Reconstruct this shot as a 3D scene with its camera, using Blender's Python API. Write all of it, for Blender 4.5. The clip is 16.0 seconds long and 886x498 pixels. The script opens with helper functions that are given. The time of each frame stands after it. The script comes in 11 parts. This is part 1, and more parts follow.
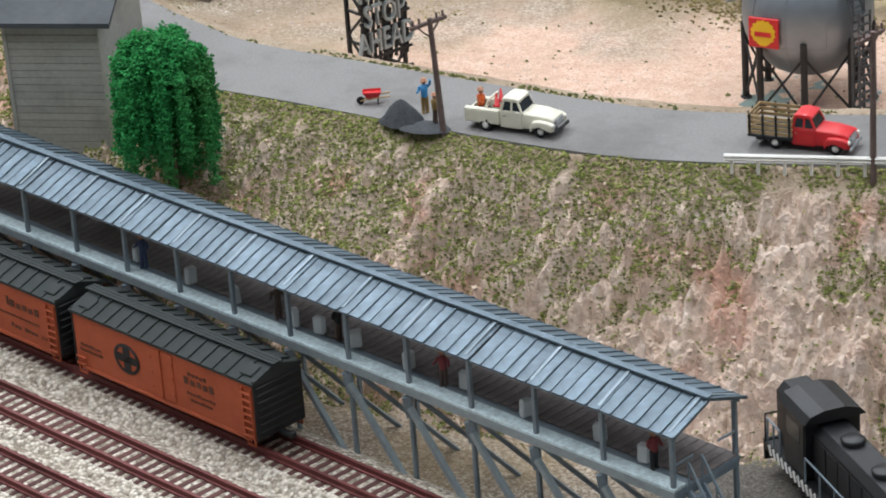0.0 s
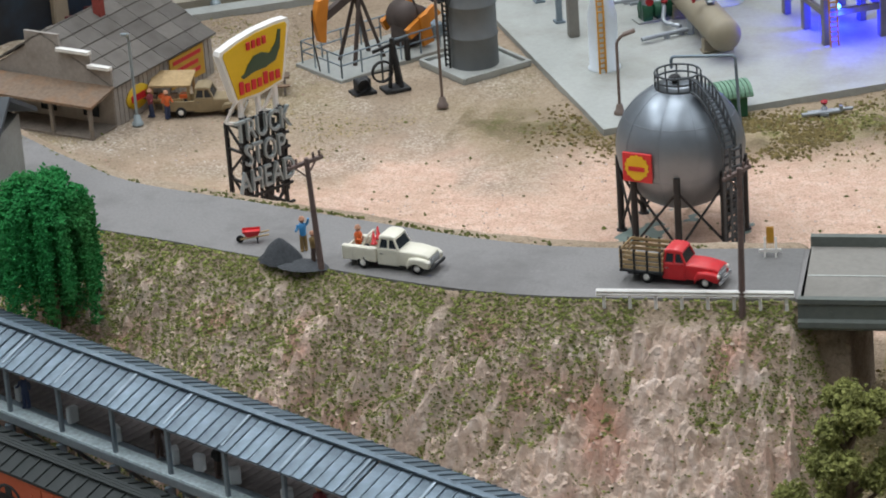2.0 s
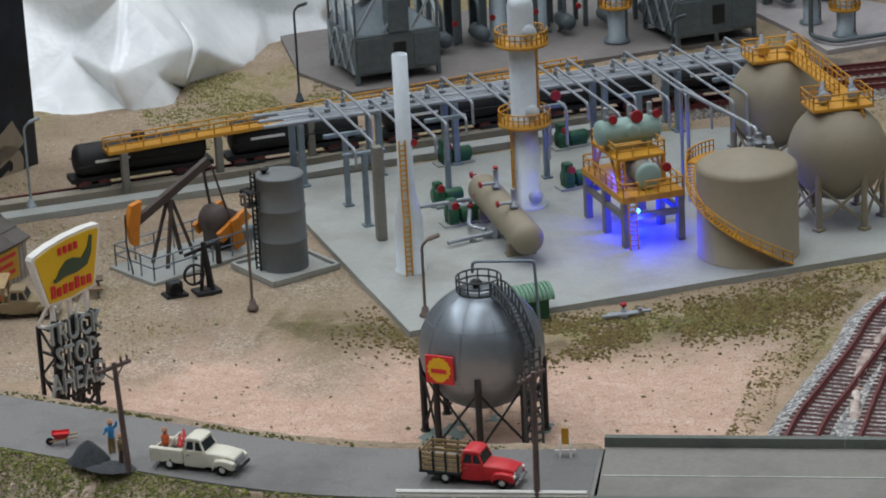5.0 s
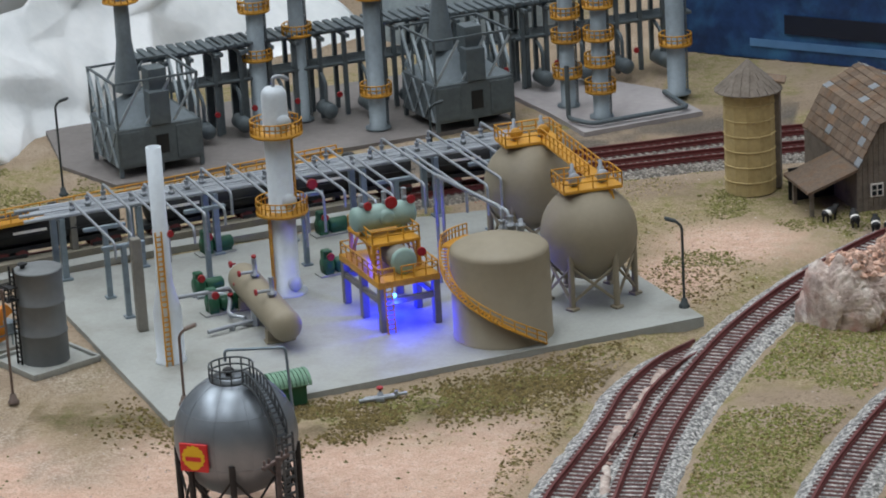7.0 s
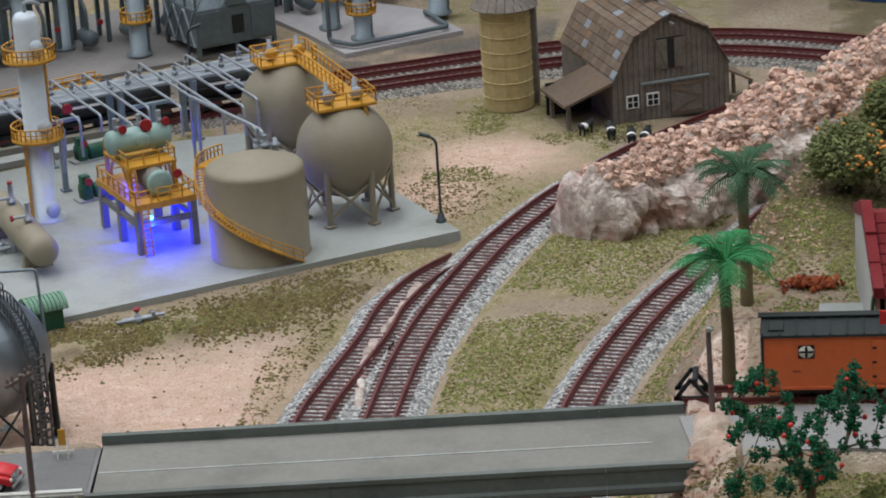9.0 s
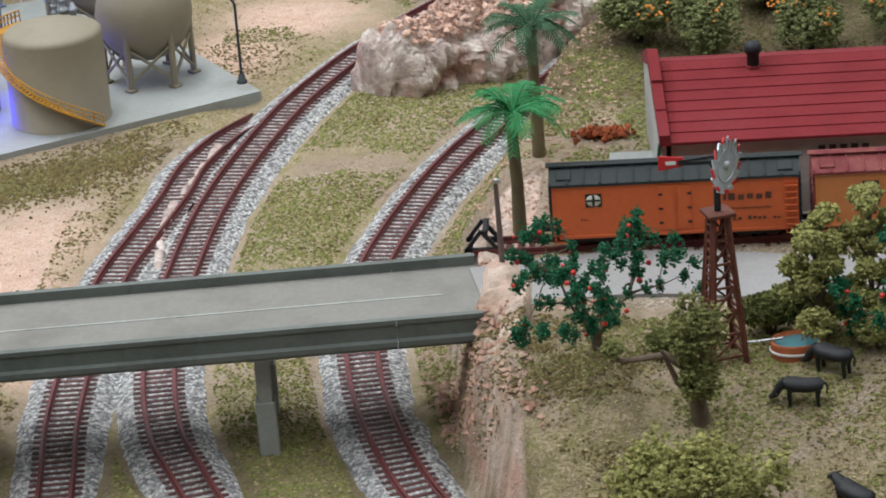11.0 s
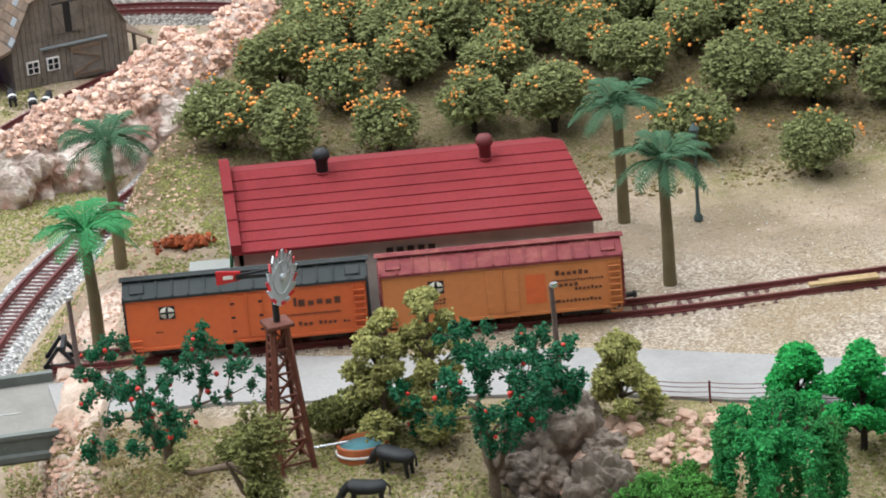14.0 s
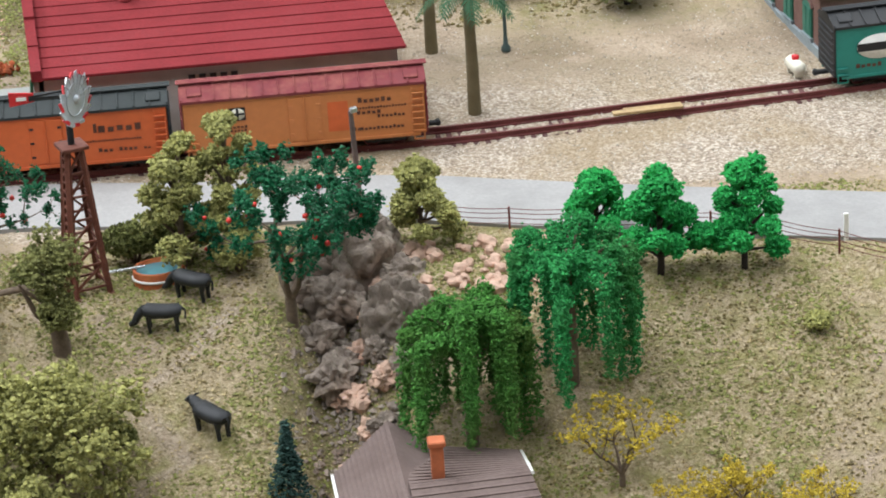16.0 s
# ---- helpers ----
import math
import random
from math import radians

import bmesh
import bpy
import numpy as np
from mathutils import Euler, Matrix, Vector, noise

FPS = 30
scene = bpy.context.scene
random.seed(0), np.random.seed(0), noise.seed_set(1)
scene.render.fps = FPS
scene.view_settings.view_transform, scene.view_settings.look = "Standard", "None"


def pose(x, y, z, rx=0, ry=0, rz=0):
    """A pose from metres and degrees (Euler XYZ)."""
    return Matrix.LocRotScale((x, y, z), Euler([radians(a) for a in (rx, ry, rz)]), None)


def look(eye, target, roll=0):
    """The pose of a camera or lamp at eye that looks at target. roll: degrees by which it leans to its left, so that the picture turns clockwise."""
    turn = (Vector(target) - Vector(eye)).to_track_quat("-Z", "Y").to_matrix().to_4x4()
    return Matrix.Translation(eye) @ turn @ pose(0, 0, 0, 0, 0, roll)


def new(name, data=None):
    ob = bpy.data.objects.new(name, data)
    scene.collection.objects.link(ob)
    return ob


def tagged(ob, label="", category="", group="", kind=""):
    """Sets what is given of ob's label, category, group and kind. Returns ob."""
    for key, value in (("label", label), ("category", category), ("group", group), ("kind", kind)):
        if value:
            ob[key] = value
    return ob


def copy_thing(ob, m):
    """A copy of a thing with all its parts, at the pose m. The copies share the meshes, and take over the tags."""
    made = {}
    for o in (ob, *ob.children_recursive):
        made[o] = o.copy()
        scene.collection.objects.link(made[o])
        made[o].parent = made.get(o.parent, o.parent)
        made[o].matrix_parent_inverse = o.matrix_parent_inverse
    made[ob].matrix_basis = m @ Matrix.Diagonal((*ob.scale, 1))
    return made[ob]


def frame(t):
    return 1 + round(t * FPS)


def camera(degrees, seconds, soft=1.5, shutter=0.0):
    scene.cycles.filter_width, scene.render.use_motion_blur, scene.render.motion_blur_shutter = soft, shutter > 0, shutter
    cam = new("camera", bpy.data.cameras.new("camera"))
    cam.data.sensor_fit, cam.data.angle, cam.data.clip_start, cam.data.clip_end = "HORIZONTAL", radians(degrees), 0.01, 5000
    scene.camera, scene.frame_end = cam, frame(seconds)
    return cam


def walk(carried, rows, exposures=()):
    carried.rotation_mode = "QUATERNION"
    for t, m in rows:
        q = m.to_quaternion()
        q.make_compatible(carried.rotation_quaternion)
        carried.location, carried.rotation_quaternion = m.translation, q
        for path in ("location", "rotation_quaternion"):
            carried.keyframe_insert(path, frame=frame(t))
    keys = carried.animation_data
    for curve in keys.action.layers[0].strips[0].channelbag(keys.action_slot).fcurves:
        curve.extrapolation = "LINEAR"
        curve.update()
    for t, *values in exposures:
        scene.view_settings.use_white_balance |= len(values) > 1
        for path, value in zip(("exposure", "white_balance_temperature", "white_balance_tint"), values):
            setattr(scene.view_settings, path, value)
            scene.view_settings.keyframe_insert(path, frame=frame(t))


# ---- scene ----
cam = camera(15.94, 16.0, soft=1.9)
PATH = [
    (0, (-0.12255, -0.87579, 0.35376), (-0.44300, -0.02572, -0.06420), -4.33),
    (0.5, (-0.12174, -0.87793, 0.35604), (-0.43229, -0.02072, -0.05474), -4.21),
    (1, (-0.11809, -0.87953, 0.35740), (-0.42196, -0.01656, -0.04626), -4.23),
    (1.5, (-0.11455, -0.88161, 0.36008), (-0.41400, -0.01378, -0.03641), -4.32),
    (2, (-0.11089, -0.88375, 0.36361), (-0.40528, -0.00932, -0.02201), -4.17),
    (2.5, (-0.10783, -0.88472, 0.36592), (-0.39587, -0.00345, -0.00878), -4.39),
    (3, (-0.10613, -0.88570, 0.36751), (-0.38756, 0.00090, 0.00045), -4.19),
    (3.2, (-0.10522, -0.88690, 0.36831), (-0.38379, 0.00199, 0.00463), -3.91),
    (5.3, (-0.09286, -0.90739, 0.37804), (-0.33160, 0.00686, 0.05071), -2.95),
    (5.5, (-0.09097, -0.90931, 0.37869), (-0.32443, 0.00764, 0.05512), -2.91),
    (6, (-0.08546, -0.91354, 0.37969), (-0.30265, 0.01020, 0.06421), -3.07),
    (6.5, (-0.07938, -0.91576, 0.38087), (-0.28151, 0.01296, 0.07002), -3.07),
    (7, (-0.07240, -0.91552, 0.38145), (-0.25951, 0.01650, 0.07109), -3.34),
    (7.5, (-0.06476, -0.91286, 0.38106), (-0.23606, 0.02028, 0.06499), -3.62),
    (8, (-0.05885, -0.91286, 0.38015), (-0.21504, 0.02169, 0.06045), -3.89),
    (8.5, (-0.05462, -0.91629, 0.37827), (-0.19602, 0.01902, 0.05390), -3.83),
    (9, (-0.05217, -0.91996, 0.37364), (-0.17911, 0.01476, 0.04170), -3.73),
    (9.5, (-0.04864, -0.91963, 0.36786), (-0.16152, 0.01107, 0.01994), -3.79),
    (9.7, (-0.04700, -0.91980, 0.36644), (-0.15464, 0.00818, 0.00971), -3.79),
    (11.8, (-0.02442, -0.92849, 0.37727), (-0.08535, -0.00422, 0.00043), -4.37),
    (12, (-0.02238, -0.92931, 0.37827), (-0.07676, -0.00322, 0.00491), -4.23),
    (12.5, (-0.01675, -0.93117, 0.38080), (-0.05449, -0.00311, 0.01029), -4.14),
    (13, (-0.00965, -0.93393, 0.38434), (-0.02477, -0.00504, 0.01427), -4.12),
    (13.5, (-0.00233, -0.93685, 0.38752), (-0.00079, -0.00683, 0.02001), -4.16),
    (14, (0.00611, -0.93984, 0.38941), (0.02280, -0.00799, 0.02696), -4.77),
    (14.5, (0.01445, -0.94063, 0.38689), (0.04457, -0.00766, 0.02819), -5.00),
    (15, (0.01927, -0.94021, 0.38164), (0.06264, -0.01367, 0.00796), -4.53),
    (15.5, (0.02014, -0.94086, 0.37820), (0.07327, -0.02095, -0.01030), -3.97),
    (16, (0.02131, -0.94031, 0.37526), (0.08026, -0.02778, -0.02948), -3.55),
]
walk(cam, [(t, look(eye, target, roll)) for t, eye, target, roll in PATH],
     ((0, 0.45), (1.5, 0.29), (3, -0.1), (5.3, -0.33), (7, -0.16), (9.7, -0.0), (12, 0.58), (14, 0.88), (16, 0.95)))

# ---- world and room light ----
MM = 0.001
world = bpy.data.worlds.new("room_world")
scene.world = world
world.use_nodes = True
world.node_tree.nodes["Background"].inputs[0].default_value = (0.8, 0.9, 1.0, 1)
world.node_tree.nodes["Background"].inputs[1].default_value = 0.15


def area(name, loc, size, power, colour):
    d = bpy.data.lights.new(name, "AREA")
    d.shape, d.size, d.size_y, d.energy, d.color = "RECTANGLE", size[0], size[1], power, colour
    o = new(name, d)
    o.location = loc
    return o


# rows of fluorescent tubes under the ceiling of the room
for lx, k in ((-1.65, 1.6), (-0.55, 1.25), (0.55, 0.65), (1.65, 0.7)):
    area("ceiling_lamp_light", (lx, -0.8, 1.78), (0.3, 1.2), 7 * k, (0.93, 0.98, 1.05))
    area("ceiling_lamp_light", (lx, 0.55, 1.78), (0.3, 1.2), 11 * k, (0.93, 0.98, 1.05))
    area("ceiling_lamp_light", (lx, 2.1, 1.78), (0.3, 1.2), 6 * k, (0.93, 0.98, 1.05))
scene.view_settings.exposure = 0.0


# ---- the room round the layout ----
def room_box():
    """Plain walls, ceiling and floor that close the place."""
    mats = {}
    for key, colour in (("ceiling", (0.75, 0.75, 0.73)), ("wall", (0.55, 0.56, 0.56)), ("floor", (0.18, 0.17, 0.16))):
        m = bpy.data.materials.new("plain_" + key)
        m.use_nodes = True
        m.node_tree.nodes["Principled BSDF"].inputs["Base Color"].default_value = (*colour, 1)
        m.node_tree.nodes["Principled BSDF"].inputs["Roughness"].default_value = 0.9
        mats[key] = m
    x0, x1, y0, y1, z0, z1, t = -3.0, 3.0, -3.0, 3.2, -1.05, 1.85, 0.1
    for name, (ax, bx, ay, by, az, bz), key in (
            ("ceiling", (x0 - t, x1 + t, y0 - t, y1 + t, z1, z1 + t), "ceiling"), ("floor", (x0 - t, x1 + t, y0 - t, y1 + t, z0 - t, z0), "floor"),
            ("wall_south", (x0 - t, x1 + t, y0 - t, y0, z0, z1), "wall"), ("wall_north", (x0 - t, x1 + t, y1, y1 + t, z0, z1), "wall"),
            ("wall_west", (x0 - t, x0, y0, y1, z0, z1), "wall"), ("wall_east", (x1, x1 + t, y0, y1, z0, z1), "wall")):
        me = bpy.data.meshes.new(name)
        v = [(x, y, z) for z in (az, bz) for y in (ay, by) for x in (ax, bx)]
        me.from_pydata(v, [], [(0, 2, 3, 1), (4, 5, 7, 6), (0, 1, 5, 4), (1, 3, 7, 5), (3, 2, 6, 7), (2, 0, 4, 6)])
        me.materials.append(mats[key])
        tagged(new(name, me), "plain room " + key, key, "", "structure")


room_box()


def layout_table():
    """The bench that carries the scenery."""
    root = thing_empty("layout_table")
    wood = bpy.data.materials.new("bench_plywood")
    wood.use_nodes = True
    nt = wood.node_tree
    grain = nt.nodes.new("ShaderNodeTexNoise")
    grain.inputs["Scale"].default_value = 14
    tone = nt.nodes.new("ShaderNodeValToRGB")
    tone.color_ramp.elements[0].color, tone.color_ramp.elements[1].color = (0.22, 0.14, 0.08, 1), (0.42, 0.3, 0.18, 1)
    nt.links.new(grain.outputs[0], tone.inputs[0])
    nt.links.new(tone.outputs[0], nt.nodes["Principled BSDF"].inputs["Base Color"])
    pieces = [("tabletop", (-1.5, 1.3, -0.42, 1.5, -0.12, -0.085))]
    pieces += [("leg", (x, x + 0.09, y, y + 0.09, -1.05, -0.12)) for x in (-1.45, 1.16) for y in (-0.37, 1.36)]
    for name, (ax, bx, ay, by, az, bz) in pieces:
        me = bpy.data.meshes.new(name)
        v = [(x, y, z) for z in (az, bz) for y in (ay, by) for x in (ax, bx)]
        me.from_pydata(v, [], [(0, 2, 3, 1), (4, 5, 7, 6), (0, 1, 5, 4), (1, 3, 7, 5), (3, 2, 6, 7), (2, 0, 4, 6)])
        me.materials.append(wood)
        o = new(name, me)
        o.parent = root


def thing_empty(name):
    o = new(name)
    o.location = (0, 0, 0)
    return tagged(o, "plain plywood bench that carries the model scenery", "table")


layout_table()

# ---- building helpers, all in millimetres ----
def rgb(h):
    c = [int(h[i:i + 2], 16) / 255 for i in (0, 2, 4)]
    return tuple(v / 12.92 if v <= 0.04045 else ((v + 0.055) / 1.055) ** 2.4 for v in c)


class Geo:
    """Collects vertices and faces, in millimetres."""

    def __init__(self):
        self.v, self.f, self.s = [], [], []

    def add(self, verts, faces, smooth=False, m=None):
        k = len(self.v)
        self.v += [tuple(m @ Vector(p)) for p in verts] if m is not None else [tuple(p) for p in verts]
        self.f += [tuple(i + k for i in f) for f in faces]
        self.s += [smooth] * len(faces)
        return self

    def box(self, x, y, z, sx, sy, sz, c=0.0, m=None):
        """A box centred in x and y that stands on z, its edges cut by c."""
        hx, hy = sx / 2, sy / 2
        c = min(c, hx * 0.9, hy * 0.9, sz * 0.45)
        if c <= 0:
            v = [(x + a * hx, y + b * hy, z + k * sz) for k in (0, 1) for b in (-1, 1) for a in (-1, 1)]
            f = [(0, 2, 3, 1), (4, 5, 7, 6), (0, 1, 5, 4), (1, 3, 7, 5), (3, 2, 6, 7), (2, 0, 4, 6)]
            return self.add(v, f, False, m)
        v, f = [], []
        for a in (-1, 1):
            for b in (-1, 1):
                for k in (0, 1):
                    zz = z + k * sz
                    dz = -c if k else c
                    v += [(x + a * hx, y + b * (hy - c), zz + dz), (x + a * (hx - c), y + b * hy, zz + dz), (x + a * (hx - c), y + b * (hy - c), zz)]
        q = lambda a, b, k, w: 3 * (4 * a + 2 * b + k) + w
        for a in (0, 1):
            f.append((q(a, 0, 0, 0), q(a, 1, 0, 0), q(a, 1, 1, 0), q(a, 0, 1, 0)))
            f.append((q(0, a, 0, 1), q(1, a, 0, 1), q(1, a, 1, 1), q(0, a, 1, 1)))
            f.append((q(0, 0, a, 2), q(1, 0, a, 2), q(1, 1, a, 2), q(0, 1, a, 2)))
        for a in (0, 1):
            for b in (0, 1):
                f.append((q(a, b, 0, 0), q(a, b, 0, 1), q(a, b, 1, 1), q(a, b, 1, 0)))
                f.append((q(a, 0, b, 0), q(a, 0, b, 2), q(a, 1, b, 2), q(a, 1, b, 0)))
                f.append((q(0, a, b, 1), q(0, a, b, 2), q(1, a, b, 2), q(1, a, b, 1)))
                for k in (0, 1):
                    f.append((q(a, b, k, 0), q(a, b, k, 1), q(a, b, k, 2)))
        return self.add(v, f, False, m)

    def rod(self, p, q, r0, r1=None, n=8, caps=True):
        p, q = Vector(p), Vector(q)
        r1 = r0 if r1 is None else r1
        w = (q - p).normalized()
        u = w.orthogonal().normalized()
        t = w.cross(u)
        ring = [math.cos(2 * math.pi * (i + 0.5) / n) * u + math.sin(2 * math.pi * (i + 0.5) / n) * t for i in range(n)]
        self.add([p + r0 * d for d in ring] + [q + r1 * d for d in ring], [(i, (i + 1) % n, n + (i + 1) % n, n + i) for i in range(n)], n > 5)
        if caps:
            self.add([p + r0 * d for d in ring], [tuple(range(n - 1, -1, -1))])
            self.add([q + r1 * d for d in ring], [tuple(range(n))])
        return self

    def bar(self, p, q, w, h):
        """A square beam from p to q, w wide and h deep."""
        p, q = Vector(p), Vector(q)
        d = (q - p).normalized()
        side = d.cross(Vector((0, 0, 1)))
        side = (Vector((1, 0, 0)) if side.length < 1e-3 else side.normalized())
        up = side.cross(d)
        v = [e + a * side * w / 2 + b * up * h / 2 for e in (p, q) for b in (-1, 1) for a in (-1, 1)]
        return self.add(v, [(0, 1, 3, 2), (4, 6, 7, 5), (0, 4, 5, 1), (1, 5, 7, 3), (3, 7, 6, 2), (2, 6, 4, 0)])

    def tube(self, pts, r, n=8):
        pts = [Vector(p) for p in pts]
        rings = []
        u = None
        for i, p in enumerate(pts):
            d = (pts[min(i + 1, len(pts) - 1)] - pts[max(i - 1, 0)]).normalized()
            u = d.orthogonal().normalized() if u is None else (u - u.dot(d) * d).normalized()
            t = d.cross(u)
            rr = r[i] if isinstance(r, (list, tuple)) else r
            rings += [p + rr * (math.cos(2 * math.pi * k / n) * u + math.sin(2 * math.pi * k / n) * t) for k in range(n)]
        f = [(n * i + k, n * i + (k + 1) % n, n * i + n + (k + 1) % n, n * i + n + k) for i in range(len(pts) - 1) for k in range(n)]
        self.add(rings, f, True)
        self.add(rings[:n], [tuple(range(n - 1, -1, -1))])
        return self.add(rings[-n:], [tuple(range(n))])

    def pipe(self, pts, r, bend=3.0, n=8):
        """A pipe along straight runs with rounded elbows."""
        pts = [Vector(p) for p in pts]
        out = [pts[0]]
        for a, b, c in zip(pts, pts[1:], pts[2:]):
            k = min(bend, (b - a).length * 0.45, (c - b).length * 0.45)
            p, q = b + (a - b).normalized() * k, b + (c - b).normalized() * k
            out += [p.lerp(b, s).lerp(b.lerp(q, s), s) for s in (0, 0.25, 0.5, 0.75, 1)]
        return self.tube(out + [pts[-1]], r, n)

    def lathe(self, prof, n=32, x=0, y=0, z=0, smooth=True, m=None):
        """Turns a list of (radius, height) about the vertical."""
        v = [(x + r * math.cos(2 * math.pi * k / n), y + r * math.sin(2 * math.pi * k / n), z + h) for r, h in prof for k in range(n)]
        f = [(n * i + k, n * i + (k + 1) % n, n * i + n + (k + 1) % n, n * i + n + k) for i in range(len(prof) - 1) for k in range(n)]
        return self.add(v, f, smooth, m)

    def ball(self, c, r, n=16, sz=1.0, squash=None):
        prof = [(r * math.sin(math.pi * i / n), -sz * r * math.cos(math.pi * i / n)) for i in range(n + 1)]
        prof[0], prof[-1] = (1e-4, -sz * r), (1e-4, sz * r)
        return self.lathe(prof, 2 * n, *c)

    def prism(self, poly, z0, z1, m=None):
        n = len(poly)
        v = [(x, y, z0) for x, y in poly] + [(x, y, z1) for x, y in poly]
        return self.add(v, [tuple(range(n - 1, -1, -1)), tuple(range(n, 2 * n))] + [(i, (i + 1) % n, n + (i + 1) % n, n + i) for i in range(n)], False, m)

    def slab(self, poly, d):
        """A flat polygon of 3D points, thickened by the vector d."""
        n, d = len(poly), Vector(d)
        v = [Vector(p) for p in poly]
        v += [p + d for p in v]
        return self.add(v, [tuple(range(n - 1, -1, -1)), tuple(range(n, 2 * n))] + [(i, (i + 1) % n, n + (i + 1) % n, n + i) for i in range(n)])

    def mesh(self, name):
        me = bpy.data.meshes.new(name)
        me.from_pydata((np.array(self.v, float) * MM).tolist(), [], self.f)
        me.polygons.foreach_set("use_smooth", self.s)
        bm = bmesh.new()
        bm.from_mesh(me)
        bmesh.ops.recalc_face_normals(bm, faces=bm.faces)
        bm.to_mesh(me)
        bm.free()
        return me


def thing(name, x, y, z, rz=0, label="", category="", group="", kind=""):
    """An empty at the base of a thing; its parts hang under it."""
    o = new(name)
    o.empty_display_size = 0.01
    o.matrix_basis = at(x, y, z, rz)
    return tagged(o, label, category, group, kind)


def at(x, y, z, rz=0, rx=0, ry=0):
    return pose(x * MM, y * MM, z * MM, rx, ry, rz)


def part(name, g, material, parent=None, label=""):
    """One mesh object, in the frame of the thing that it belongs to."""
    me = g if isinstance(g, bpy.types.Mesh) else g.mesh(name)
    if not me.materials:
        me.materials.append(material)
    o = new(name, me)
    if parent is not None:
        o.parent = parent
    return tagged(o, label)


def whole(name, g, material, label, category="", group="", kind="", m=None):
    """A thing that is one mesh."""
    o = part(name, g, material)
    if m is not None:
        o.matrix_basis = m
    return tagged(o, label, category, group, kind)


def text_geo(body, size, depth, m):
    """The solid letters of a line of text, of that cap height, laid out by m."""
    c = bpy.data.curves.new("letters", "FONT")
    c.body, c.size, c.extrude, c.align_x, c.align_y, c.resolution_u = body, size / 0.7, depth / 2, "CENTER", "CENTER", 3
    o = bpy.data.objects.new("letters", c)
    me = bpy.data.meshes.new_from_object(o)
    g = Geo().add([v.co for v in me.vertices], [tuple(p.vertices) for p in me.polygons], False, m)
    bpy.data.objects.remove(o)
    bpy.data.meshes.remove(me)
    return g


# ---- value noise on arrays ----
def lattice(ix, iy, seed):
    h = (ix * 374761393 + iy * 668265263 + seed * 974634777) & 0xFFFFFFFF
    h = ((h ^ (h >> 13)) * 1274126177) & 0xFFFFFFFF
    return ((h ^ (h >> 16)) & 0xFFFF) / 65535.0


def vnoise(x, y, seed=0):
    x, y = np.asarray(x, float), np.asarray(y, float)
    ix, iy = np.floor(x).astype(np.int64), np.floor(y).astype(np.int64)
    fx, fy = x - ix, y - iy
    fx, fy = fx * fx * (3 - 2 * fx), fy * fy * (3 - 2 * fy)
    a, b = lattice(ix, iy, seed), lattice(ix + 1, iy, seed)
    c, d = lattice(ix, iy + 1, seed), lattice(ix + 1, iy + 1, seed)
    return (a * (1 - fx) + b * fx) * (1 - fy) + (c * (1 - fx) + d * fx) * fy


def fbm(x, y, size, octaves=4, seed=0):
    """Between about -1 and 1; size is the largest feature."""
    s, a, w = 0.0, 0.0, 1.0
    for k in range(octaves):
        s = s + w * (2 * vnoise(np.asarray(x) / size * 2 ** k, np.asarray(y) / size * 2 ** k, seed + 17 * k) - 1)
        a, w = a + w, w * 0.55
    return s / a


def sstep(a, b, x):
    t = np.clip((np.asarray(x, float) - a) / (b - a), 0, 1)
    return t * t * (3 - 2 * t)

# ---- materials ----
def node_mat(name):
    m = bpy.data.materials.new(name)
    m.use_nodes = True
    nt = m.node_tree
    return m, nt, nt.nodes["Principled BSDF"]


def link(nt, a, b):
    nt.links.new(a, b)


def noise_node(nt, feature_mm, detail=4, rough=0.6, vec=None):
    n = nt.nodes.new("ShaderNodeTexNoise")
    n.inputs["Scale"].default_value = 1000.0 / feature_mm
    n.inputs["Detail"].default_value = detail
    n.inputs["Roughness"].default_value = rough
    if vec is not None:
        link(nt, vec, n.inputs["Vector"])
    return n


def coords(nt):
    return nt.nodes.new("ShaderNodeTexCoord").outputs["Object"]


def ramp(nt, fac, stops):
    r = nt.nodes.new("ShaderNodeValToRGB")
    els = r.color_ramp.elements
    while len(els) < len(stops):
        els.new(0.5)
    for e, (p, c) in zip(els, stops):
        e.position, e.color = p, (*c, 1)
    link(nt, fac, r.inputs[0])
    return r.outputs[0]


def mix(nt, fac, a, b, blend="MIX"):
    n = nt.nodes.new("ShaderNodeMix")
    n.data_type, n.blend_type = "RGBA", blend
    for sock, v in ((n.inputs[0], fac), (n.inputs[6], a), (n.inputs[7], b)):
        if hasattr(v, "node"):
            link(nt, v, sock)
        elif isinstance(v, tuple):
            sock.default_value = (*v, 1) if len(v) == 3 else v
        else:
            sock.default_value = v
    return n.outputs[2]


def bump(nt, bsdf, height, strength, dist_mm):
    b = nt.nodes.new("ShaderNodeBump")
    b.inputs["Strength"].default_value, b.inputs["Distance"].default_value = strength, dist_mm * MM
    link(nt, height, b.inputs["Height"])
    link(nt, b.outputs[0], bsdf.inputs["Normal"])


def shade(c, k):
    return tuple(min(1.0, v * k) for v in c)


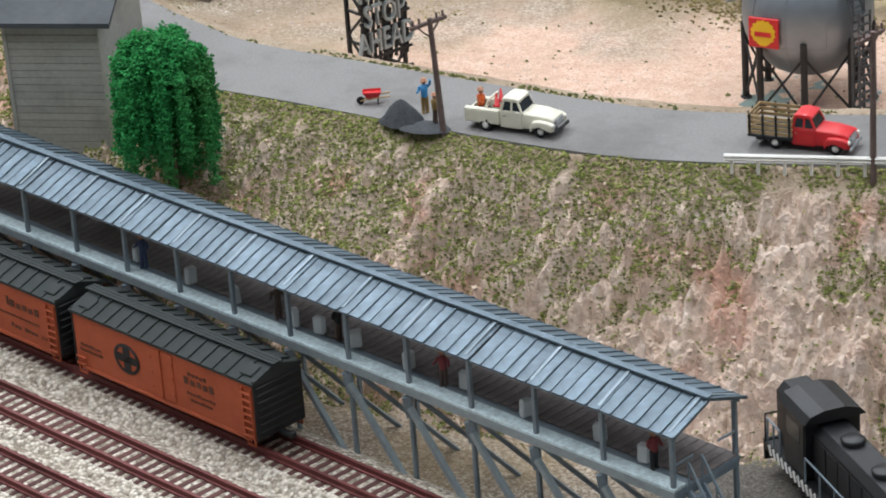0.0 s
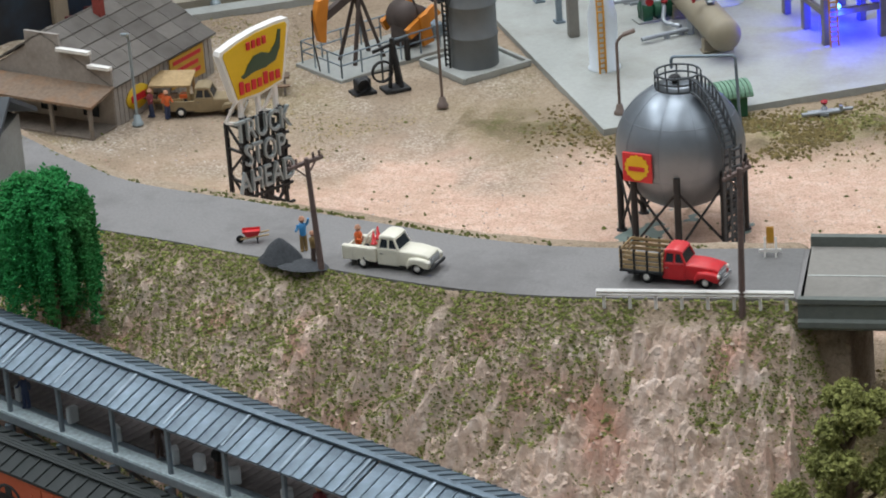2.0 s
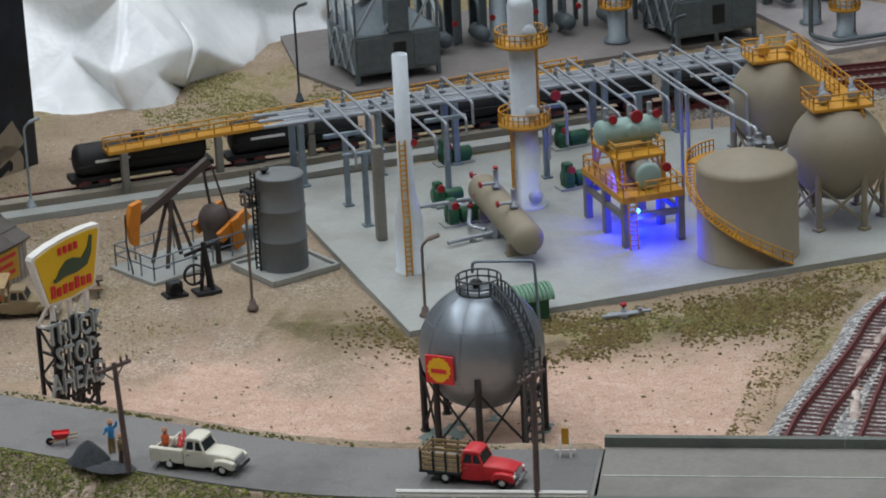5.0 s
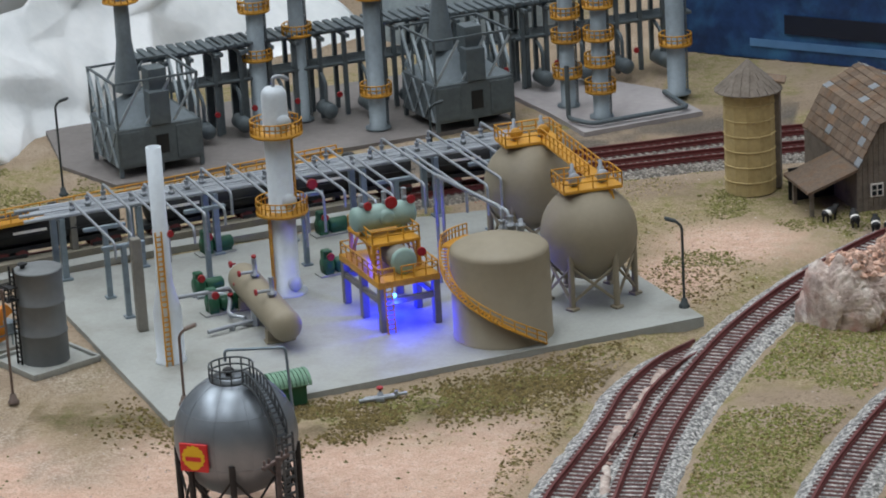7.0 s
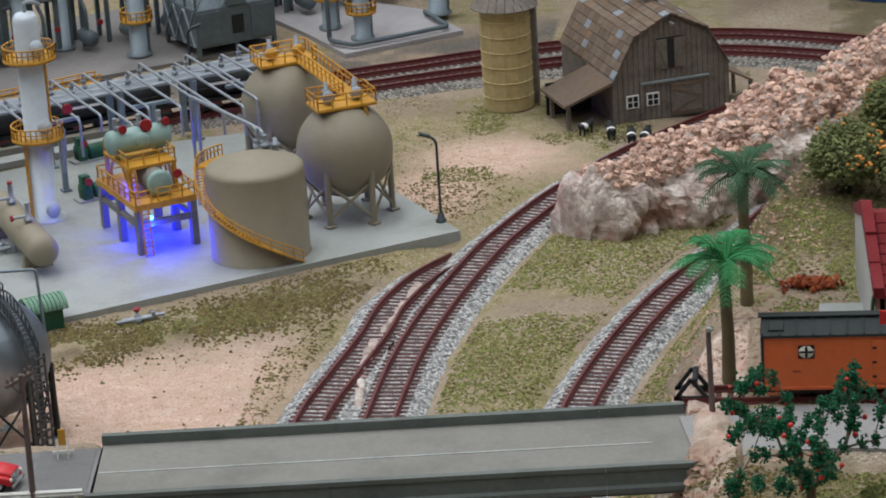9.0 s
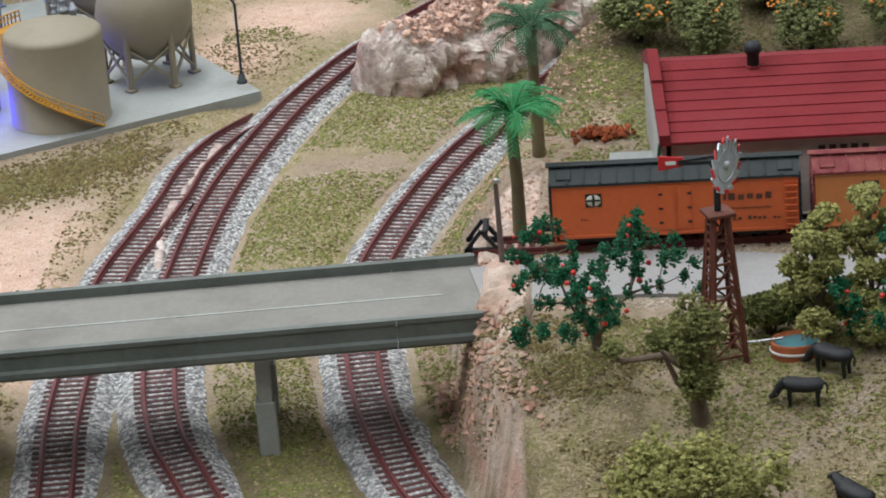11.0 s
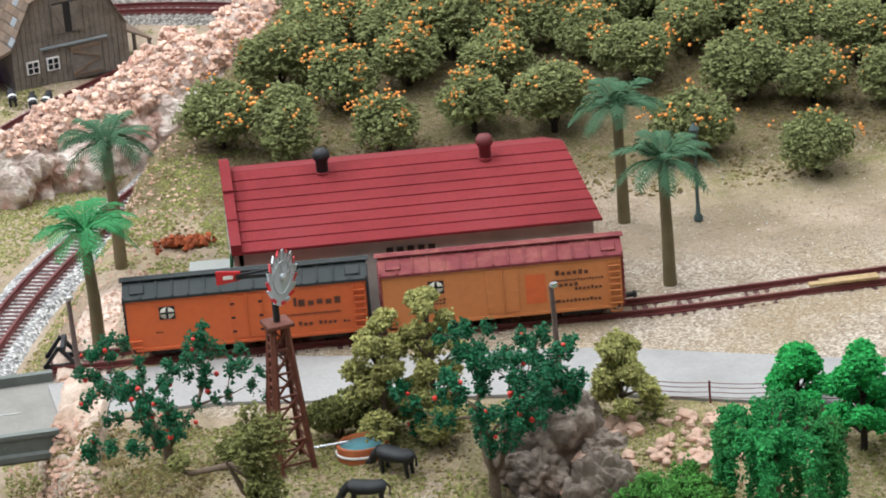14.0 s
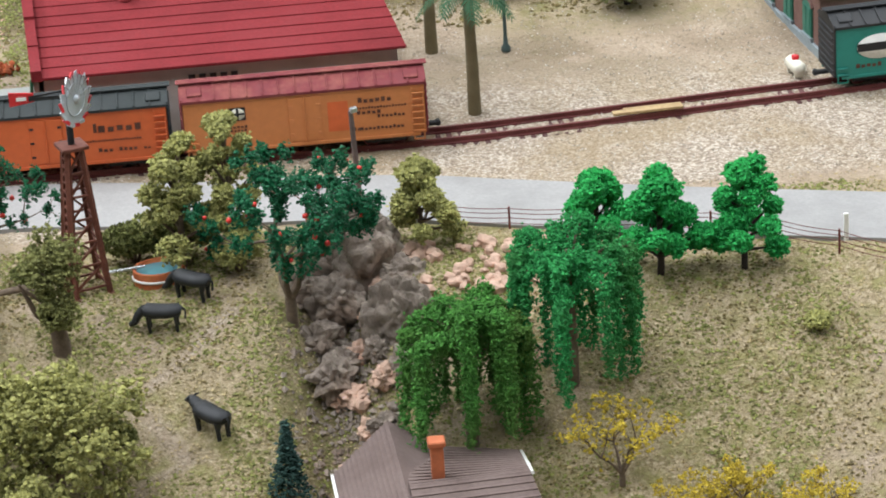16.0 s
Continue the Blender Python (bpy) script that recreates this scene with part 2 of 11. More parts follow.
def paint(name, colour, rough=0.5, metal=0.0, vary=0.18, grain=3.0, stain=25.0, relief=0.15, dirt=None, dirt_amount=0.35, per_object=0.0):
    """A painted, moulded or weathered surface, varied at two scales."""
    m, nt, p = node_mat(name)
    co = coords(nt)
    n1, n2 = noise_node(nt, grain, 3, 0.6, co), noise_node(nt, stain, 5, 0.65, co)
    base = ramp(nt, n1.outputs[0], [(0.25, shade(colour, 1 - vary)), (0.75, shade(colour, 1 + vary))])
    d = dirt or shade(colour, 0.55)
    f = ramp(nt, n2.outputs[0], [(0.48, (0, 0, 0)), (0.72, (dirt_amount,) * 3)])
    col = mix(nt, f, base, d)
    if per_object:
        oi = nt.nodes.new("ShaderNodeObjectInfo")
        col = mix(nt, 1.0, col, ramp(nt, oi.outputs["Random"], [(0, (1 - per_object,) * 3), (1, (1, 1, 1))]), "MULTIPLY")
    link(nt, col, p.inputs["Base Color"])
    rr = ramp(nt, n2.outputs[0], [(0.3, (max(rough - 0.1, 0.02),) * 3), (0.7, (min(rough + 0.15, 1),) * 3)])
    link(nt, rr, p.inputs["Roughness"])
    p.inputs["Metallic"].default_value = metal
    if relief:
        bump(nt, p, n1.outputs[0], relief, 0.3)
    return m


def leafy(name, dark, light, rough=0.85, tint=None):
    """Foam and plastic foliage, different from clump to clump."""
    m, nt, p = node_mat(name)
    co = coords(nt)
    g = nt.nodes.new("ShaderNodeNewGeometry")
    n = noise_node(nt, 1.4, 3, 0.7, co)
    a = mix(nt, n.outputs[0], dark, light)
    k = ramp(nt, g.outputs["Random Per Island"], [(0, (0.6, 0.6, 0.6)), (1, (1.25, 1.25, 1.2))])
    col = mix(nt, 1.0, a, k, "MULTIPLY")
    if tint:
        n2 = noise_node(nt, 30, 2, 0.5, co)
        col = mix(nt, ramp(nt, n2.outputs[0], [(0.4, (0, 0, 0)), (0.65, (0.8, 0.8, 0.8))]), col, tint)
    link(nt, col, p.inputs["Base Color"])
    p.inputs["Roughness"].default_value = rough
    p.inputs["Specular IOR Level"].default_value = 0.25
    bump(nt, p, n.outputs[0], 0.6, 0.5)
    return m


def emit(name, colour, strength):
    m, nt, p = node_mat(name)
    p.inputs["Base Color"].default_value = (*colour, 1)
    p.inputs["Emission Color"].default_value = (*colour, 1)
    p.inputs["Emission Strength"].default_value = strength
    return m


def ground_mat():
    """Scenic sand, turf, gravel and plaster rock, by the zones stored on the sheet."""
    m, nt, p = node_mat("scenic_ground")
    co = coords(nt)
    zone = nt.nodes.new("ShaderNodeVertexColor")
    zone.layer_name = "zone"
    sep = nt.nodes.new("ShaderNodeSeparateColor")
    link(nt, zone.outputs[0], sep.inputs[0])
    zone2 = nt.nodes.new("ShaderNodeVertexColor")
    zone2.layer_name = "cover"
    sep2 = nt.nodes.new("ShaderNodeSeparateColor")
    link(nt, zone2.outputs[0], sep2.inputs[0])
    fine, mid, big = noise_node(nt, 1.1, 4, 0.75, co), noise_node(nt, 6, 4, 0.6, co), noise_node(nt, 45, 4, 0.6, co)
    grit = noise_node(nt, 0.8, 2, 0.8, co)
    sand = ramp(nt, big.outputs[0], [(0.3, rgb("9c8a76")), (0.5, rgb("b3a08a")), (0.7, rgb("c2b19c"))])
    sand = mix(nt, ramp(nt, fine.outputs[0], [(0.35, (0, 0, 0)), (0.62, (0.6, 0.6, 0.6))]), sand, rgb("80715e"))
    pink = ramp(nt, mid.outputs[0], [(0.3, rgb("d6b19c")), (0.5, rgb("e4c3ae")), (0.7, rgb("eed4c2"))])
    pink = mix(nt, ramp(nt, grit.outputs[0], [(0.42, (0, 0, 0)), (0.66, (0.75, 0.75, 0.75))]), pink, rgb("b59480"))
    speck = noise_node(nt, 2.4, 3, 0.75, co)
    pink = mix(nt, ramp(nt, speck.outputs[0], [(0.58, (0, 0, 0)), (0.7, (0.7, 0.7, 0.7))]), pink, rgb("9c8068"))
    pink = mix(nt, ramp(nt, big.outputs[0], [(0.5, (0, 0, 0)), (0.7, (0.4, 0.4, 0.4))]), pink, rgb("c7aa92"))
    turf = ramp(nt, fine.outputs[0], [(0.3, rgb("7a6d50")), (0.5, rgb("a09072")), (0.68, rgb("c4b597"))])
    turf = mix(nt, ramp(nt, mid.outputs[0], [(0.45, (0, 0, 0)), (0.65, (0.7, 0.7, 0.7))]), turf, rgb("7d7c45"))
    vor = nt.nodes.new("ShaderNodeTexVoronoi")
    vor.inputs["Scale"].default_value = 1000 / 0.75
    link(nt, co, vor.inputs["Vector"])
    vs = nt.nodes.new("ShaderNodeSeparateColor")
    link(nt, vor.outputs["Color"], vs.inputs[0])
    grav = ramp(nt, vs.outputs[0], [(0.1, rgb("8f8172")), (0.5, rgb("ab9d8d")), (0.9, rgb("cdc2b3"))])
    # Pebble middles lightened, gaps darkened: their shading is part of the colour.
    grav = mix(nt, 1.0, grav, ramp(nt, vor.outputs["Distance"], [(0.0, (1.1, 1.08, 1.05)), (0.9, (0.82, 0.81, 0.79))]), "MULTIPLY")
    grav = mix(nt, ramp(nt, big.outputs[0], [(0.42, (0, 0, 0)), (0.62, (0.55, 0.55, 0.55))]), grav, rgb("94805f"))
    rock = ramp(nt, mid.outputs[0], [(0.3, rgb("bfa896")), (0.5, rgb("dcc6b5")), (0.7, rgb("eddccf"))])
    veins = noise_node(nt, 24, 5, 0.65, co)
    rock = mix(nt, ramp(nt, veins.outputs[0], [(0.5, (0, 0, 0)), (0.64, (0.7, 0.7, 0.7))]), rock, rgb("cf9a84"))
    rock = mix(nt, ramp(nt, fine.outputs[0], [(0.56, (0, 0, 0)), (0.74, (0.5, 0.5, 0.5))]), rock, rgb("85776a"))
    sand = mix(nt, ramp(nt, speck.outputs[0], [(0.55, (0, 0, 0)), (0.68, (0.65, 0.65, 0.65))]), sand, rgb("6e604a"))
    cinder = ramp(nt, grit.outputs[0], [(0.3, rgb("3f3d3a")), (0.5, rgb("5a5753")), (0.7, rgb("7d7973"))])
    # Brown leaf tone; also stands for shade in the cut and the gully.
    litter_shade = ramp(nt, fine.outputs[0], [(0.3, rgb("4c4230")), (0.5, rgb("6e6249")), (0.7, rgb("94866a"))])
    litter_shade = mix(nt, ramp(nt, mid.outputs[0], [(0.48, (0, 0, 0)), (0.66, (0.7, 0.7, 0.7))]), litter_shade, rgb("5c5c35"))
    col = mix(nt, sep2.outputs[0], sand, pink)
    col = mix(nt, sep.outputs[0], col, turf)
    col = mix(nt, sep.outputs[2], col, rock)
    col = mix(nt, sep.outputs[1], col, grav)
    col = mix(nt, sep2.outputs[1], col, litter_shade)
    col = mix(nt, sep2.outputs[2], col, cinder)
    link(nt, col, p.inputs["Base Color"])
    p.inputs["Roughness"].default_value = 0.95
    p.inputs["Specular IOR Level"].default_value = 0.15
    lumps = noise_node(nt, 3.2, 3, 0.7, co)
    bump(nt, p, mix(nt, 0.65, fine.outputs[0], lumps.outputs[0]), 1.0, 2.2)
    return m


M_ground = ground_mat()
M_road = paint("grey_road_paint", rgb("7d7b79"), 0.9, 0, 0.12, 0.9, 32, 0.4, rgb("63615f"), 0.8)
M_road_east = paint("pale_road_paint", rgb("93918e"), 0.9, 0, 0.1, 1.0, 36, 0.3, rgb("7a7875"), 0.6)
M_bridge = paint("weathered_bridge_grey", rgb("676d67"), 0.7, 0, 0.1, 2, 30, 0.2, rgb("474b46"), 0.6)
M_bridge_deck = paint("bridge_deck_paint", rgb("827f78"), 0.85, 0, 0.08, 2, 30, 0.2, rgb("6b6862"), 0.6)
M_white = paint("white_paint", rgb("e6e4de"), 0.5, 0, 0.06, 2, 20, 0.1, rgb("b9b5aa"), 0.4)
M_slab = paint("concrete_paint", rgb("9ea19c"), 0.75, 0, 0.07, 1.5, 32, 0.15, rgb("86857b"), 0.6)
M_tie = paint("rusty_brown_ties", rgb("5c3a36"), 0.85, 0, 0.2, 1.5, 12, 0.2, rgb("3c2522"), 0.6, per_object=0.35)
M_rail = paint("rust_painted_rail", rgb("6b3533"), 0.55, 0.2, 0.15, 1.5, 20, 0.1, rgb("43211f"), 0.5)
M_beige = paint("beige_tank_paint", rgb("8d8470"), 0.6, 0, 0.05, 3, 50, 0.08, rgb("6f6858"), 0.45)
M_wornline = paint("worn_lane_paint", rgb("a9aca6"), 0.7, 0.0, 0.3, 3, 30, 0.1, rgb("84867f"), 0.8)
M_silver = paint("silver_paint", rgb("858d94"), 0.42, 0.72, 0.05, 3, 40, 0.05, rgb("6a6c6e"), 0.25)
M_tin = paint("silver_corrugated_roof", rgb("6d7d88"), 0.46, 0.5, 0.2, 3, 8, 0.3, rgb("4c5a63"), 0.9, per_object=0.3)
M_steel = paint("grey_blue_steel_paint", rgb("7f8d96"), 0.45, 0.3, 0.12, 2, 18, 0.1, rgb("4a5459"), 0.5)
M_yellow = paint("safety_yellow_plastic", rgb("c9922b"), 0.5, 0, 0.1, 2, 15, 0.08, rgb("8f6318"), 0.45)
M_darksteel = paint("dark_grey_steel_paint", rgb("4a5054"), 0.5, 0.3, 0.12, 2, 12, 0.1, rgb("33373a"), 0.5)
M_black = paint("black_plastic", rgb("17191b"), 0.6, 0, 0.15, 2, 15, 0.1, rgb("3d3c39"), 0.4)
M_orange = paint("reefer_orange", rgb("d0622f"), 0.5, 0, 0.06, 2, 25, 0.08, rgb("a54f28"), 0.4)
M_orange_dull = paint("dull_reefer_orange", rgb("ad5230"), 0.6, 0, 0.08, 2, 25, 0.1, rgb("8a4126"), 0.5)
M_orange2 = paint("faded_reefer_orange", rgb("c67a44"), 0.5, 0, 0.06, 2, 25, 0.08, rgb("a8662e"), 0.4)
M_carroof = paint("dark_car_roof", rgb("222827"), 0.75, 0, 0.15, 2, 15, 0.15, rgb("343b39"), 0.5)
M_redroof = paint("red_shingle_paint", rgb("77191e"), 0.95, 0, 0.16, 1.0, 30, 0.6, rgb("601a1d"), 0.6)

# ---- the ground, one sheet ----
ROAD_X = (-760, -640, -575, -540, -510, -466, -430, -380, -345, -278)
ROAD_Y = (150, 55, 5, -20, -37, -48, -57, -68, -70, -62)
BORDER_Y = (-400, -170, -85, -20, 84, 180, 229, 259, 305, 420)
BORDER_X = (-40, -85, -107, -112, -128, -108, -88, -74, -58, 10)
RIDGE_X = (-205, -165, -130, -95, -60, -10, 60)
RIDGE_Y = (170, 205, 255, 300, 345, 395, 450)


TRACK_L = [(-222, -150, -42), (-229, -80, -39), (-234, -40, -38), (-237, 20, -38), (-236, 74, -38), (-231, 110, -38), (-225, 150, -38), (-222, 181, -38), (-214, 214, -39), (-203, 246, -42.5)]
TRACK_M = [(-150, -160, -42), (-176, -110, -40), (-190, -78, -38), (-199, -54, -38), (-207, -15, -38), (-212, 35, -38), (-212, 83, -38), (-210, 131, -38), (-205, 174, -38), (-197, 218, -38), (-189, 252, -38), (-177, 288, -38), (-165, 317, -38), (-140, 365, -38), (-100, 420, -38)]
TRACK_R = [(-85, -150, -42), (-110, -112, -40), (-123, -85, -38), (-136, -40, -38), (-143, 0, -38), (-147, 40, -38), (-144, 84, -38), (-134, 136, -38), (-121, 183, -38), (-104, 226, -38), (-89, 259, -38), (-73, 300, -38), (-45, 350, -38)]
BACK_A = [(-720, 210, -38), (-620, 259, -38), (-583, 281, -38), (-526, 318, -38), (-485, 344, -38), (-440, 374, -38), (-390, 407, -38), (-335, 438, -38), (-270, 470, -38), (-200, 497, -38), (-120, 515, -38), (-40, 492, -38), (60, 440, -38)]
BACK_B = [(-300, 482, -38), (-260, 500, -38), (-200, 525, -38), (-115, 543, -38), (-30, 517, -38), (60, 465, -38)]


def track_gap(x, y):
    """How far a place is from the nearest of the open tracks."""
    x, y = np.asarray(x, float), np.asarray(y, float)
    best = np.full(x.shape, 1e9)
    for line in (TRACK_L, TRACK_M, TRACK_R, BACK_A, BACK_B):
        p = np.array(line)[:, :2]
        for a, b in zip(p, p[1:]):
            d = b - a
            t = np.clip(((x - a[0]) * d[0] + (y - a[1]) * d[1]) / (d @ d), 0, 1)
            best = np.minimum(best, np.hypot(x - a[0] - t * d[0], y - a[1] - t * d[1]))
    return best


def road_y(x):
    return np.interp(x, ROAD_X, ROAD_Y)


def height(x, y):
    """The scenery's height at a place, without fine relief."""
    x, y = np.asarray(x, float), np.asarray(y, float)
    d = y - road_y(x)
    yard = -40 - 14.6 * sstep(-60, -150, y) * sstep(-200, -300, x)
    # the road's ridge west of the bridge
    far = -40 * sstep(19, 85, d)
    near = (yard + 0.5) * np.clip((-d - 19.5) / (62 + 10 * fbm(x, y, 60, 2, 5)), 0, 1) ** 0.85
    west = np.where(d > 0, far, near)
    k = sstep(-281, -262, x + 0.12 * (y + 70) + 4 * fbm(x, y, 22, 3, 9))
    z = west * (1 - k) + yard * k
    # the plateau east of the cut
    bx = np.interp(y, BORDER_Y, BORDER_X)
    wide = 12 + 26 * sstep(-10, 60, y)
    e = sstep(0, 1, (x - bx + 4 * fbm(x, y, 25, 3, 3)) / wide)
    front = -46 * sstep(-105, -215, y + 0.12 * np.clip(x - 60, 0, 300))
    hill = 26 * sstep(75, 330, y + 0.2 * x)
    gully = -16 * np.exp(-((x - 42 - 0.1 * (y + 120)) / 11) ** 2) * sstep(-80, -110, y) 
    east = front + hill + gully
    z = z * (1 - e) + east * e
    return z - 3.6 * np.exp(-(track_gap(x, y) / 17) ** 4)


PATH_Y = (-170, -164, -153, -146, -139, -130, -119)
PATH_X = (-16, -2, -11, -17, -6, 4, 13)


def crest(x, y):
    """How far a place of the cliff stands out: leaning ribs with sharp gullies between, knobbed."""
    d = y - road_y(x)
    u = x - d * (-0.2 + 0.75 * sstep(-295, -375, x)) + 5 * fbm(x, y, 20, 2, 33)
    a = 1 - np.abs(fbm(u, d * 0.16, 7.5, 1, 31))
    a2 = 1 - np.abs(fbm(u, d * 0.2, 17, 1, 34))
    b = np.abs(fbm(u, d * 0.45, 6, 2, 35))
    c = np.abs(fbm(x, y, 3.4, 2, 37))
    return 0.95 * a ** 2 + 0.7 * a2 ** 2 - 0.5 + 0.75 * b + 1.0 * c - 0.08 + 0.2 * fbm(x, y, 45, 2, 38)


def cover(x, y):
    """Shares of clean pink sand, and of dark cover: fallen leaves under the grove, brown turf and earth, painted shade.
    """
    n, n2 = fbm(x, y, 45, 4, 121), fbm(x, y, 14, 3, 122)
    d = y - road_y(x)
    front = 126 + 0.12 * (x + 400) + 20 * n
    pink = sstep(-222, -268, x + 14 * n) * sstep(40, 62, d + 8 * n2) * sstep(24, -24, y - front) * sstep(-560, -480, x + 20 * n)
    pink = np.maximum(pink, np.exp(-(((x + 200) / 42) ** 2 + ((y - 362) / 34) ** 2) ** 2) * sstep(-0.5, 0.0, n + 0.3))
    pink = np.maximum(pink, np.exp(-(((x + 222) / 26) ** 2 + ((y - 318) / 44) ** 2) ** 2) * sstep(-0.4, 0.1, n + 0.25))
    bx = np.interp(y, BORDER_Y, BORDER_X)
    litter_shade = sstep(8, 40, x - bx + 14 * n2) * sstep(104, 128, y + 0.05 * x + 14 * n)
    litter_shade = np.maximum(litter_shade, 0.8 * sstep(92, 104, y) * (x > -60) * (x < 80) * sstep(-0.2, 0.2, n2))
    band = np.exp(-((y - 146 - 0.62 * np.clip(x + 330, 0, 200)) / 20) ** 2) * (x < -205) * (x > -450)
    litter_shade = np.maximum(litter_shade, 0.85 * band * sstep(-0.35, 0.2, n2 + 0.5 * n))
    litter_shade = np.maximum(litter_shade, 0.45 * np.exp(-(((x - 140) / 55) ** 2 + ((y - 62) / 30) ** 2)) * sstep(-0.3, 0.3, n2 + n))
    # Shade below the bridge, put into the ground colour of the cut.
    cut = (x > -262) * (x < -104) * sstep(-48, -72, y)
    litter_shade = np.maximum(litter_shade, cut * (0.45 + 0.3 * sstep(-0.3, 0.3, n2)))
    # Dark of the crevice painted in: the gully bed is given the darker colour.
    gully = np.exp(-((x - 46 - 0.1 * (y + 120)) / 13) ** 2) * sstep(-84, -96, y)
    litter_shade = np.maximum(litter_shade, 0.85 * gully)
    bank = (x > -112) * (x < -50) * (y < -22)
    litter_shade = np.maximum(litter_shade, bank * (0.12 + 0.35 * sstep(-0.2, 0.3, n2)))
    return np.clip(pink * 0.95, 0, 1), np.clip(litter_shade, 0, 1)


def cinders(x, y):
    """Share of dark cinders round the engine and behind the siding."""
    n = fbm(x, y, 18, 3, 131)
    a = sstep(-352, -326, x + 8 * n) * (x < -230) * sstep(-84, -92, y - road_y(x) + 3 * n)
    b = 0.8 * np.exp(-((y - 505 - 0.5 * (x + 300)) / 26) ** 2) * (x > -420) * (x < -190) * sstep(-0.5, 0.1, n)
    return np.clip(np.maximum(a * 0.9, b), 0, 1)


def zones(x, y):
    """Shares of turf, gravel and rock."""
    d = y - road_y(x)
    n, n2 = fbm(x, y, 40, 4, 21), fbm(x, y, 12, 3, 22)
    cliff = (x < -262) * sstep(-20, -30, d) * sstep(-96, -84, d)
    turf = cliff * sstep(0.95, 0.6, crest(x, y) - 0.3 * sstep(-50, -24, d) - 0.45 * sstep(-390, -470, x) + 0.3 * n2)
    rock = cliff * 0.95
    grav = (x < -200) * sstep(-84, -100, d)
    turf = np.maximum(turf, sstep(0.05, 0.35, n) * (y > 60) * (x < -150))
    turf = np.maximum(turf, (x > -262) * (x < -100) * sstep(-0.25, 0.15, n))
    turf = np.maximum(turf, (x > -100) * sstep(-0.2, 0.25, n) * (1 - sstep(90, 110, x) * sstep(-90, -60, y) * sstep(110, 60, y)))
    grav = np.maximum(grav, (x > -60) * sstep(-64, -56, y) * sstep(60, 20, y))
    grav = np.maximum(grav, sstep(-380, -412, x + 14 * n) * sstep(72, 90, y) * sstep(250, 215, y) * 0.75 * sstep(-0.35, 0.1, n))
    turf = np.maximum(turf, 0.85 * (x > -100) * (y < -72) * sstep(0.35, 0.1, n2))
    turf = np.maximum(turf, 0.9 * np.exp(-((y - 146 - 0.62 * np.clip(x + 330, 0, 200)) / 22) ** 2) * (x < -205) * (x > -440) * sstep(-0.45, 0.0, n))
    walked = np.exp(-((x - np.interp(y, PATH_Y, PATH_X)) / 3.2) ** 2) * sstep(-178, -172, y) * sstep(-114, -120, y)
    turf = turf * (1 - walked * (x > -60))
    grav = np.maximum(grav, 0.6 * walked * (x > -60))
    side = (x > -262) * (x < -85) * (height(x, y) > -36) * (y < 60)
    rock = np.maximum(rock, side * 1.0)
    turf = turf * (1 - cover(x, y)[0])
    return turf, grav, rock


def surface(x, y):
    """The height with the rock's ribs and the small lumps."""
    turf, grav, rock = zones(x, y)
    d = y - road_y(x)
    west = (x < -262) * rock
    ribs = fbm(x, y * 0.4, 17, 3, 31)
    fade = 1 - 0.45 * sstep(-400, -480, x)
    z = height(x, y) + (0.5 + 7 * rock * (x > -262)) * ribs + 2.2 * np.abs(fbm(x, y, 9, 3, 45)) * (x > -125) * (x < -60) * (y < -30) + west * fade * 8.0 * (crest(x, y) - 1.0) * sstep(-19, -30, d) + rock * 2.0 * fbm(x, y, 4, 3, 43) + 0.5 * fbm(x, y, 4, 3, 41) - 0.5
    return np.where((x < -262) * (np.abs(d) < 18.6), -1.2, z)


def ground_sheet():
    core = lambda a, b, s: np.arange(a, b, s)
    xs = np.r_[core(-1500, -640, 40), core(-640, -560, 2.2), core(-560, -258, 1.0), core(-258, 270, 2.0), core(270, 1300, 40), 1300]
    ys = np.r_[core(-420, -300, 20), core(-300, -175, 2.2), core(-175, -60, 1.0), core(-60, 340, 2.2), core(340, 620, 5), core(620, 1500, 40), 1500]
    X, Y = np.meshgrid(xs, ys)
    Z = surface(X, Y)
    turf, grav, rock = zones(X, Y)
    pink, litter_shade = cover(X, Y)
    nx = len(xs)
    me = bpy.data.meshes.new("ground")
    v = np.stack([X, Y, Z], -1).reshape(-1, 3) * MM
    i = (np.arange(len(ys) - 1)[:, None] * nx + np.arange(nx - 1)[None]).ravel()
    f = np.stack([i, i + 1, i + nx + 1, i + nx], -1)
    me.from_pydata(v.tolist(), [], f.tolist())
    me.polygons.foreach_set("use_smooth", (rock.ravel()[i] < 0.5).tolist())
    ca = me.color_attributes.new("zone", "FLOAT_COLOR", "POINT")
    ca.data.foreach_set("color", np.stack([turf, grav, rock, np.ones_like(turf)], -1).astype(np.float32).ravel())
    cb = me.color_attributes.new("cover", "FLOAT_COLOR", "POINT")
    cb.data.foreach_set("color", np.stack([pink, litter_shade, cinders(X, Y), np.ones_like(turf)], -1).astype(np.float32).ravel())
    me.materials.append(M_ground)
    return tagged(new("ground", me), "sandy scenic ground with turf, gravel and plaster rock", "ground", "", "structure")


ground_sheet()


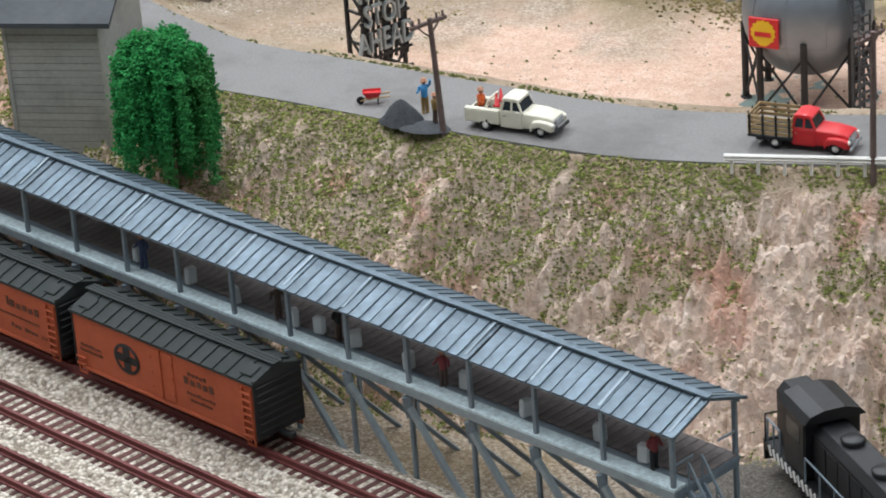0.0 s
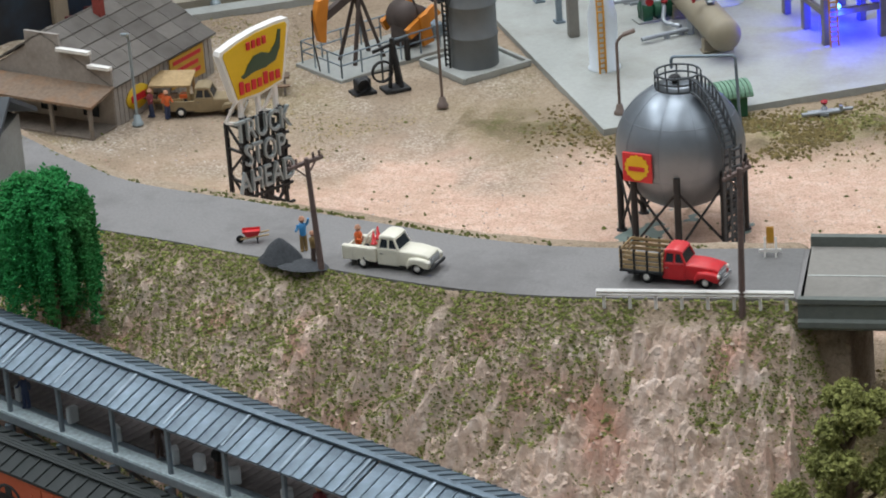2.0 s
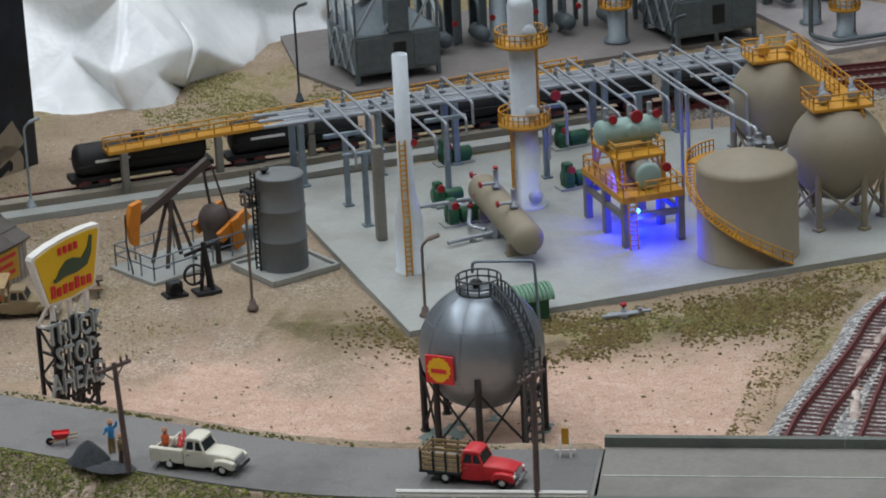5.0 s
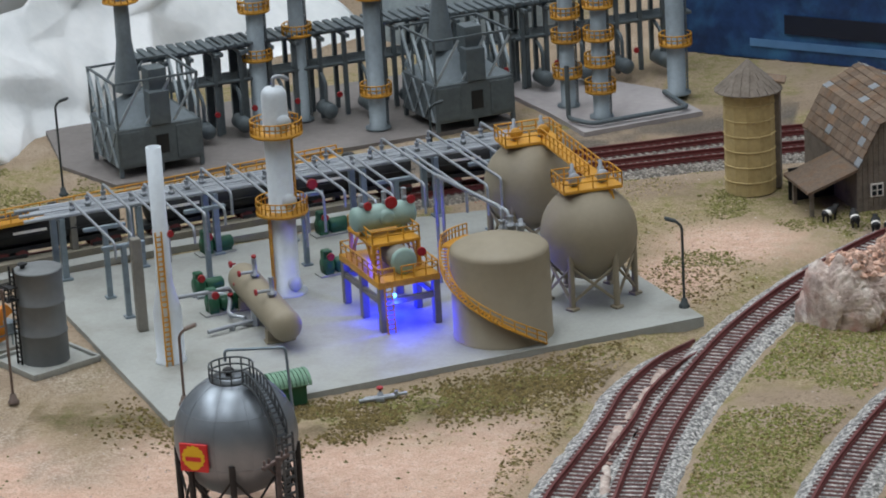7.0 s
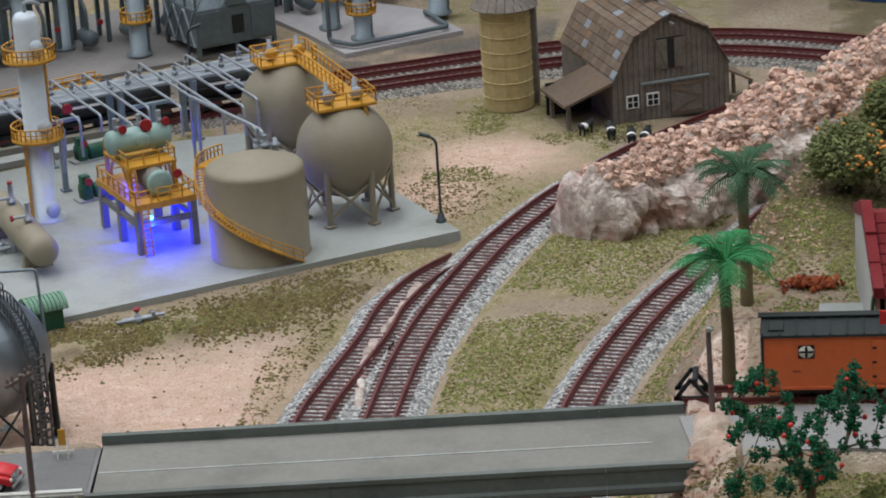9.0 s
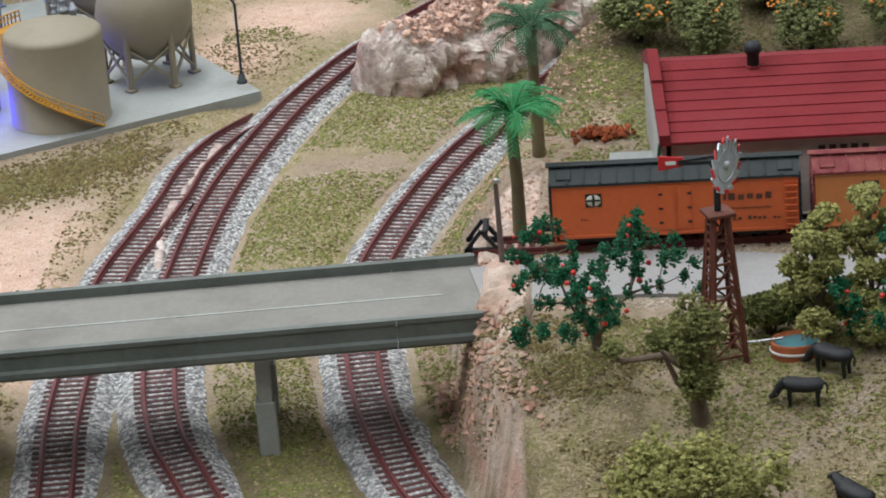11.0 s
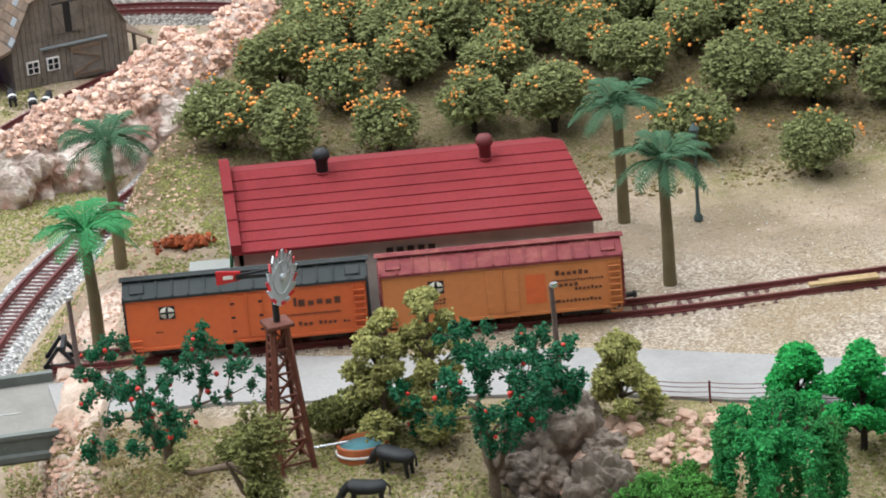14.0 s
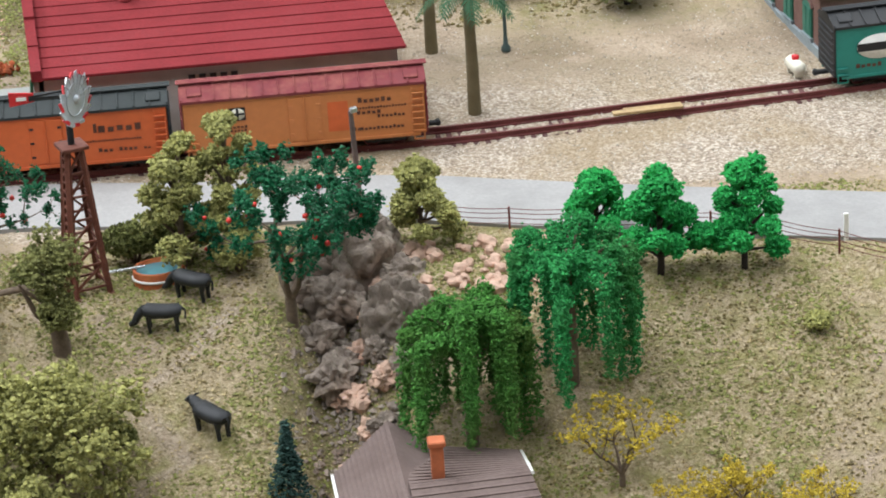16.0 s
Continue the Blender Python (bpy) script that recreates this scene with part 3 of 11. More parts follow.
def strip(name, centre, width, z, thick, material, label, lift=None):
    """A flat band along a line of points."""
    pts = [Vector((*p, 0)) for p in centre]
    g = Geo()
    left, right = [], []
    for i, p in enumerate(pts):
        d = (pts[min(i + 1, len(pts) - 1)] - pts[max(i - 1, 0)]).normalized()
        s = Vector((-d.y, d.x, 0)) * width / 2
        left.append(p + s)
        right.append(p - s)
    n = len(pts)
    v = [(p.x, p.y, z) for p in left] + [(p.x, p.y, z) for p in right] + [(p.x, p.y, z - thick) for p in left] + [(p.x, p.y, z - thick) for p in right]
    f = []
    for i in range(n - 1):
        f += [(i, i + 1, n + i + 1, n + i), (i, 2 * n + i, 2 * n + i + 1, i + 1), (n + i, n + i + 1, 3 * n + i + 1, 3 * n + i)]
    f += [(0, n, 3 * n, 2 * n), (n - 1, 3 * n - 1, 4 * n - 1, 2 * n - 1)]
    g.add(v, f)
    return whole(name, g, material, label, "road", "", "structure")


def curve(pts, step=4.0):
    """Evenly spaced points of a smooth line through the given ones."""
    p = np.array(pts, float)
    q = []
    ext = np.vstack([2 * p[0] - p[1], p, 2 * p[-1] - p[-2]])
    for i in range(len(p) - 1):
        a, b, c, d = ext[i:i + 4]
        for t in np.linspace(0, 1, 24, endpoint=False):
            q.append(0.5 * ((2 * b) + (c - a) * t + (2 * a - 5 * b + 4 * c - d) * t ** 2 + (3 * b - a - 3 * c + d) * t ** 3))
    q = np.array(q + [p[-1]])
    s = np.r_[0, np.cumsum(np.hypot(*np.diff(q[:, :2], axis=0).T))]
    n = max(2, int(s[-1] / step))
    u = np.linspace(0, s[-1], n)
    return np.stack([np.interp(u, s, q[:, k]) for k in range(q.shape[1])], -1)


west_road = curve(list(zip(ROAD_X, ROAD_Y)), 8)
strip("road", west_road.tolist(), 36, 0, 3, M_road, "grey painted two-lane road along the cliff top")
east_road = curve([(-101, -43), (-55, -35), (0, -44), (60, -52), (100, -65), (150, -82), (210, -100), (290, -125)], 8)
strip("road", east_road.tolist(), 34, 0.6, 3, M_road_east, "grey painted road past the packing house")

# ---- tracks: rails, ties and a bed of ballast each ----
TIE = Geo().box(0, 0, 0, 1.8, 16.5, 1.2, 0.15).mesh("tie")


def track(pts, name, label, ballast=True, bed_mat=None, z0=0.0, step=3.6):
    """pts: x, y and the height of the rail's head."""
    c = curve(pts, step)
    root = thing(name, 0, 0, 0, 0, label, "railway track", "", "structure")
    g = [Geo(), Geo()]
    d = np.gradient(c[:, :2], axis=0)
    d /= np.hypot(*d.T)[:, None]
    nrm = np.stack([-d[:, 1], d[:, 0]], -1)
    prof = [(-0.9, -2.1), (-0.9, -1.7), (-0.35, -1.5), (-0.35, -0.6), (-0.5, -0.5), (-0.5, 0), (0.5, 0), (0.5, -0.5), (0.35, -0.6), (0.35, -1.5), (0.9, -1.7), (0.9, -2.1)]
    for k, side in enumerate((-5.0, 5.0)):
        v = [(p[0] + n[0] * (side + o), p[1] + n[1] * (side + o), p[2] + h) for p, n in zip(c, nrm) for o, h in prof]
        m = len(prof)
        f = [(m * i + j, m * i + (j + 1) % m, m * i + m + (j + 1) % m, m * i + m + j) for i in range(len(c) - 1) for j in range(m)]
        g[k].add(v, f + [tuple(range(m)), tuple(range(m * (len(c) - 1), m * len(c)))])
        part("rail", g[k], M_rail, root, "rust-brown painted rail")
    for p, n in zip(c, nrm):
        t = part("tie", TIE, M_tie, root)
        t.matrix_basis = at(p[0], p[1], p[2] - 3.3, math.degrees(math.atan2(n[1], n[0])) - 90)
    if ballast:
        b = Geo()
        w = [(-17, -6.5), (-11.5, -3.0), (-8.5, -2.35), (8.5, -2.35), (11.5, -3.0), (17, -6.5)]
        v = [(p[0] + n[0] * (o + 1.5 * fbm(p[0] + o, p[1], 9, 2, 3)), p[1] + n[1] * o, p[2] + h) for p, n in zip(c, nrm) for o, h in w]
        m = len(w)
        b.add(v, [(m * i + j, m * i + j + 1, m * i + m + j + 1, m * i + m + j) for i in range(len(c) - 1) for j in range(m - 1)], True)
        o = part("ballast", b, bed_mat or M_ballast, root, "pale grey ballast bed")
        tagged(o, kind="stuff")
    return c


def gravel_mat(name, a, b, c, size=1.2):
    m, nt, p = node_mat(name)
    co = coords(nt)
    v = nt.nodes.new("ShaderNodeTexVoronoi")
    v.inputs["Scale"].default_value = 1000 / size
    link(nt, co, v.inputs["Vector"])
    sepc = nt.nodes.new("ShaderNodeSeparateColor")
    link(nt, v.outputs["Color"], sepc.inputs[0])
    col = ramp(nt, sepc.outputs[0], [(0.1, a), (0.5, b), (0.9, c)])
    # Stones darken towards their gaps: contact shade put into the colour.
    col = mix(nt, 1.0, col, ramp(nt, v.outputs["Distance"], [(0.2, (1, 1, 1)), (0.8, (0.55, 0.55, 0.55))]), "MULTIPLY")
    link(nt, col, p.inputs["Base Color"])
    p.inputs["Roughness"].default_value = 0.95
    inv = ramp(nt, v.outputs["Distance"], [(0.0, (1, 1, 1)), (0.8, (0, 0, 0))])
    bump(nt, p, inv, 1.0, 0.8)
    return m


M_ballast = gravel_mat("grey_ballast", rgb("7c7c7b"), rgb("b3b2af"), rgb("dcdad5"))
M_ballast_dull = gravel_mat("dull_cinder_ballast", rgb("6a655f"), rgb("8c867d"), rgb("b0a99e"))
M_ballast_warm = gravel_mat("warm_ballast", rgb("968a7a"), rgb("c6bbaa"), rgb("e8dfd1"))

track(TRACK_L, "track", "curved railway track that dips beside the wall")
track(TRACK_M, "track", "curved main railway track with pale ballast")
track(TRACK_R, "track", "curved railway track below the palm trees")
DEPOT = [(-104, -9, 1.5), (-70, -9, 1.5), (0, -7.5, 1.5), (80, -6.5, 1.5), (140, -1, 1.5), (200, 6, 1.5), (290, 14, 1.5)]
track(DEPOT, "track", "weathered siding in front of the packing house", ballast=False)


def along(t, off, z, x0=-520.0, y0=-148.0, a=-25.9):
    """A place in the yard: t along the boxcar track, off to the cliff side."""
    c, s = math.cos(math.radians(a)), math.sin(math.radians(a))
    return (x0 + t * c - off * s, y0 + t * s + off * c, z)


track([along(t, 5, -48.3) for t in (-130, -60, 0, 60, 120, 200)], "track", "yard track with boxcars on sandy ballast", bed_mat=M_ballast_warm)
track([along(t, -24, -48.3) for t in (-130, -60, 0, 60, 120, 200)], "track", "yard track on sandy ballast", bed_mat=M_ballast_warm)
track([along(t, -49, -48.3) for t in (-130, -60, 0, 60, 120, 200)], "track", "outer yard track on sandy ballast", bed_mat=M_ballast_warm)
track(BACK_A, "track", "siding behind the refinery", bed_mat=M_ballast_dull)
track(BACK_B, "track", "back railway track past the barn", bed_mat=M_ballast_dull)

# ---- bridge ----
M_red = paint("red_paint", rgb("c8242a"), 0.35, 0, 0.06, 2, 20, 0.05, rgb("97191d"), 0.3)
M_cream = paint("cream_car_paint", rgb("dcd8c6"), 0.35, 0, 0.05, 2, 15, 0.05, rgb("b3ad97"), 0.3)
M_dark = paint("dark_rubber", rgb("1d1d1e"), 0.8, 0, 0.15, 1, 8, 0.1)
M_chrome = paint("dull_chrome", rgb("c3c5c6"), 0.25, 0.9, 0.05, 2, 8, 0.05)
M_window = paint("dark_glazing", rgb("20262b"), 0.15, 0, 0.05, 2, 8, 0)
M_pole = paint("weathered_pole_brown", rgb("6b5a55"), 0.8, 0, 0.2, 1.5, 8, 0.3, rgb("453a36"), 0.6)
M_wood = paint("pale_stake_wood", rgb("a98f66"), 0.7, 0, 0.2, 1.2, 6, 0.2, rgb("75603f"), 0.5)
M_palerock = paint("pale_plaster_rock", rgb("c9b3a2"), 0.95, 0, 0.2, 4, 18, 0.8, rgb("b08d7a"), 0.5)
M_rock = paint("pink_plaster_rock", rgb("bb9c88"), 0.95, 0, 0.25, 4, 18, 0.8, rgb("a06c55"), 0.7)
M_lampwhite = paint("white_light_lens", rgb("eeeade"), 0.3, 0, 0.03, 2, 10, 0)
M_tar = paint("black_asphalt_pile", rgb("3a3d40"), 0.85, 0, 0.35, 0.8, 6, 0.8, rgb("55585a"), 0.4)


def bridge():
    """A two-lane girder bridge: deck, moulded side girders in lengths, piers."""
    a, b = Vector((-278.5, -63.6, 0)), Vector((-100.5, -44.0, 0))
    d = (b - a).normalized()
    n = Vector((-d.y, d.x, 0))
    L = (b - a).length
    root = thing("road_bridge", a.x, a.y, 0, math.degrees(math.atan2(d.y, d.x)), "grey concrete-look road bridge on slim piers", "bridge")
    part("deck", Geo().box(L / 2, 0, -3, L, 44, 3), M_bridge_deck, root, "pale grey bridge deck")
    line = Geo().box(L / 2 - 5, 0, 0.05, L - 12, 0.7, 0.12)
    part("centre_line", line, M_wornline, root, "thin worn pale lane line")
    prof = [(0, -6.4), (1.4, -6.4), (2.6, -5.2), (2.6, -3.6), (1.3, -3.0), (1.3, 1.2), (1.8, 1.7), (1.8, 3.1), (-0.6, 3.1), (-0.6, 0.0), (0, 0)]
    for side in (-1, 1):
        for x0, x1 in ((0, 72), (72.12, L - 26), (L - 25.88, L)):
            v = [(x, side * (22 + o), h) for x in (x0, x1) for o, h in prof]
            m = len(prof)
            g = Geo().add(v, [(i, (i + 1) % m, m + (i + 1) % m, m + i) for i in range(m)] + [tuple(range(m)), tuple(range(m, 2 * m))])
            gi = part("parapet_girder", g, M_bridge, root, "grey moulded girder with a ledge")
            bolts = Geo()
            for x in np.arange(x0 + 9, x1 - 4, 18):
                bolts.rod((x, side * 23.2, -1.0), (x, side * 23.6, -1.0), 0.4, n=6)
            part("bolt", bolts, M_bridge, gi)
    for px in (112,):
        pier = Geo().box(px, -14, -45, 6, 7, 22, 0.4).box(px, -14, -24, 4.5, 6, 20, 0.3).box(px, -14, -9, 8, 10, 5, 0.6).box(px, 14, -45, 6, 7, 22, 0.4).box(px, 14, -24, 4.5, 6, 20, 0.3).box(px, 0, -8, 6, 40, 4, 0.4)
        part("pier", pier, M_slab, root, "grey bridge pier with a stepped column")
    return root


bridge()
strip("road", [(-297, -64.3), (-280, -62.2)], 35.6, 0.2, 2, paint("dark_asphalt_patch", rgb("6e6d6b"), 0.9, 0, 0.1, 1.2, 20, 0.2), "darker asphalt apron at the bridge end")


def guardrail():
    root = thing("guardrail", -333, -91, 0, 6.5, "white W-beam guardrail on short posts beside the road", "guardrail")
    prof = [(0, 2.2), (0.5, 2.7), (0, 3.2), (0.5, 3.8), (0, 4.3)]
    v = [(x, -o, h) for x in (0, 56) for o, h in prof] + [(x, -o + 0.4, h) for x in (0, 56) for o, h in prof]
    f = [(i, i + 1, i + 6, i + 5) for i in range(4)] + [(10 + i, 15 + i, 16 + i, 11 + i) for i in range(4)] + [(0, 5, 15, 10), (4, 14, 19, 9)]
    part("beam", Geo().add(v, f), M_white, root, "white painted rail")
    for i in range(8):
        part("post", Geo().box(2 + 7.4 * i, 0.8, -2, 0.9, 0.9, 5.8, 0.1), M_white, root)


guardrail()


def utility_pole(x, y, z, h, rz, lean=(0, 0), arm=True, label="weathered brown telegraph pole with a crossarm"):
    root = thing("utility_pole", x, y, z, rz, label, "utility pole")
    root.matrix_basis = at(x, y, z, rz, lean[0], lean[1])
    part("pole", Geo().rod((0, 0, -4), (0, 0, h), 1.05, 0.75, 10), M_pole, root)
    if arm:
        part("crossarm", Geo().box(0, 0.8, h - 2.2, 13, 1.2, 1.2, 0.15), M_pole, root)
        for i in (-5.5, -3.2, 3.2, 5.5):
            part("insulator", Geo().lathe([(0.01, 1.6), (0.35, 1.5), (0.45, 0.9), (0.3, 0.5), (0.5, 0.1), (0.3, -0.3)], 8, i, 0.8, h - 0.9), M_pole, root)
        part("brace", Geo().bar((-4, 0.9, h - 2), (0, 0.9, h - 6), 0.4, 0.4).bar((4, 0.9, h - 2), (0, 0.9, h - 6), 0.4, 0.4), M_pole, root)
    else:
        part("cap", Geo().box(0.6, -0.6, h - 0.5, 2.2, 1.4, 1.6, 0.2), M_chrome, root, "small grey bracket")
    return root


utility_pole(-420, -79, -1, 36, 58, (-3, -1))
utility_pole(-292, -86, -3, 44, 68, (0, 1))
utility_pole(-94, -27, -2, 31, 0, (0, -1), False, "weathered grey wooden pole by the bridge end")
utility_pole(54, -66, -2, 37, 30, (0, -2), False, "weathered brown pole with a small bracket")


def wheel(name, x, y, z, r, w, parent, hub):
    t = part(name, Geo().lathe([(r * 0.55, -w / 2), (r * 0.9, -w / 2), (r, -w * 0.3), (r, w * 0.3), (r * 0.9, w / 2), (r * 0.55, w / 2)], 20, m=Matrix.Translation((x, y, z)) @ pose(0, 0, 0, 90)), M_dark, parent, "black rubber tyre")
    part("rim", Geo().lathe([(0.01, -w / 2 + 0.1), (r * 0.3, -w / 2 - 0.1), (r * 0.58, -w / 2 + 0.25), (r * 0.58, w / 2 - 0.25), (r * 0.3, w / 2 + 0.1), (0.01, w / 2 - 0.1)], 16, m=Matrix.Translation((x, y, z)) @ pose(0, 0, 0, 90)), hub, t)


def loft(g, sections, smooth=True):
    """Joins rings of equal count, each a list of (x, y, z)."""
    n = len(sections[0])
    v = [p for s in sections for p in s]
    f = [(n * i + k, n * i + (k + 1) % n, n * i + n + (k + 1) % n, n * i + n + k) for i in range(len(sections) - 1) for k in range(n)]
    g.add(v, f, smooth)
    g.add(sections[0], [tuple(range(n - 1, -1, -1))])
    return g.add(sections[-1], [tuple(range(n))])


def ring(x, w, z0, z1, r=0.8):
    """A rounded cross-section of a car body at x."""
    out = []
    for sy, z, a0 in ((1, z1, 0), (-1, z1, 90), (-1, z0, 180), (1, z0, 270)):
        rr = min(r, (z1 - z0) * 0.45, w * 0.4) if z == z1 else 0.25
        cz = z - rr if z == z1 else z + rr
        for k in range(4):
            a = math.radians(a0 + 30 * k)
            out.append((x, sy * (w - rr) + rr * math.cos(a), cz + rr * math.sin(a)))
    return out


def pickup(x, y, rz, paint_mat, label):
    """A 1950s truck nose: cab, hood, fenders; the bed is added by the caller. Heads along +x."""
    root = thing("pickup_truck", x, y, 0.2, rz, label, "truck")
    g = Geo()
    loft(g, [ring(2, 4.8, 2.2, 7.6), ring(9, 4.7, 2.2, 7.4), ring(13.2, 4.3, 2.4, 6.8), ring(14.4, 4.0, 2.6, 6.0)])
    body = part("hood", g, paint_mat, root)
    c = Geo()
    loft(c, [ring(-4.6, 5.0, 1.8, 7.8), ring(3.2, 5.0, 1.8, 7.8)])
    loft(c, [ring(-4.4, 4.9, 7.6, 8.0, 0.3), ring(3.0, 4.9, 7.6, 8.0, 0.3)])
    cab = part("cab", c, paint_mat, root)
    tops = Geo()
    lo = [(-4.2, -4.7, 7.8), (3.4, -4.7, 7.8), (3.4, 4.7, 7.8), (-4.2, 4.7, 7.8)]
    hi = [(-3.4, -4.0, 11.4), (1.6, -4.0, 11.4), (1.6, 4.0, 11.4), (-3.4, 4.0, 11.4)]
    tops.add(lo + hi, [(0, 1, 5, 4), (1, 2, 6, 5), (2, 3, 7, 6), (3, 0, 4, 7), (4, 5, 6, 7)])
    part("glasshouse", tops, M_window, cab, "dark glazed cab windows")
    r = Geo()
    loft(r, [ring(-4.0, 4.2, 11.0, 12.0, 0.9), ring(-2.5, 4.5, 11.0, 12.6, 1.2), ring(0.8, 4.5, 11.0, 12.5, 1.2), ring(2.2, 4.2, 11.0, 11.8, 0.7)])
    part("roof", r, paint_mat, cab)
    pl = Geo()
    for sx, ex in ((-4.2, -3.4), (3.4, 1.6), (-0.4, -0.4)):
        for s in (-1, 1):
            pl.bar((sx, s * 4.75, 7.7), (ex, s * 4.1, 11.5), 0.6, 0.6)
    part("pillar", pl, paint_mat, cab)
    for s in (-1, 1):
        f = Geo()
        loft(f, [ring(6.6, 0.9, 1.4, 3.6, 0.5), ring(7.8, 1.4, 3.2, 5.6, 0.9), ring(10.5, 1.6, 4.0, 6.0, 1.0), ring(13.4, 1.4, 2.6, 5.6, 1.0), ring(14.8, 1.1, 2.4, 4.8, 0.7)])
        f.v = [(a, b + s * 4.9, cc) for a, b, cc in f.v]
        fe = part("fender", f, paint_mat, root)
        part("headlight", Geo().lathe([(0.01, 0.45), (0.5, 0.35), (0.8, 0), (0.8, -0.3)], 12, m=Matrix.Translation((14.9, s * 4.9, 4.4)) @ pose(0, 0, 0, 0, 90)), M_lampwhite, fe, "round clear headlight")
        d = Geo().box(-0.6, s * 5.02, 2.6, 6.4, 0.12, 4.9, 0.05)
        part("door", d, paint_mat, cab)
        part("handle", Geo().box(-2.9, s * 5.15, 6.0, 1.1, 0.2, 0.25), M_chrome, cab, "chrome door handle")
    part("grille", Geo().box(14.5, 0, 2.9, 0.5, 7.4, 2.6, 0.15).box(14.9, 0, 3.3, 0.3, 6.6, 0.35).box(14.9, 0, 4.3, 0.3, 6.6, 0.35), M_chrome, root, "chrome bar grille")
    part("bumper", Geo().box(15.6, 0, 1.6, 0.7, 11.6, 1.3, 0.25), M_black if paint_mat is M_cream else M_chrome, root, "front bumper")
    part("chassis", Geo().box(-3, 0, 1.3, 30, 5, 1.1), M_black, root)
    for wx in (10.4, -10.2):
        for s in (-1, 1):
            wheel("wheel", wx, s * 4.9, 2.1, 2.2, 1.6, root, M_white)
    return root


def shrink(root, s=0.86, keep=15.0):
    """Brings a truck to its true size, its nose staying where it is."""
    root.matrix_basis = root.matrix_basis @ Matrix.Translation((keep * (1 - s) * MM, 0, 0)) @ Matrix.Scale(s, 4)


def service_truck():
    root = pickup(-400.5, -73, -8, M_cream, "cream 1950s service truck with tool boxes and a crane frame")
    for s in (-1, 1):
        g = Geo().box(-11.5, s * 4.6, 2.6, 13, 2.0, 5.2, 0.3)
        b = part("tool_box", g, M_cream, root)
        for i in (-15.6, -11.6, -7.6):
            part("door", Geo().box(i, s * 5.65, 3.2, 3.4, 0.15, 3.9, 0.06), M_cream, b)
    part("bed", Geo().box(-11.5, 0, 2.4, 13, 8, 0.8).box(-17.7, 0, 2.4, 0.6, 10, 3.6), M_cream, root)
    part("hoist_frame", Geo().pipe([(-13, -3.4, 3), (-9, -3.4, 11), (-9, 3.4, 11), (-13, 3.4, 3)], 0.5, 1.5), M_cream, root)
    for p in ((-7.0, -2.2), (-7.6, 2.4)):
        part("marker_cone", Geo().lathe([(1.2, 0), (1.3, 0.4), (0.9, 0.5), (0.25, 4.6), (0.01, 4.7)], 10, p[0], p[1], 8.0), M_red, root, "orange-red traffic cone")
    shrink(root)
    part("load", Geo().box(-13, 1, 3.2, 4, 3, 2.6, 0.4).ball((-15, -2, 4.4), 1.4, 5), M_black, root, "black tools in the bed")


def stake_truck():
    root = pickup(-315, -71.5, -6, M_red, "bright red 1950s stake-bed truck on the road")
    shrink(root)
    b = part("bed", Geo().box(-11.8, 0, 3.6, 15.4, 12.6, 0.9, 0.15), M_black, root, "black flat bed")
    for s in (-1, 1):
        for k in range(4):
            part("slat", Geo().box(-11.8, s * 6.0, 4.8 + 1.75 * k, 15.2, 0.35, 1.15, 0.06), M_wood, b, "pale wooden slat")
        for i in range(4):
            part("stake", Geo().box(-18.6 + 4.55 * i, s * 6.35, 4.4, 0.7, 0.35, 7.4), M_black, b)
    for x in (-19.4, -4.4):
        for k in range(4):
            part("slat", Geo().box(x, 0, 4.8 + 1.75 * k, 0.35, 11.8, 1.15, 0.06), M_wood, b)
        for y in (-4, 0, 4):
            part("stake", Geo().box(x - 0.35, y, 4.4, 0.35, 0.7, 7.4), M_black, b)


service_truck()
stake_truck()


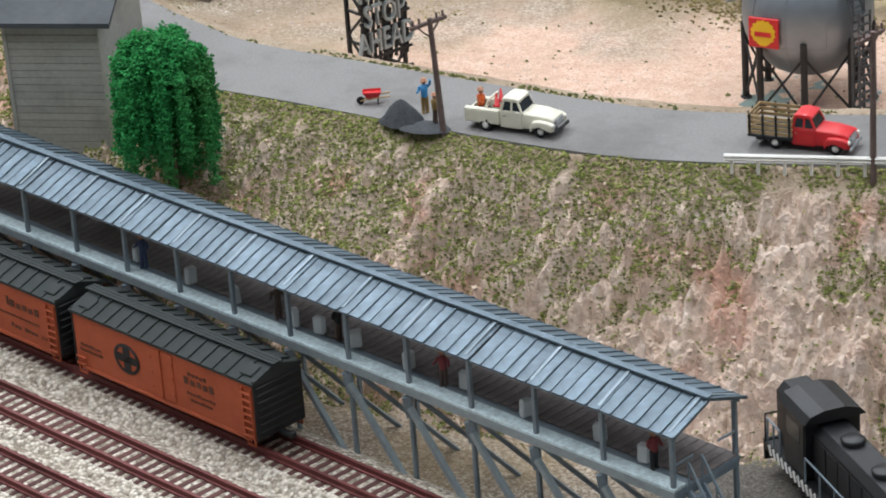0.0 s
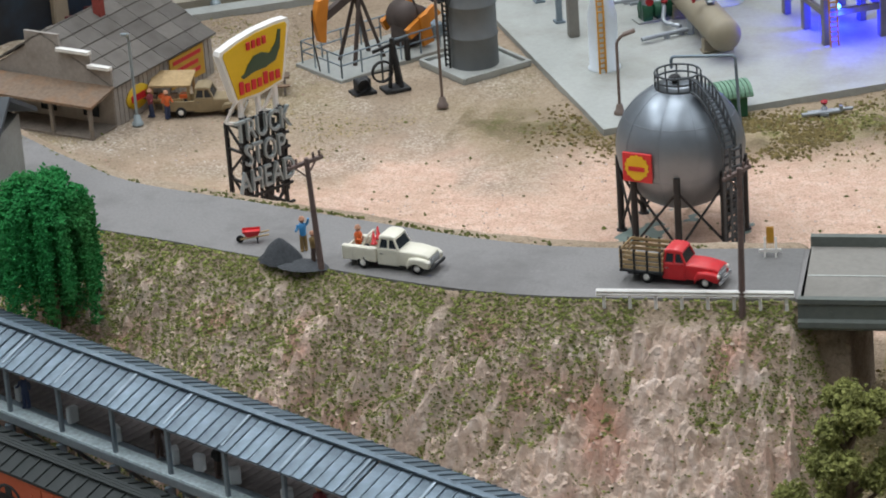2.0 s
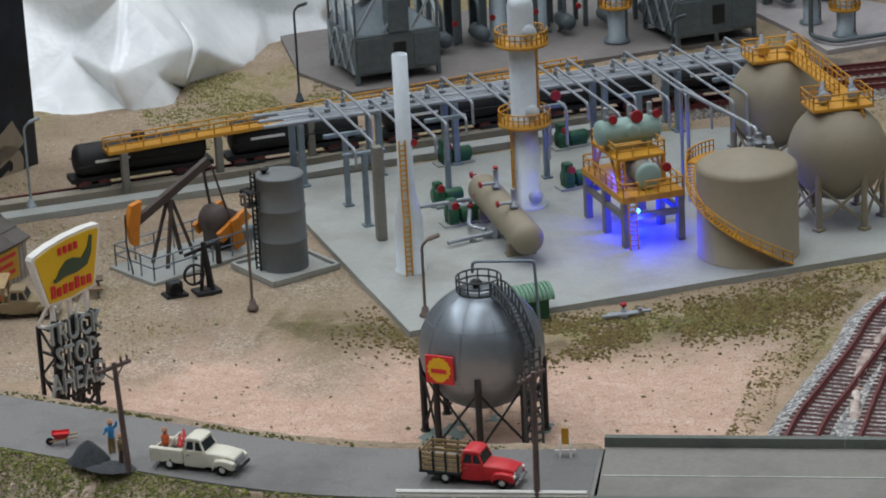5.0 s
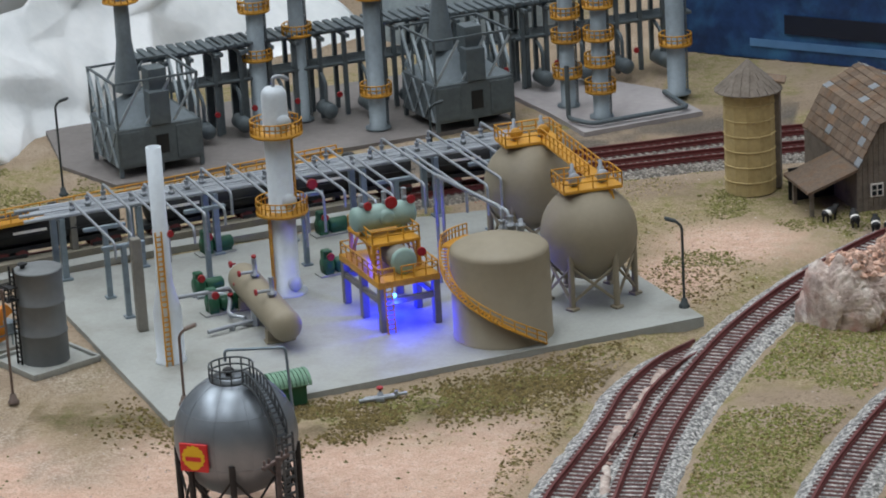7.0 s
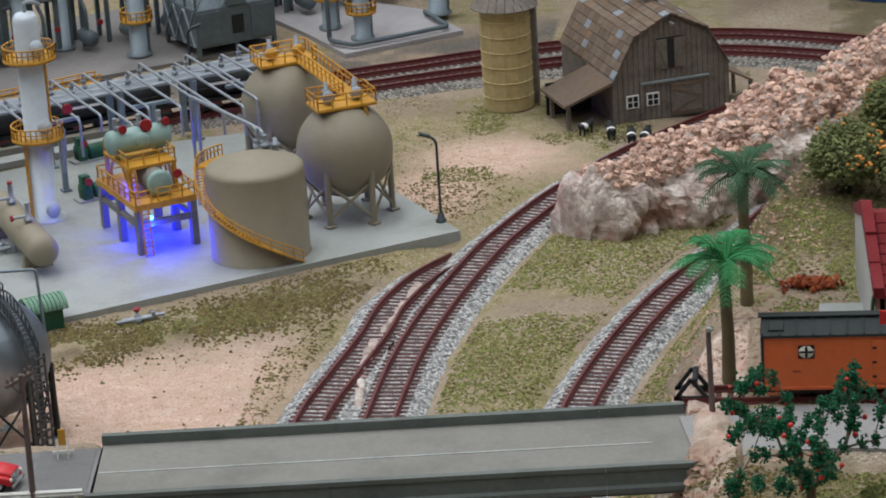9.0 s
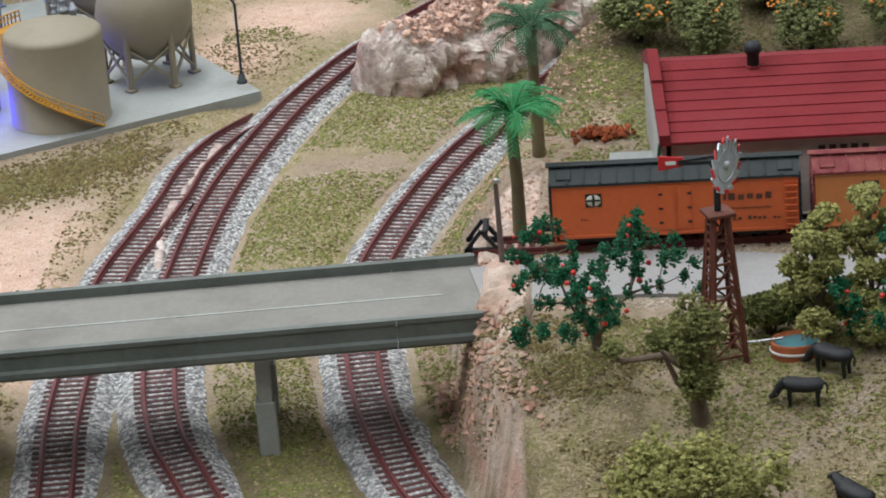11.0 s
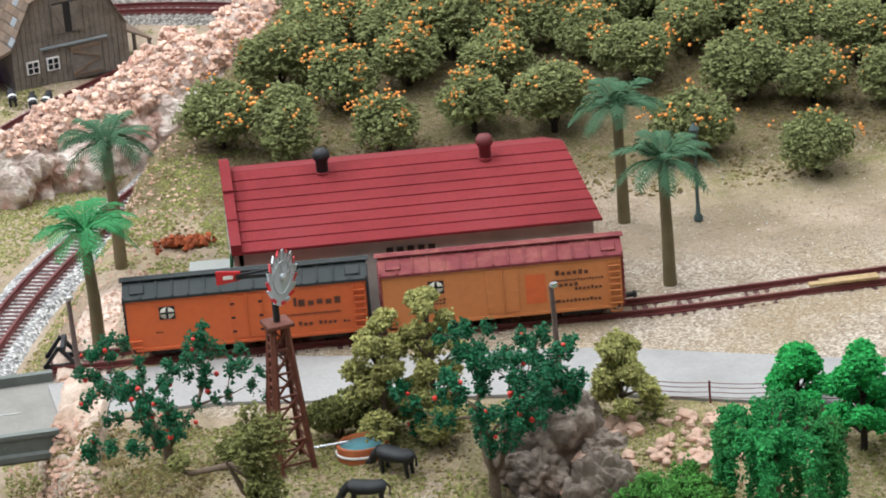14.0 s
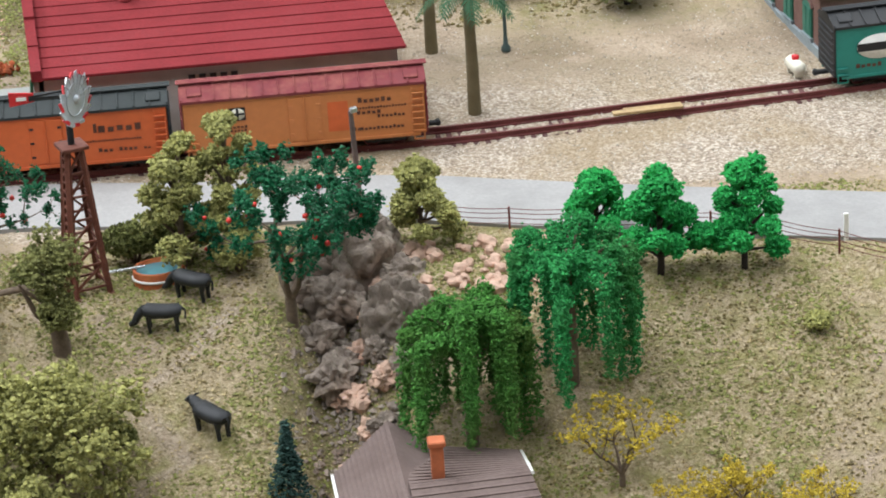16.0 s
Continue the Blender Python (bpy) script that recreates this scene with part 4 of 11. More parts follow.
def figurine(x, y, z, rz, h, lower, upper, label, pose_arm=0, group=""):
    """A tiny painted figure, one plain mesh."""
    g = Geo()
    k = h / 11.0
    g.tube([(-0.6 * k, 0, 0), (-0.6 * k, 0, 2.6 * k), (-0.4 * k, 0, 5.2 * k)], [0.55 * k, 0.6 * k, 0.75 * k], 7)
    g.tube([(0.6 * k, 0.5 * k, 0), (0.6 * k, 0.2 * k, 2.6 * k), (0.4 * k, 0, 5.2 * k)], [0.55 * k, 0.6 * k, 0.75 * k], 7)
    g.box(-0.6 * k, -0.35 * k, 0, 0.9 * k, 1.7 * k, 0.5 * k, 0.15 * k).box(0.6 * k, 0.15 * k, 0, 0.9 * k, 1.7 * k, 0.5 * k, 0.15 * k)
    nlow = len(g.f)
    g.tube([(0, 0, 5 * k), (0, 0, 6.5 * k), (0, 0, 8.2 * k), (0, 0, 8.9 * k)], [1.0 * k, 1.05 * k, 1.3 * k, 0.6 * k], 9)
    ends = ((-2.0, -0.6, 5.3), (2.0, -0.5, 5.4)) if not pose_arm else ((-2.0, -1.6, 7.0), (2.0, -1.0, 10.6 if pose_arm > 1 else 6.4))
    for s, e in zip((-1, 1), ends):
        g.tube([(s * 1.2 * k, 0, 8.3 * k), (s * 1.75 * k, -0.2 * k, 6.9 * k if e[2] < 9 else 9 * k), (e[0] * k, e[1] * k, e[2] * k)], [0.5 * k, 0.42 * k, 0.35 * k], 6)
    nup = len(g.f)
    g.ball((0, -0.1 * k, 9.9 * k), 0.85 * k, 6)
    g.lathe([(1.15 * k, 10.1 * k), (0.9 * k, 10.3 * k), (0.7 * k, 10.9 * k), (0.01, 11.0 * k)], 9)
    me = g.mesh("figurine")
    for m in (lower, upper, M_skin):
        me.materials.append(m)
    me.polygons.foreach_set("material_index", [0 if i < nlow else 1 if i < nup else 2 for i in range(len(g.f))])
    o = new("figurine", me)
    o.matrix_basis = at(x, y, z, rz)
    return tagged(o, label, "figurine", group)


M_skin = paint("tan_figure_paint", rgb("a8785c"), 0.6, 0, 0.1, 1, 4, 0)
M_denim = paint("dark_blue_figure_paint", rgb("33405e"), 0.6, 0, 0.1, 1, 4, 0)
M_tan = paint("tan_trouser_paint", rgb("8a7145"), 0.6, 0, 0.1, 1, 4, 0)
M_brown = paint("brown_figure_paint", rgb("4a3a33"), 0.6, 0, 0.1, 1, 4, 0)
M_maroon = paint("maroon_figure_paint", rgb("7c3036"), 0.6, 0, 0.1, 1, 4, 0)
M_sky = paint("sky_blue_figure_paint", rgb("3e8ac0"), 0.6, 0, 0.1, 1, 4, 0)
M_hivis = paint("orange_figure_paint", rgb("d2622c"), 0.6, 0, 0.1, 1, 4, 0)
crew = "road crew"
figurine(-430, -66, 0, 20, 11, M_tan, M_sky, "tiny workman figure in blue shirt with a raised arm", 2, crew)
figurine(-424, -74, 0, 120, 10, M_brown, M_tan, "tiny workman figure in brown bending to the pile", 1, crew)
figurine(-411, -70, 0, 90, 11, M_denim, M_hivis, "tiny workman figure in orange behind the cream truck", 1, crew)


def asphalt_pile():
    g = Geo()
    n = 22
    rings = []
    for i, (r, h) in enumerate(((6.6, 0), (6.0, 0.8), (4.6, 2.6), (3.0, 4.6), (1.4, 6.2), (0.2, 6.9))):
        rings.append([(r * math.cos(2 * math.pi * k / n) * (1 + 0.12 * math.sin(3 * k + i)), r * 0.85 * math.sin(2 * math.pi * k / n) * (1 + 0.1 * math.cos(2 * k)), h) for k in range(n)])
    loft(g, rings)
    whole("asphalt_pile", g, M_tar, "heap of black asphalt on the road shoulder", "asphalt pile", m=at(-435, -73, -0.2, 10))
    sp = Geo()
    loft(sp, [[(1.5 * s * math.cos(2 * math.pi * k / 14) * (1 + 0.2 * math.sin(5 * k)), s * math.sin(2 * math.pi * k / 14), h) for k in range(14)] for s, h in ((5.2, 0), (4.2, 0.45), (1.0, 0.6))])
    whole("asphalt_spill", sp, M_tar, "thin black asphalt spread beside the heap", "asphalt", m=at(-426, -77, 0, 0))


asphalt_pile()


def wheelbarrow(x, y, rz):
    root = thing("wheelbarrow", x, y, 0.1, rz, "small red wheelbarrow standing on the road", "wheelbarrow")
    lo = [(-1.6, -1.2, 2), (1.6, -1.2, 2), (1.6, 1.2, 2), (-1.6, 1.2, 2)]
    hi = [(-2.6, -1.9, 4), (2.9, -1.9, 4), (2.9, 1.9, 4), (-2.6, 1.9, 4)]
    part("tray", Geo().add(lo + hi, [(0, 1, 2, 3), (0, 1, 5, 4), (1, 2, 6, 5), (2, 3, 7, 6), (3, 0, 4, 7)]).box(0, 0, 3.1, 4.4, 3.1, 0.3), M_red, root)
    for s in (-1, 1):
        part("handle", Geo().tube([(3.6, s * 0.5, 1.2), (0, s * 1.2, 1.9), (-5.2, s * 1.7, 2.6)], 0.25, 6), M_wood, root)
        part("leg", Geo().rod((-1.4, s * 1.3, 2), (-1.6, s * 1.4, 0), 0.2, n=5), M_black, root)
    wheel("wheel", 3.7, 0, 1.2, 1.2, 0.6, root, M_black)


wheelbarrow(-448, -62, 200)


def barricade():
    root = thing("barricade", -291, -51, 0, 10, "small white and yellow folding road barricade", "barricade")
    for s in (-1, 1):
        for t in (-1, 1):
            part("leg", Geo().bar((s * 1.6, t * 1.5, 0), (s * 1.6, 0, 6), 0.5, 0.4), M_white, root)
    part("board", Geo().box(0, 0.2, 4.0, 2.2, 0.4, 5.2, 0.1), M_yellow, root, "upright yellow warning board")
    part("rail", Geo().box(0, 0, 1.2, 6.5, 0.5, 1.1, 0.1), M_white, root)


barricade()


# ---- truck stop billboard ----
def billboard():
    root = thing("billboard", -485.5, 47, -40, 59, "black lattice billboard with grey letters and a yellow trapezoid panel", "billboard")
    W, D = 9.6, 9.0
    for sx in (-W + 1.5, 0, W - 1.5):
        for sy in (0, D):
            part("post", Geo().bar((sx, sy, -2), (sx, sy, 40 if sy == 0 else 36), 1.2, 1.2), M_black, root)
    for z in (4.5, 11.5, 15.4, 20.6, 24.6, 29.8, 33.8, 39):
        part("beam", Geo().bar((-W - 1, -0.9, z), (W + 1, -0.9, z), 0.8, 0.9), M_black, root)
    for z in (13.4, 22.6, 31.8):
        for k in range(9):
            part("slat", Geo().bar((-W + 2.3 * k, -0.2, z - 4.2), (-W + 2.3 * k + 1.0, -0.2, z + 4.4), 1.3, 0.6), M_black, root)
    for z in (4.5, 16, 27, 36):
        for sx in (-W + 1.5, W - 1.5):
            part("beam", Geo().bar((sx, 0, z), (sx, D, z), 0.8, 0.8), M_black, root)
    for sx in (-W + 1.5, W - 1.5):
        for k in range(4):
            part("brace", Geo().bar((sx, 0 if k % 2 else D, 9 * k), (sx, D if k % 2 else 0, 9 * k + 9), 0.7, 0.7), M_black, root)
    for k in range(2):
        x0, x1 = -W + 1.5 + (W - 1.5) * k, -W + 1.5 + (W - 1.5) * (k + 1)
        part("brace", Geo().bar((x0, 0, 0), (x1, 0, 11), 0.7, 0.7), M_black, root)
        part("brace", Geo().bar((x1, 0, 0), (x0, 0, 11), 0.7, 0.7), M_black, root)
    for k, word in enumerate(("TRUCK", "STOP", "AHEAD")):
        m = Matrix.Translation((-0.8, -2.0, 35.6 - 9.2 * k)) @ pose(0, 0, 0, 90) @ Matrix.Diagonal((0.76, 1.15, 1, 1))
        part("lettering", text_geo(word, 6.7, 1.3, m), M_letter, root, "raised grey block letters")
    for sx in (-7.5, 0, 7.5):
        part("strut", Geo().bar((sx, 0.6, 38), (sx, 0.6, 48), 1.4, 1.4), M_white, root, "white strut")
    for sx in (-W + 1.5, W - 1.5):
        part("strut", Geo().bar((sx, D, 36), (sx, 1.5, 46), 0.9, 0.9).bar((sx, D, 36), (sx, 0.6, 37.5), 0.9, 0.9), M_white, root, "white strut")
    prof = [(-10.4, 46.0), (-15.4, 63.6), (-14.8, 65.0), (-8, 67.2), (0, 68.8), (9, 69.6), (14.4, 69.4), (15.0, 68.2), (10.6, 48.2), (0, 46.0)]
    fr = part("panel_frame", Geo().slab([(x, -0.9, z) for x, z in prof], (0, 3.4, 0)), M_white, root, "white panel frame")
    cz = 57.5
    inner = [(x * 0.91, cz + (z - cz) * 0.91) for x, z in prof]
    p = part("panel_face", Geo().slab([(x, -1.25, z) for x, z in inner], (0, 0.5, 0)), M_signyellow, root, "bright yellow panel face")
    hump = [(-7.5, 54.6), (-6, 55.2), (-4.4, 57.8), (-1.4, 60.4), (1.8, 60.8), (5.2, 59.6), (8.2, 62.6), (9.6, 66.8), (10.6, 66.6), (9.6, 60.6), (7.4, 56.6), (3, 55.2), (-2, 55.0), (-4.6, 54.2), (-6.6, 53.6)]
    part("emblem", Geo().slab([(x, -1.7, z) for x, z in hump], (0, 0.6, 0)), M_signgreen, p, "plain dark green emblem shape")
    for k in range(4):
        part("red_bar", Geo().box(-3.6 + 2.3 * k, -1.55, 63.0 + 0.15 * k, 1.6, 0.5, 2.8, 0.15), M_red, p, "plain red bar")
    for k in range(7):
        part("red_bar", Geo().box(-7.8 + 2.6 * k, -1.55, 48.4 + 0.25 * k, 1.9, 0.5, (4.6, 3.2, 3.6, 3.2, 4.4, 3.4, 3.2)[k], 0.15), M_red, p, "plain red bar")


M_letter = paint("grey_letter_paint", rgb("8f9898"), 0.5, 0, 0.06, 2, 10, 0.05, rgb("7c8484"), 0.3)
M_signyellow = paint("sign_yellow", rgb("dcb41c"), 0.4, 0, 0.04, 2, 12, 0, rgb("d9a90f"), 0.3)
M_signgreen = paint("sign_green", rgb("3c4f38"), 0.5, 0, 0.06, 2, 12, 0)
billboard()


# ---- silver spherical gas tank ----
def gas_sphere():
    R, cz = 21.2, 31
    root = thing("gas_storage_sphere", -344, 60, -41, 0, "silver spherical gas tank on black braced legs with a ladder", "storage tank")
    part("pad", Geo().lathe([(0.01, 0.4), (23.5, 0.4), (24.5, -1.5)], 40), paint("greenish_pad", rgb("6f7f78"), 0.6, 0, 0.15, 3, 15, 0.2, rgb("46534d"), 0.5), root, "worn greenish round pad")
    part("shell", Geo().ball((0, 0, cz), R, 32), M_silver, root, "silver painted steel sphere")
    seam = Geo()
    for k in range(10):
        a = 2 * math.pi * k / 10 + 0.2
        seam.tube([((R + 0.02) * math.cos(t) * math.cos(a), (R + 0.02) * math.cos(t) * math.sin(a), cz + (R + 0.02) * math.sin(t)) for t in np.linspace(-1.1, 1.25, 24)], 0.14, 4)
    for t in (0.55, -0.3):
        seam.tube([((R + 0.02) * math.cos(t) * math.cos(a), (R + 0.02) * math.cos(t) * math.sin(a), cz + (R + 0.02) * math.sin(t)) for a in np.linspace(0, 2 * math.pi, 60)], 0.14, 4)
    part("plate_seam", seam, M_silver, root)
    n = 8
    P = [(math.cos(2 * math.pi * (k + 0.2) / n), math.sin(2 * math.pi * (k + 0.2) / n)) for k in range(n)]
    for k, (c, s) in enumerate(P):
        leg = part("leg", Geo().rod((20.6 * c, 20.6 * s, -1), (20.6 * c, 20.6 * s, cz - 4), 1.15, n=8).lathe([(1.9, -0.6), (1.9, 0.9), (1.2, 1.0)], 8, 20.6 * c, 20.6 * s), M_black, root, "black tubular leg")
        c2, s2 = P[(k + 1) % n]
        part("cross_brace", Geo().rod((20.6 * c, 20.6 * s, 2), (20.6 * c2, 20.6 * s2, 22), 0.45, n=5).rod((20.6 * c2, 20.6 * s2, 2), (20.6 * c, 20.6 * s, 22), 0.45, n=5), M_black, root)
    top = cz + R
    plat = part("top_platform", Geo().lathe([(0.01, 0.6), (7.4, 0.6), (7.6, 0.2), (7.6, -0.8), (6.6, -2.2)], 28, 0, 0, top - 1.2), M_darksteel, root, "grey round top platform")
    rail = Geo()
    for h in (2.2, 4.6):
        rail.tube([(7.5 * math.cos(a), 7.5 * math.sin(a), top - 0.8 + h) for a in np.linspace(0.3, 6.0, 40)], 0.35, 5)
    for a in np.linspace(0.3, 6.0, 12):
        rail.rod((7.5 * math.cos(a), 7.5 * math.sin(a), top - 1), (7.5 * math.cos(a), 7.5 * math.sin(a), top + 3.8), 0.3, n=5)
    part("railing", rail, M_darksteel, plat)
    part("vent", Geo().lathe([(1.0, 0), (1.0, 1.6), (1.9, 1.9), (2.1, 2.6), (1.5, 3.4), (0.01, 3.7)], 14, -1, 0, top - 0.8), M_black, plat, "black mushroom vent")
    # sloping stair over the shoulder, then a caged ladder down
    st = Geo()
    ang = radians(-35)
    c, s = math.cos(ang), math.sin(ang)
    for off in (-2.4, 2.4):
        pts = []
        for k in np.linspace(0, 1, 10):
            r, z = 9 + k * 15, top - 0.5 - k * k * 16
            pts.append((r * c - off * s, r * s + off * c, z))
        st.tube(pts, 0.6, 5)
        st.tube([(p[0], p[1], p[2] + 4.5) for p in pts], 0.35, 5)
        for p in pts:
            st.rod(p, (p[0], p[1], p[2] + 4.5), 0.3, n=4)
    for k in np.linspace(0.05, 1, 16):
        r, z = 9 + k * 15, top - 0.3 - k * k * 16
        st.bar((r * c + 2.4 * s, r * s - 2.4 * c, z), (r * c - 2.4 * s, r * s + 2.4 * c, z), 1.0, 0.25)
    part("stair", st, M_darksteel, root, "grey stair over the shoulder")
    lad = Geo()
    for rr in (23.4, 26.6):
        for off in (-2.4, 2.4):
            lad.bar((rr * c - off * s, rr * s + off * c, -1), (rr * c - off * s, rr * s + off * c, top - 15), 0.8, 0.6)
    for z in np.arange(1, top - 15, 2.9):
        for rr in (23.4, 26.6):
            lad.bar((rr * c + 2.4 * s, rr * s - 2.4 * c, z), (rr * c - 2.4 * s, rr * s + 2.4 * c, z), 0.7, 0.7)
    part("ladder", lad, M_darksteel, root, "grey double ladder tower")
    part("gantry_pipe", Geo().pipe([(-4, 8, top + 2), (-4, 8, top + 6), (17, 10, top + 6.5), (19, 12, 0)], 0.55, 1.5), M_steel, root, "thin vertical pipe loop")
    sg = part("sign", Geo().box(0, 0, -4.9, 10.2, 0.9, 10, 0.15), M_red, root, "square red sign board")
    sg.matrix_basis = pose(-9.5 * MM, -20.6 * MM, (cz - 1.0) * MM, 0, 0, -10)
    shell = [(4.1 * math.sin(a) * (1 + 0.07 * math.cos(14 * a)), 4.1 * math.cos(a) * (1 + 0.07 * math.cos(14 * a))) for a in np.linspace(-2.6, 2.6, 40)] + [(0.9, -4.4), (-0.9, -4.4)]
    part("emblem", Geo().slab([(x, -0.75, z + 0.3) for x, z in shell], (0, 0.35, 0)), M_signyellow, sg, "plain yellow fan-shaped emblem")
    part("red_bar", Geo().box(0, -0.85, -0.9, 5.6, 0.3, 1.5), M_red, sg, "plain red bar")


gas_sphere()

# ---- covered icing platform beside the yard ----
def icing_platform():
    """Posts, deck, corrugated roof and outrigger braces along the boxcar track."""
    A, ang = Vector((-311, -229, 0)), math.degrees(math.atan2(111, -229)) - 180
    root = thing("icing_platform", A.x, A.y, -57, ang, "silver tin-roofed icing platform on grey steel trestle legs", "platform")
    L, Wd = 300, 24.5
    zd, ze, zr = 32, 48, 53
    part("deck", Geo().box(-L / 2, Wd / 2, zd - 1.6, L, Wd, 1.6), M_steel, root, "grey plank deck")
    part("catwalk", Geo().box(-L / 2, 1.8, zd + 0.02, L, 4.6, 0.9, 0.1), M_tread, root, "pale tread plate along the edge")
    plank = Geo().box(-1.6, Wd / 2 + 3.4, zd + 0.03, 2.9, Wd - 8, 0.45, 0.08).mesh("plank")
    for k in range(95):
        part("plank", plank, M_deckplank, root).location = (-3.15 * k * MM, 0, 0)
    for k in range(14):
        x = -1 - 22.9 * k
        for y in (0.6, Wd - 0.6):
            part("post", Geo().box(x, y, -4, 1.2, 1.2, ze + 4, 0.12), M_steel, root, "grey steel post")
        part("outrigger", Geo().bar((x, 0.4, zd - 9), (x - 0.6, -0.2, zd - 3), 1.6, 2.4), M_steel, root)
        part("brace", Geo().bar((x + 0.5, -0.3, zd - 6), (x + 21, -0.3, 1.5), 1.5, 1.5), M_braces, root, "pale diagonal brace")
        part("brace", Geo().bar((x + 1, 1.5, zd - 3), (x + 20, Wd - 2, 0), 1.1, 1.1), M_steel, root)
        part("cross_beam", Geo().bar((x, 0, zd - 2.4), (x, Wd, zd - 2.4), 1.2, 1.6), M_steel, root)
        part("rafter", Geo().bar((x, 0, ze), (x, Wd / 2, zr), 0.9, 1.2).bar((x, Wd, ze), (x, Wd / 2, zr), 0.9, 1.2), M_steel, root)
    part("edge_beam", Geo().bar((0, 0, zd - 1.0), (-L, 0, zd - 1.0), 1.3, 2.4), M_braces, root)
    part("eave_beam", Geo().bar((0, 0, ze - 0.6), (-L, 0, ze - 0.6), 0.9, 1.4).bar((0, Wd, ze - 0.6), (-L, Wd, ze - 0.6), 0.9, 1.4), M_steel, root)
    rise = math.hypot(Wd / 2 + 1.4, zr - ze + 0.6)
    for side in (0, 1):
        y0, y1 = (-1.4, Wd / 2) if side == 0 else (Wd + 1.4, Wd / 2)
        base = None
        for k in range(75):
            if base is None:
                g = Geo()
                s = [(0, 0), (3.5, 0), (3.6, 0.35), (4.0, 0.35), (4.05, 0)]
                v = [(-4.05 + a, y, z + h) for y, z in ((y0, ze), (y1, zr)) for a, h in s] + [(-4.05 + a, y, z + h - 0.5) for y, z in ((y0, ze), (y1, zr)) for a, h in s]
                m = len(s)
                f = [(i, i + 1, m + i + 1, m + i) for i in range(m - 1)] + [(2 * m + i, 3 * m + i, 3 * m + i + 1, 2 * m + i + 1) for i in range(m - 1)] + [(i, 2 * m + i, 2 * m + i + 1, i + 1) for i in range(m - 1)]
                base = g.add(v, f).mesh("roof_panel")
            o = part("roof_panel", base, M_tin, root, "silver standing-seam roof panel" if k == 0 else "")
            o.location = ((1.5 - 4.05 * k) * MM, 0, random.uniform(-0.1, 0.1) * MM)
            o.rotation_euler = (0, random.uniform(-0.006, 0.006), 0)
    part("ridge_cap", Geo().bar((1.5, Wd / 2, zr + 0.7), (-L, Wd / 2, zr + 0.7), 2.2, 0.5), M_tin, root)
    # end stair
    st = Geo()
    for y in (4, 9):
        st.bar((1, y, zd - 1), (19, y, 2), 0.7, 1.8).bar((1, y, zd + 7), (19, y, 10), 0.5, 0.6)
        for k in range(5):
            st.rod((1 + 4.5 * k, y, zd - 1 - 7.2 * k), (1 + 4.5 * k, y, zd + 7 - 7.2 * k), 0.3, n=5)
    for k in range(10):
        st.box(2 + 1.8 * k, 6.5, zd - 3 - 3.0 * k, 1.6, 5.2, 0.35)
    part("end_stair", st, M_steel, root, "grey steel stair at the end")
    for y in (0.6, Wd - 0.6):
        part("end_rail", Geo().bar((-0.5, y, zd + 7), (-0.5, Wd / 2 + (y - Wd / 2) * 0.4, zd + 7), 0.5, 0.5), M_steel, root)
    return root


M_deckplank = paint("dark_deck_plank", rgb("6c6462"), 0.8, 0, 0.2, 1.5, 10, 0.3, rgb("3f3a39"), 0.5)
M_tread = paint("pale_tread_plate", rgb("c3d3d6"), 0.6, 0.0, 0.3, 1.3, 10, 0.5, rgb("7f9296"), 0.4)
M_braces = paint("pale_grey_steel", rgb("94a0a4"), 0.5, 0.3, 0.12, 2, 18, 0.1, rgb("6a767a"), 0.5)
platform_root = icing_platform()


def on_platform(u, w, z):
    """A place u along the platform from its end, w in from the edge, z over its foot."""
    return platform_root.matrix_basis @ Vector((-u * MM, w * MM, z * MM)) * 1000


deck_men = ((205, 5, M_denim, M_denim, 0, "tiny worker figure in blue with a pole"), (149, 6, M_brown, M_brown, 30, "tiny worker figure in a dark brown coat"), (126, 7, M_brown, M_black, 60, "tiny worker figure in black stooping"), (84, 5, M_brown, M_maroon, 0, "tiny worker figure in an orange cap and red coat"), (11, 5, M_black, M_maroon, 40, "tiny worker figure in dark maroon by the end post"))
for u, w, a, c, r, text in deck_men:
    p = on_platform(u, w, 32.9)
    figurine(p.x, p.y, p.z, r, 11, a, c, text, 1, "ice crew")
m_ice, nt_ice, p_ice = node_mat("clear_ice_block")
p_ice.inputs["Base Color"].default_value = (0.86, 0.9, 0.92, 1)
p_ice.inputs["Transmission Weight"].default_value = 0.55
p_ice.inputs["Roughness"].default_value = 0.25
p_ice.inputs["IOR"].default_value = 1.31
for u in (210, 186, 166, 142, 133, 119, 98, 78, 55, 31, 15):
    p = on_platform(u, 6.5 + random.uniform(-1, 1), 32.95)
    g = Geo().box(0, 0, 0, 3.4, 2.2, 5.2, 0.5)
    whole("ice_block", g, m_ice, "clear block of ice on the platform deck", "ice block", "ice blocks", m=at(p.x, p.y, p.z, random.uniform(-60, 60), random.uniform(-8, 8)))


# ---- railway cars ----
def truck_bogie(x, parent):
    b = part("bogie", Geo().box(x, -5.4, 1.2, 13, 1.0, 2.2, 0.4).box(x, 5.4, 1.2, 13, 1.0, 2.2, 0.4).box(x, 0, 1.6, 3, 11, 1.8), M_black, parent, "black bogie")
    for dx in (-4.2, 4.2):
        for s in (-1, 1):
            part("wheel", Geo().lathe([(0.01, -0.5), (2.6, -0.5), (3.0, -0.5), (3.0, 0), (2.6, 0.5), (0.01, 0.5)], 18, m=Matrix.Translation((x + dx, s * 4.5, 2.6)) @ pose(0, 0, 0, 90)), M_rail, b)


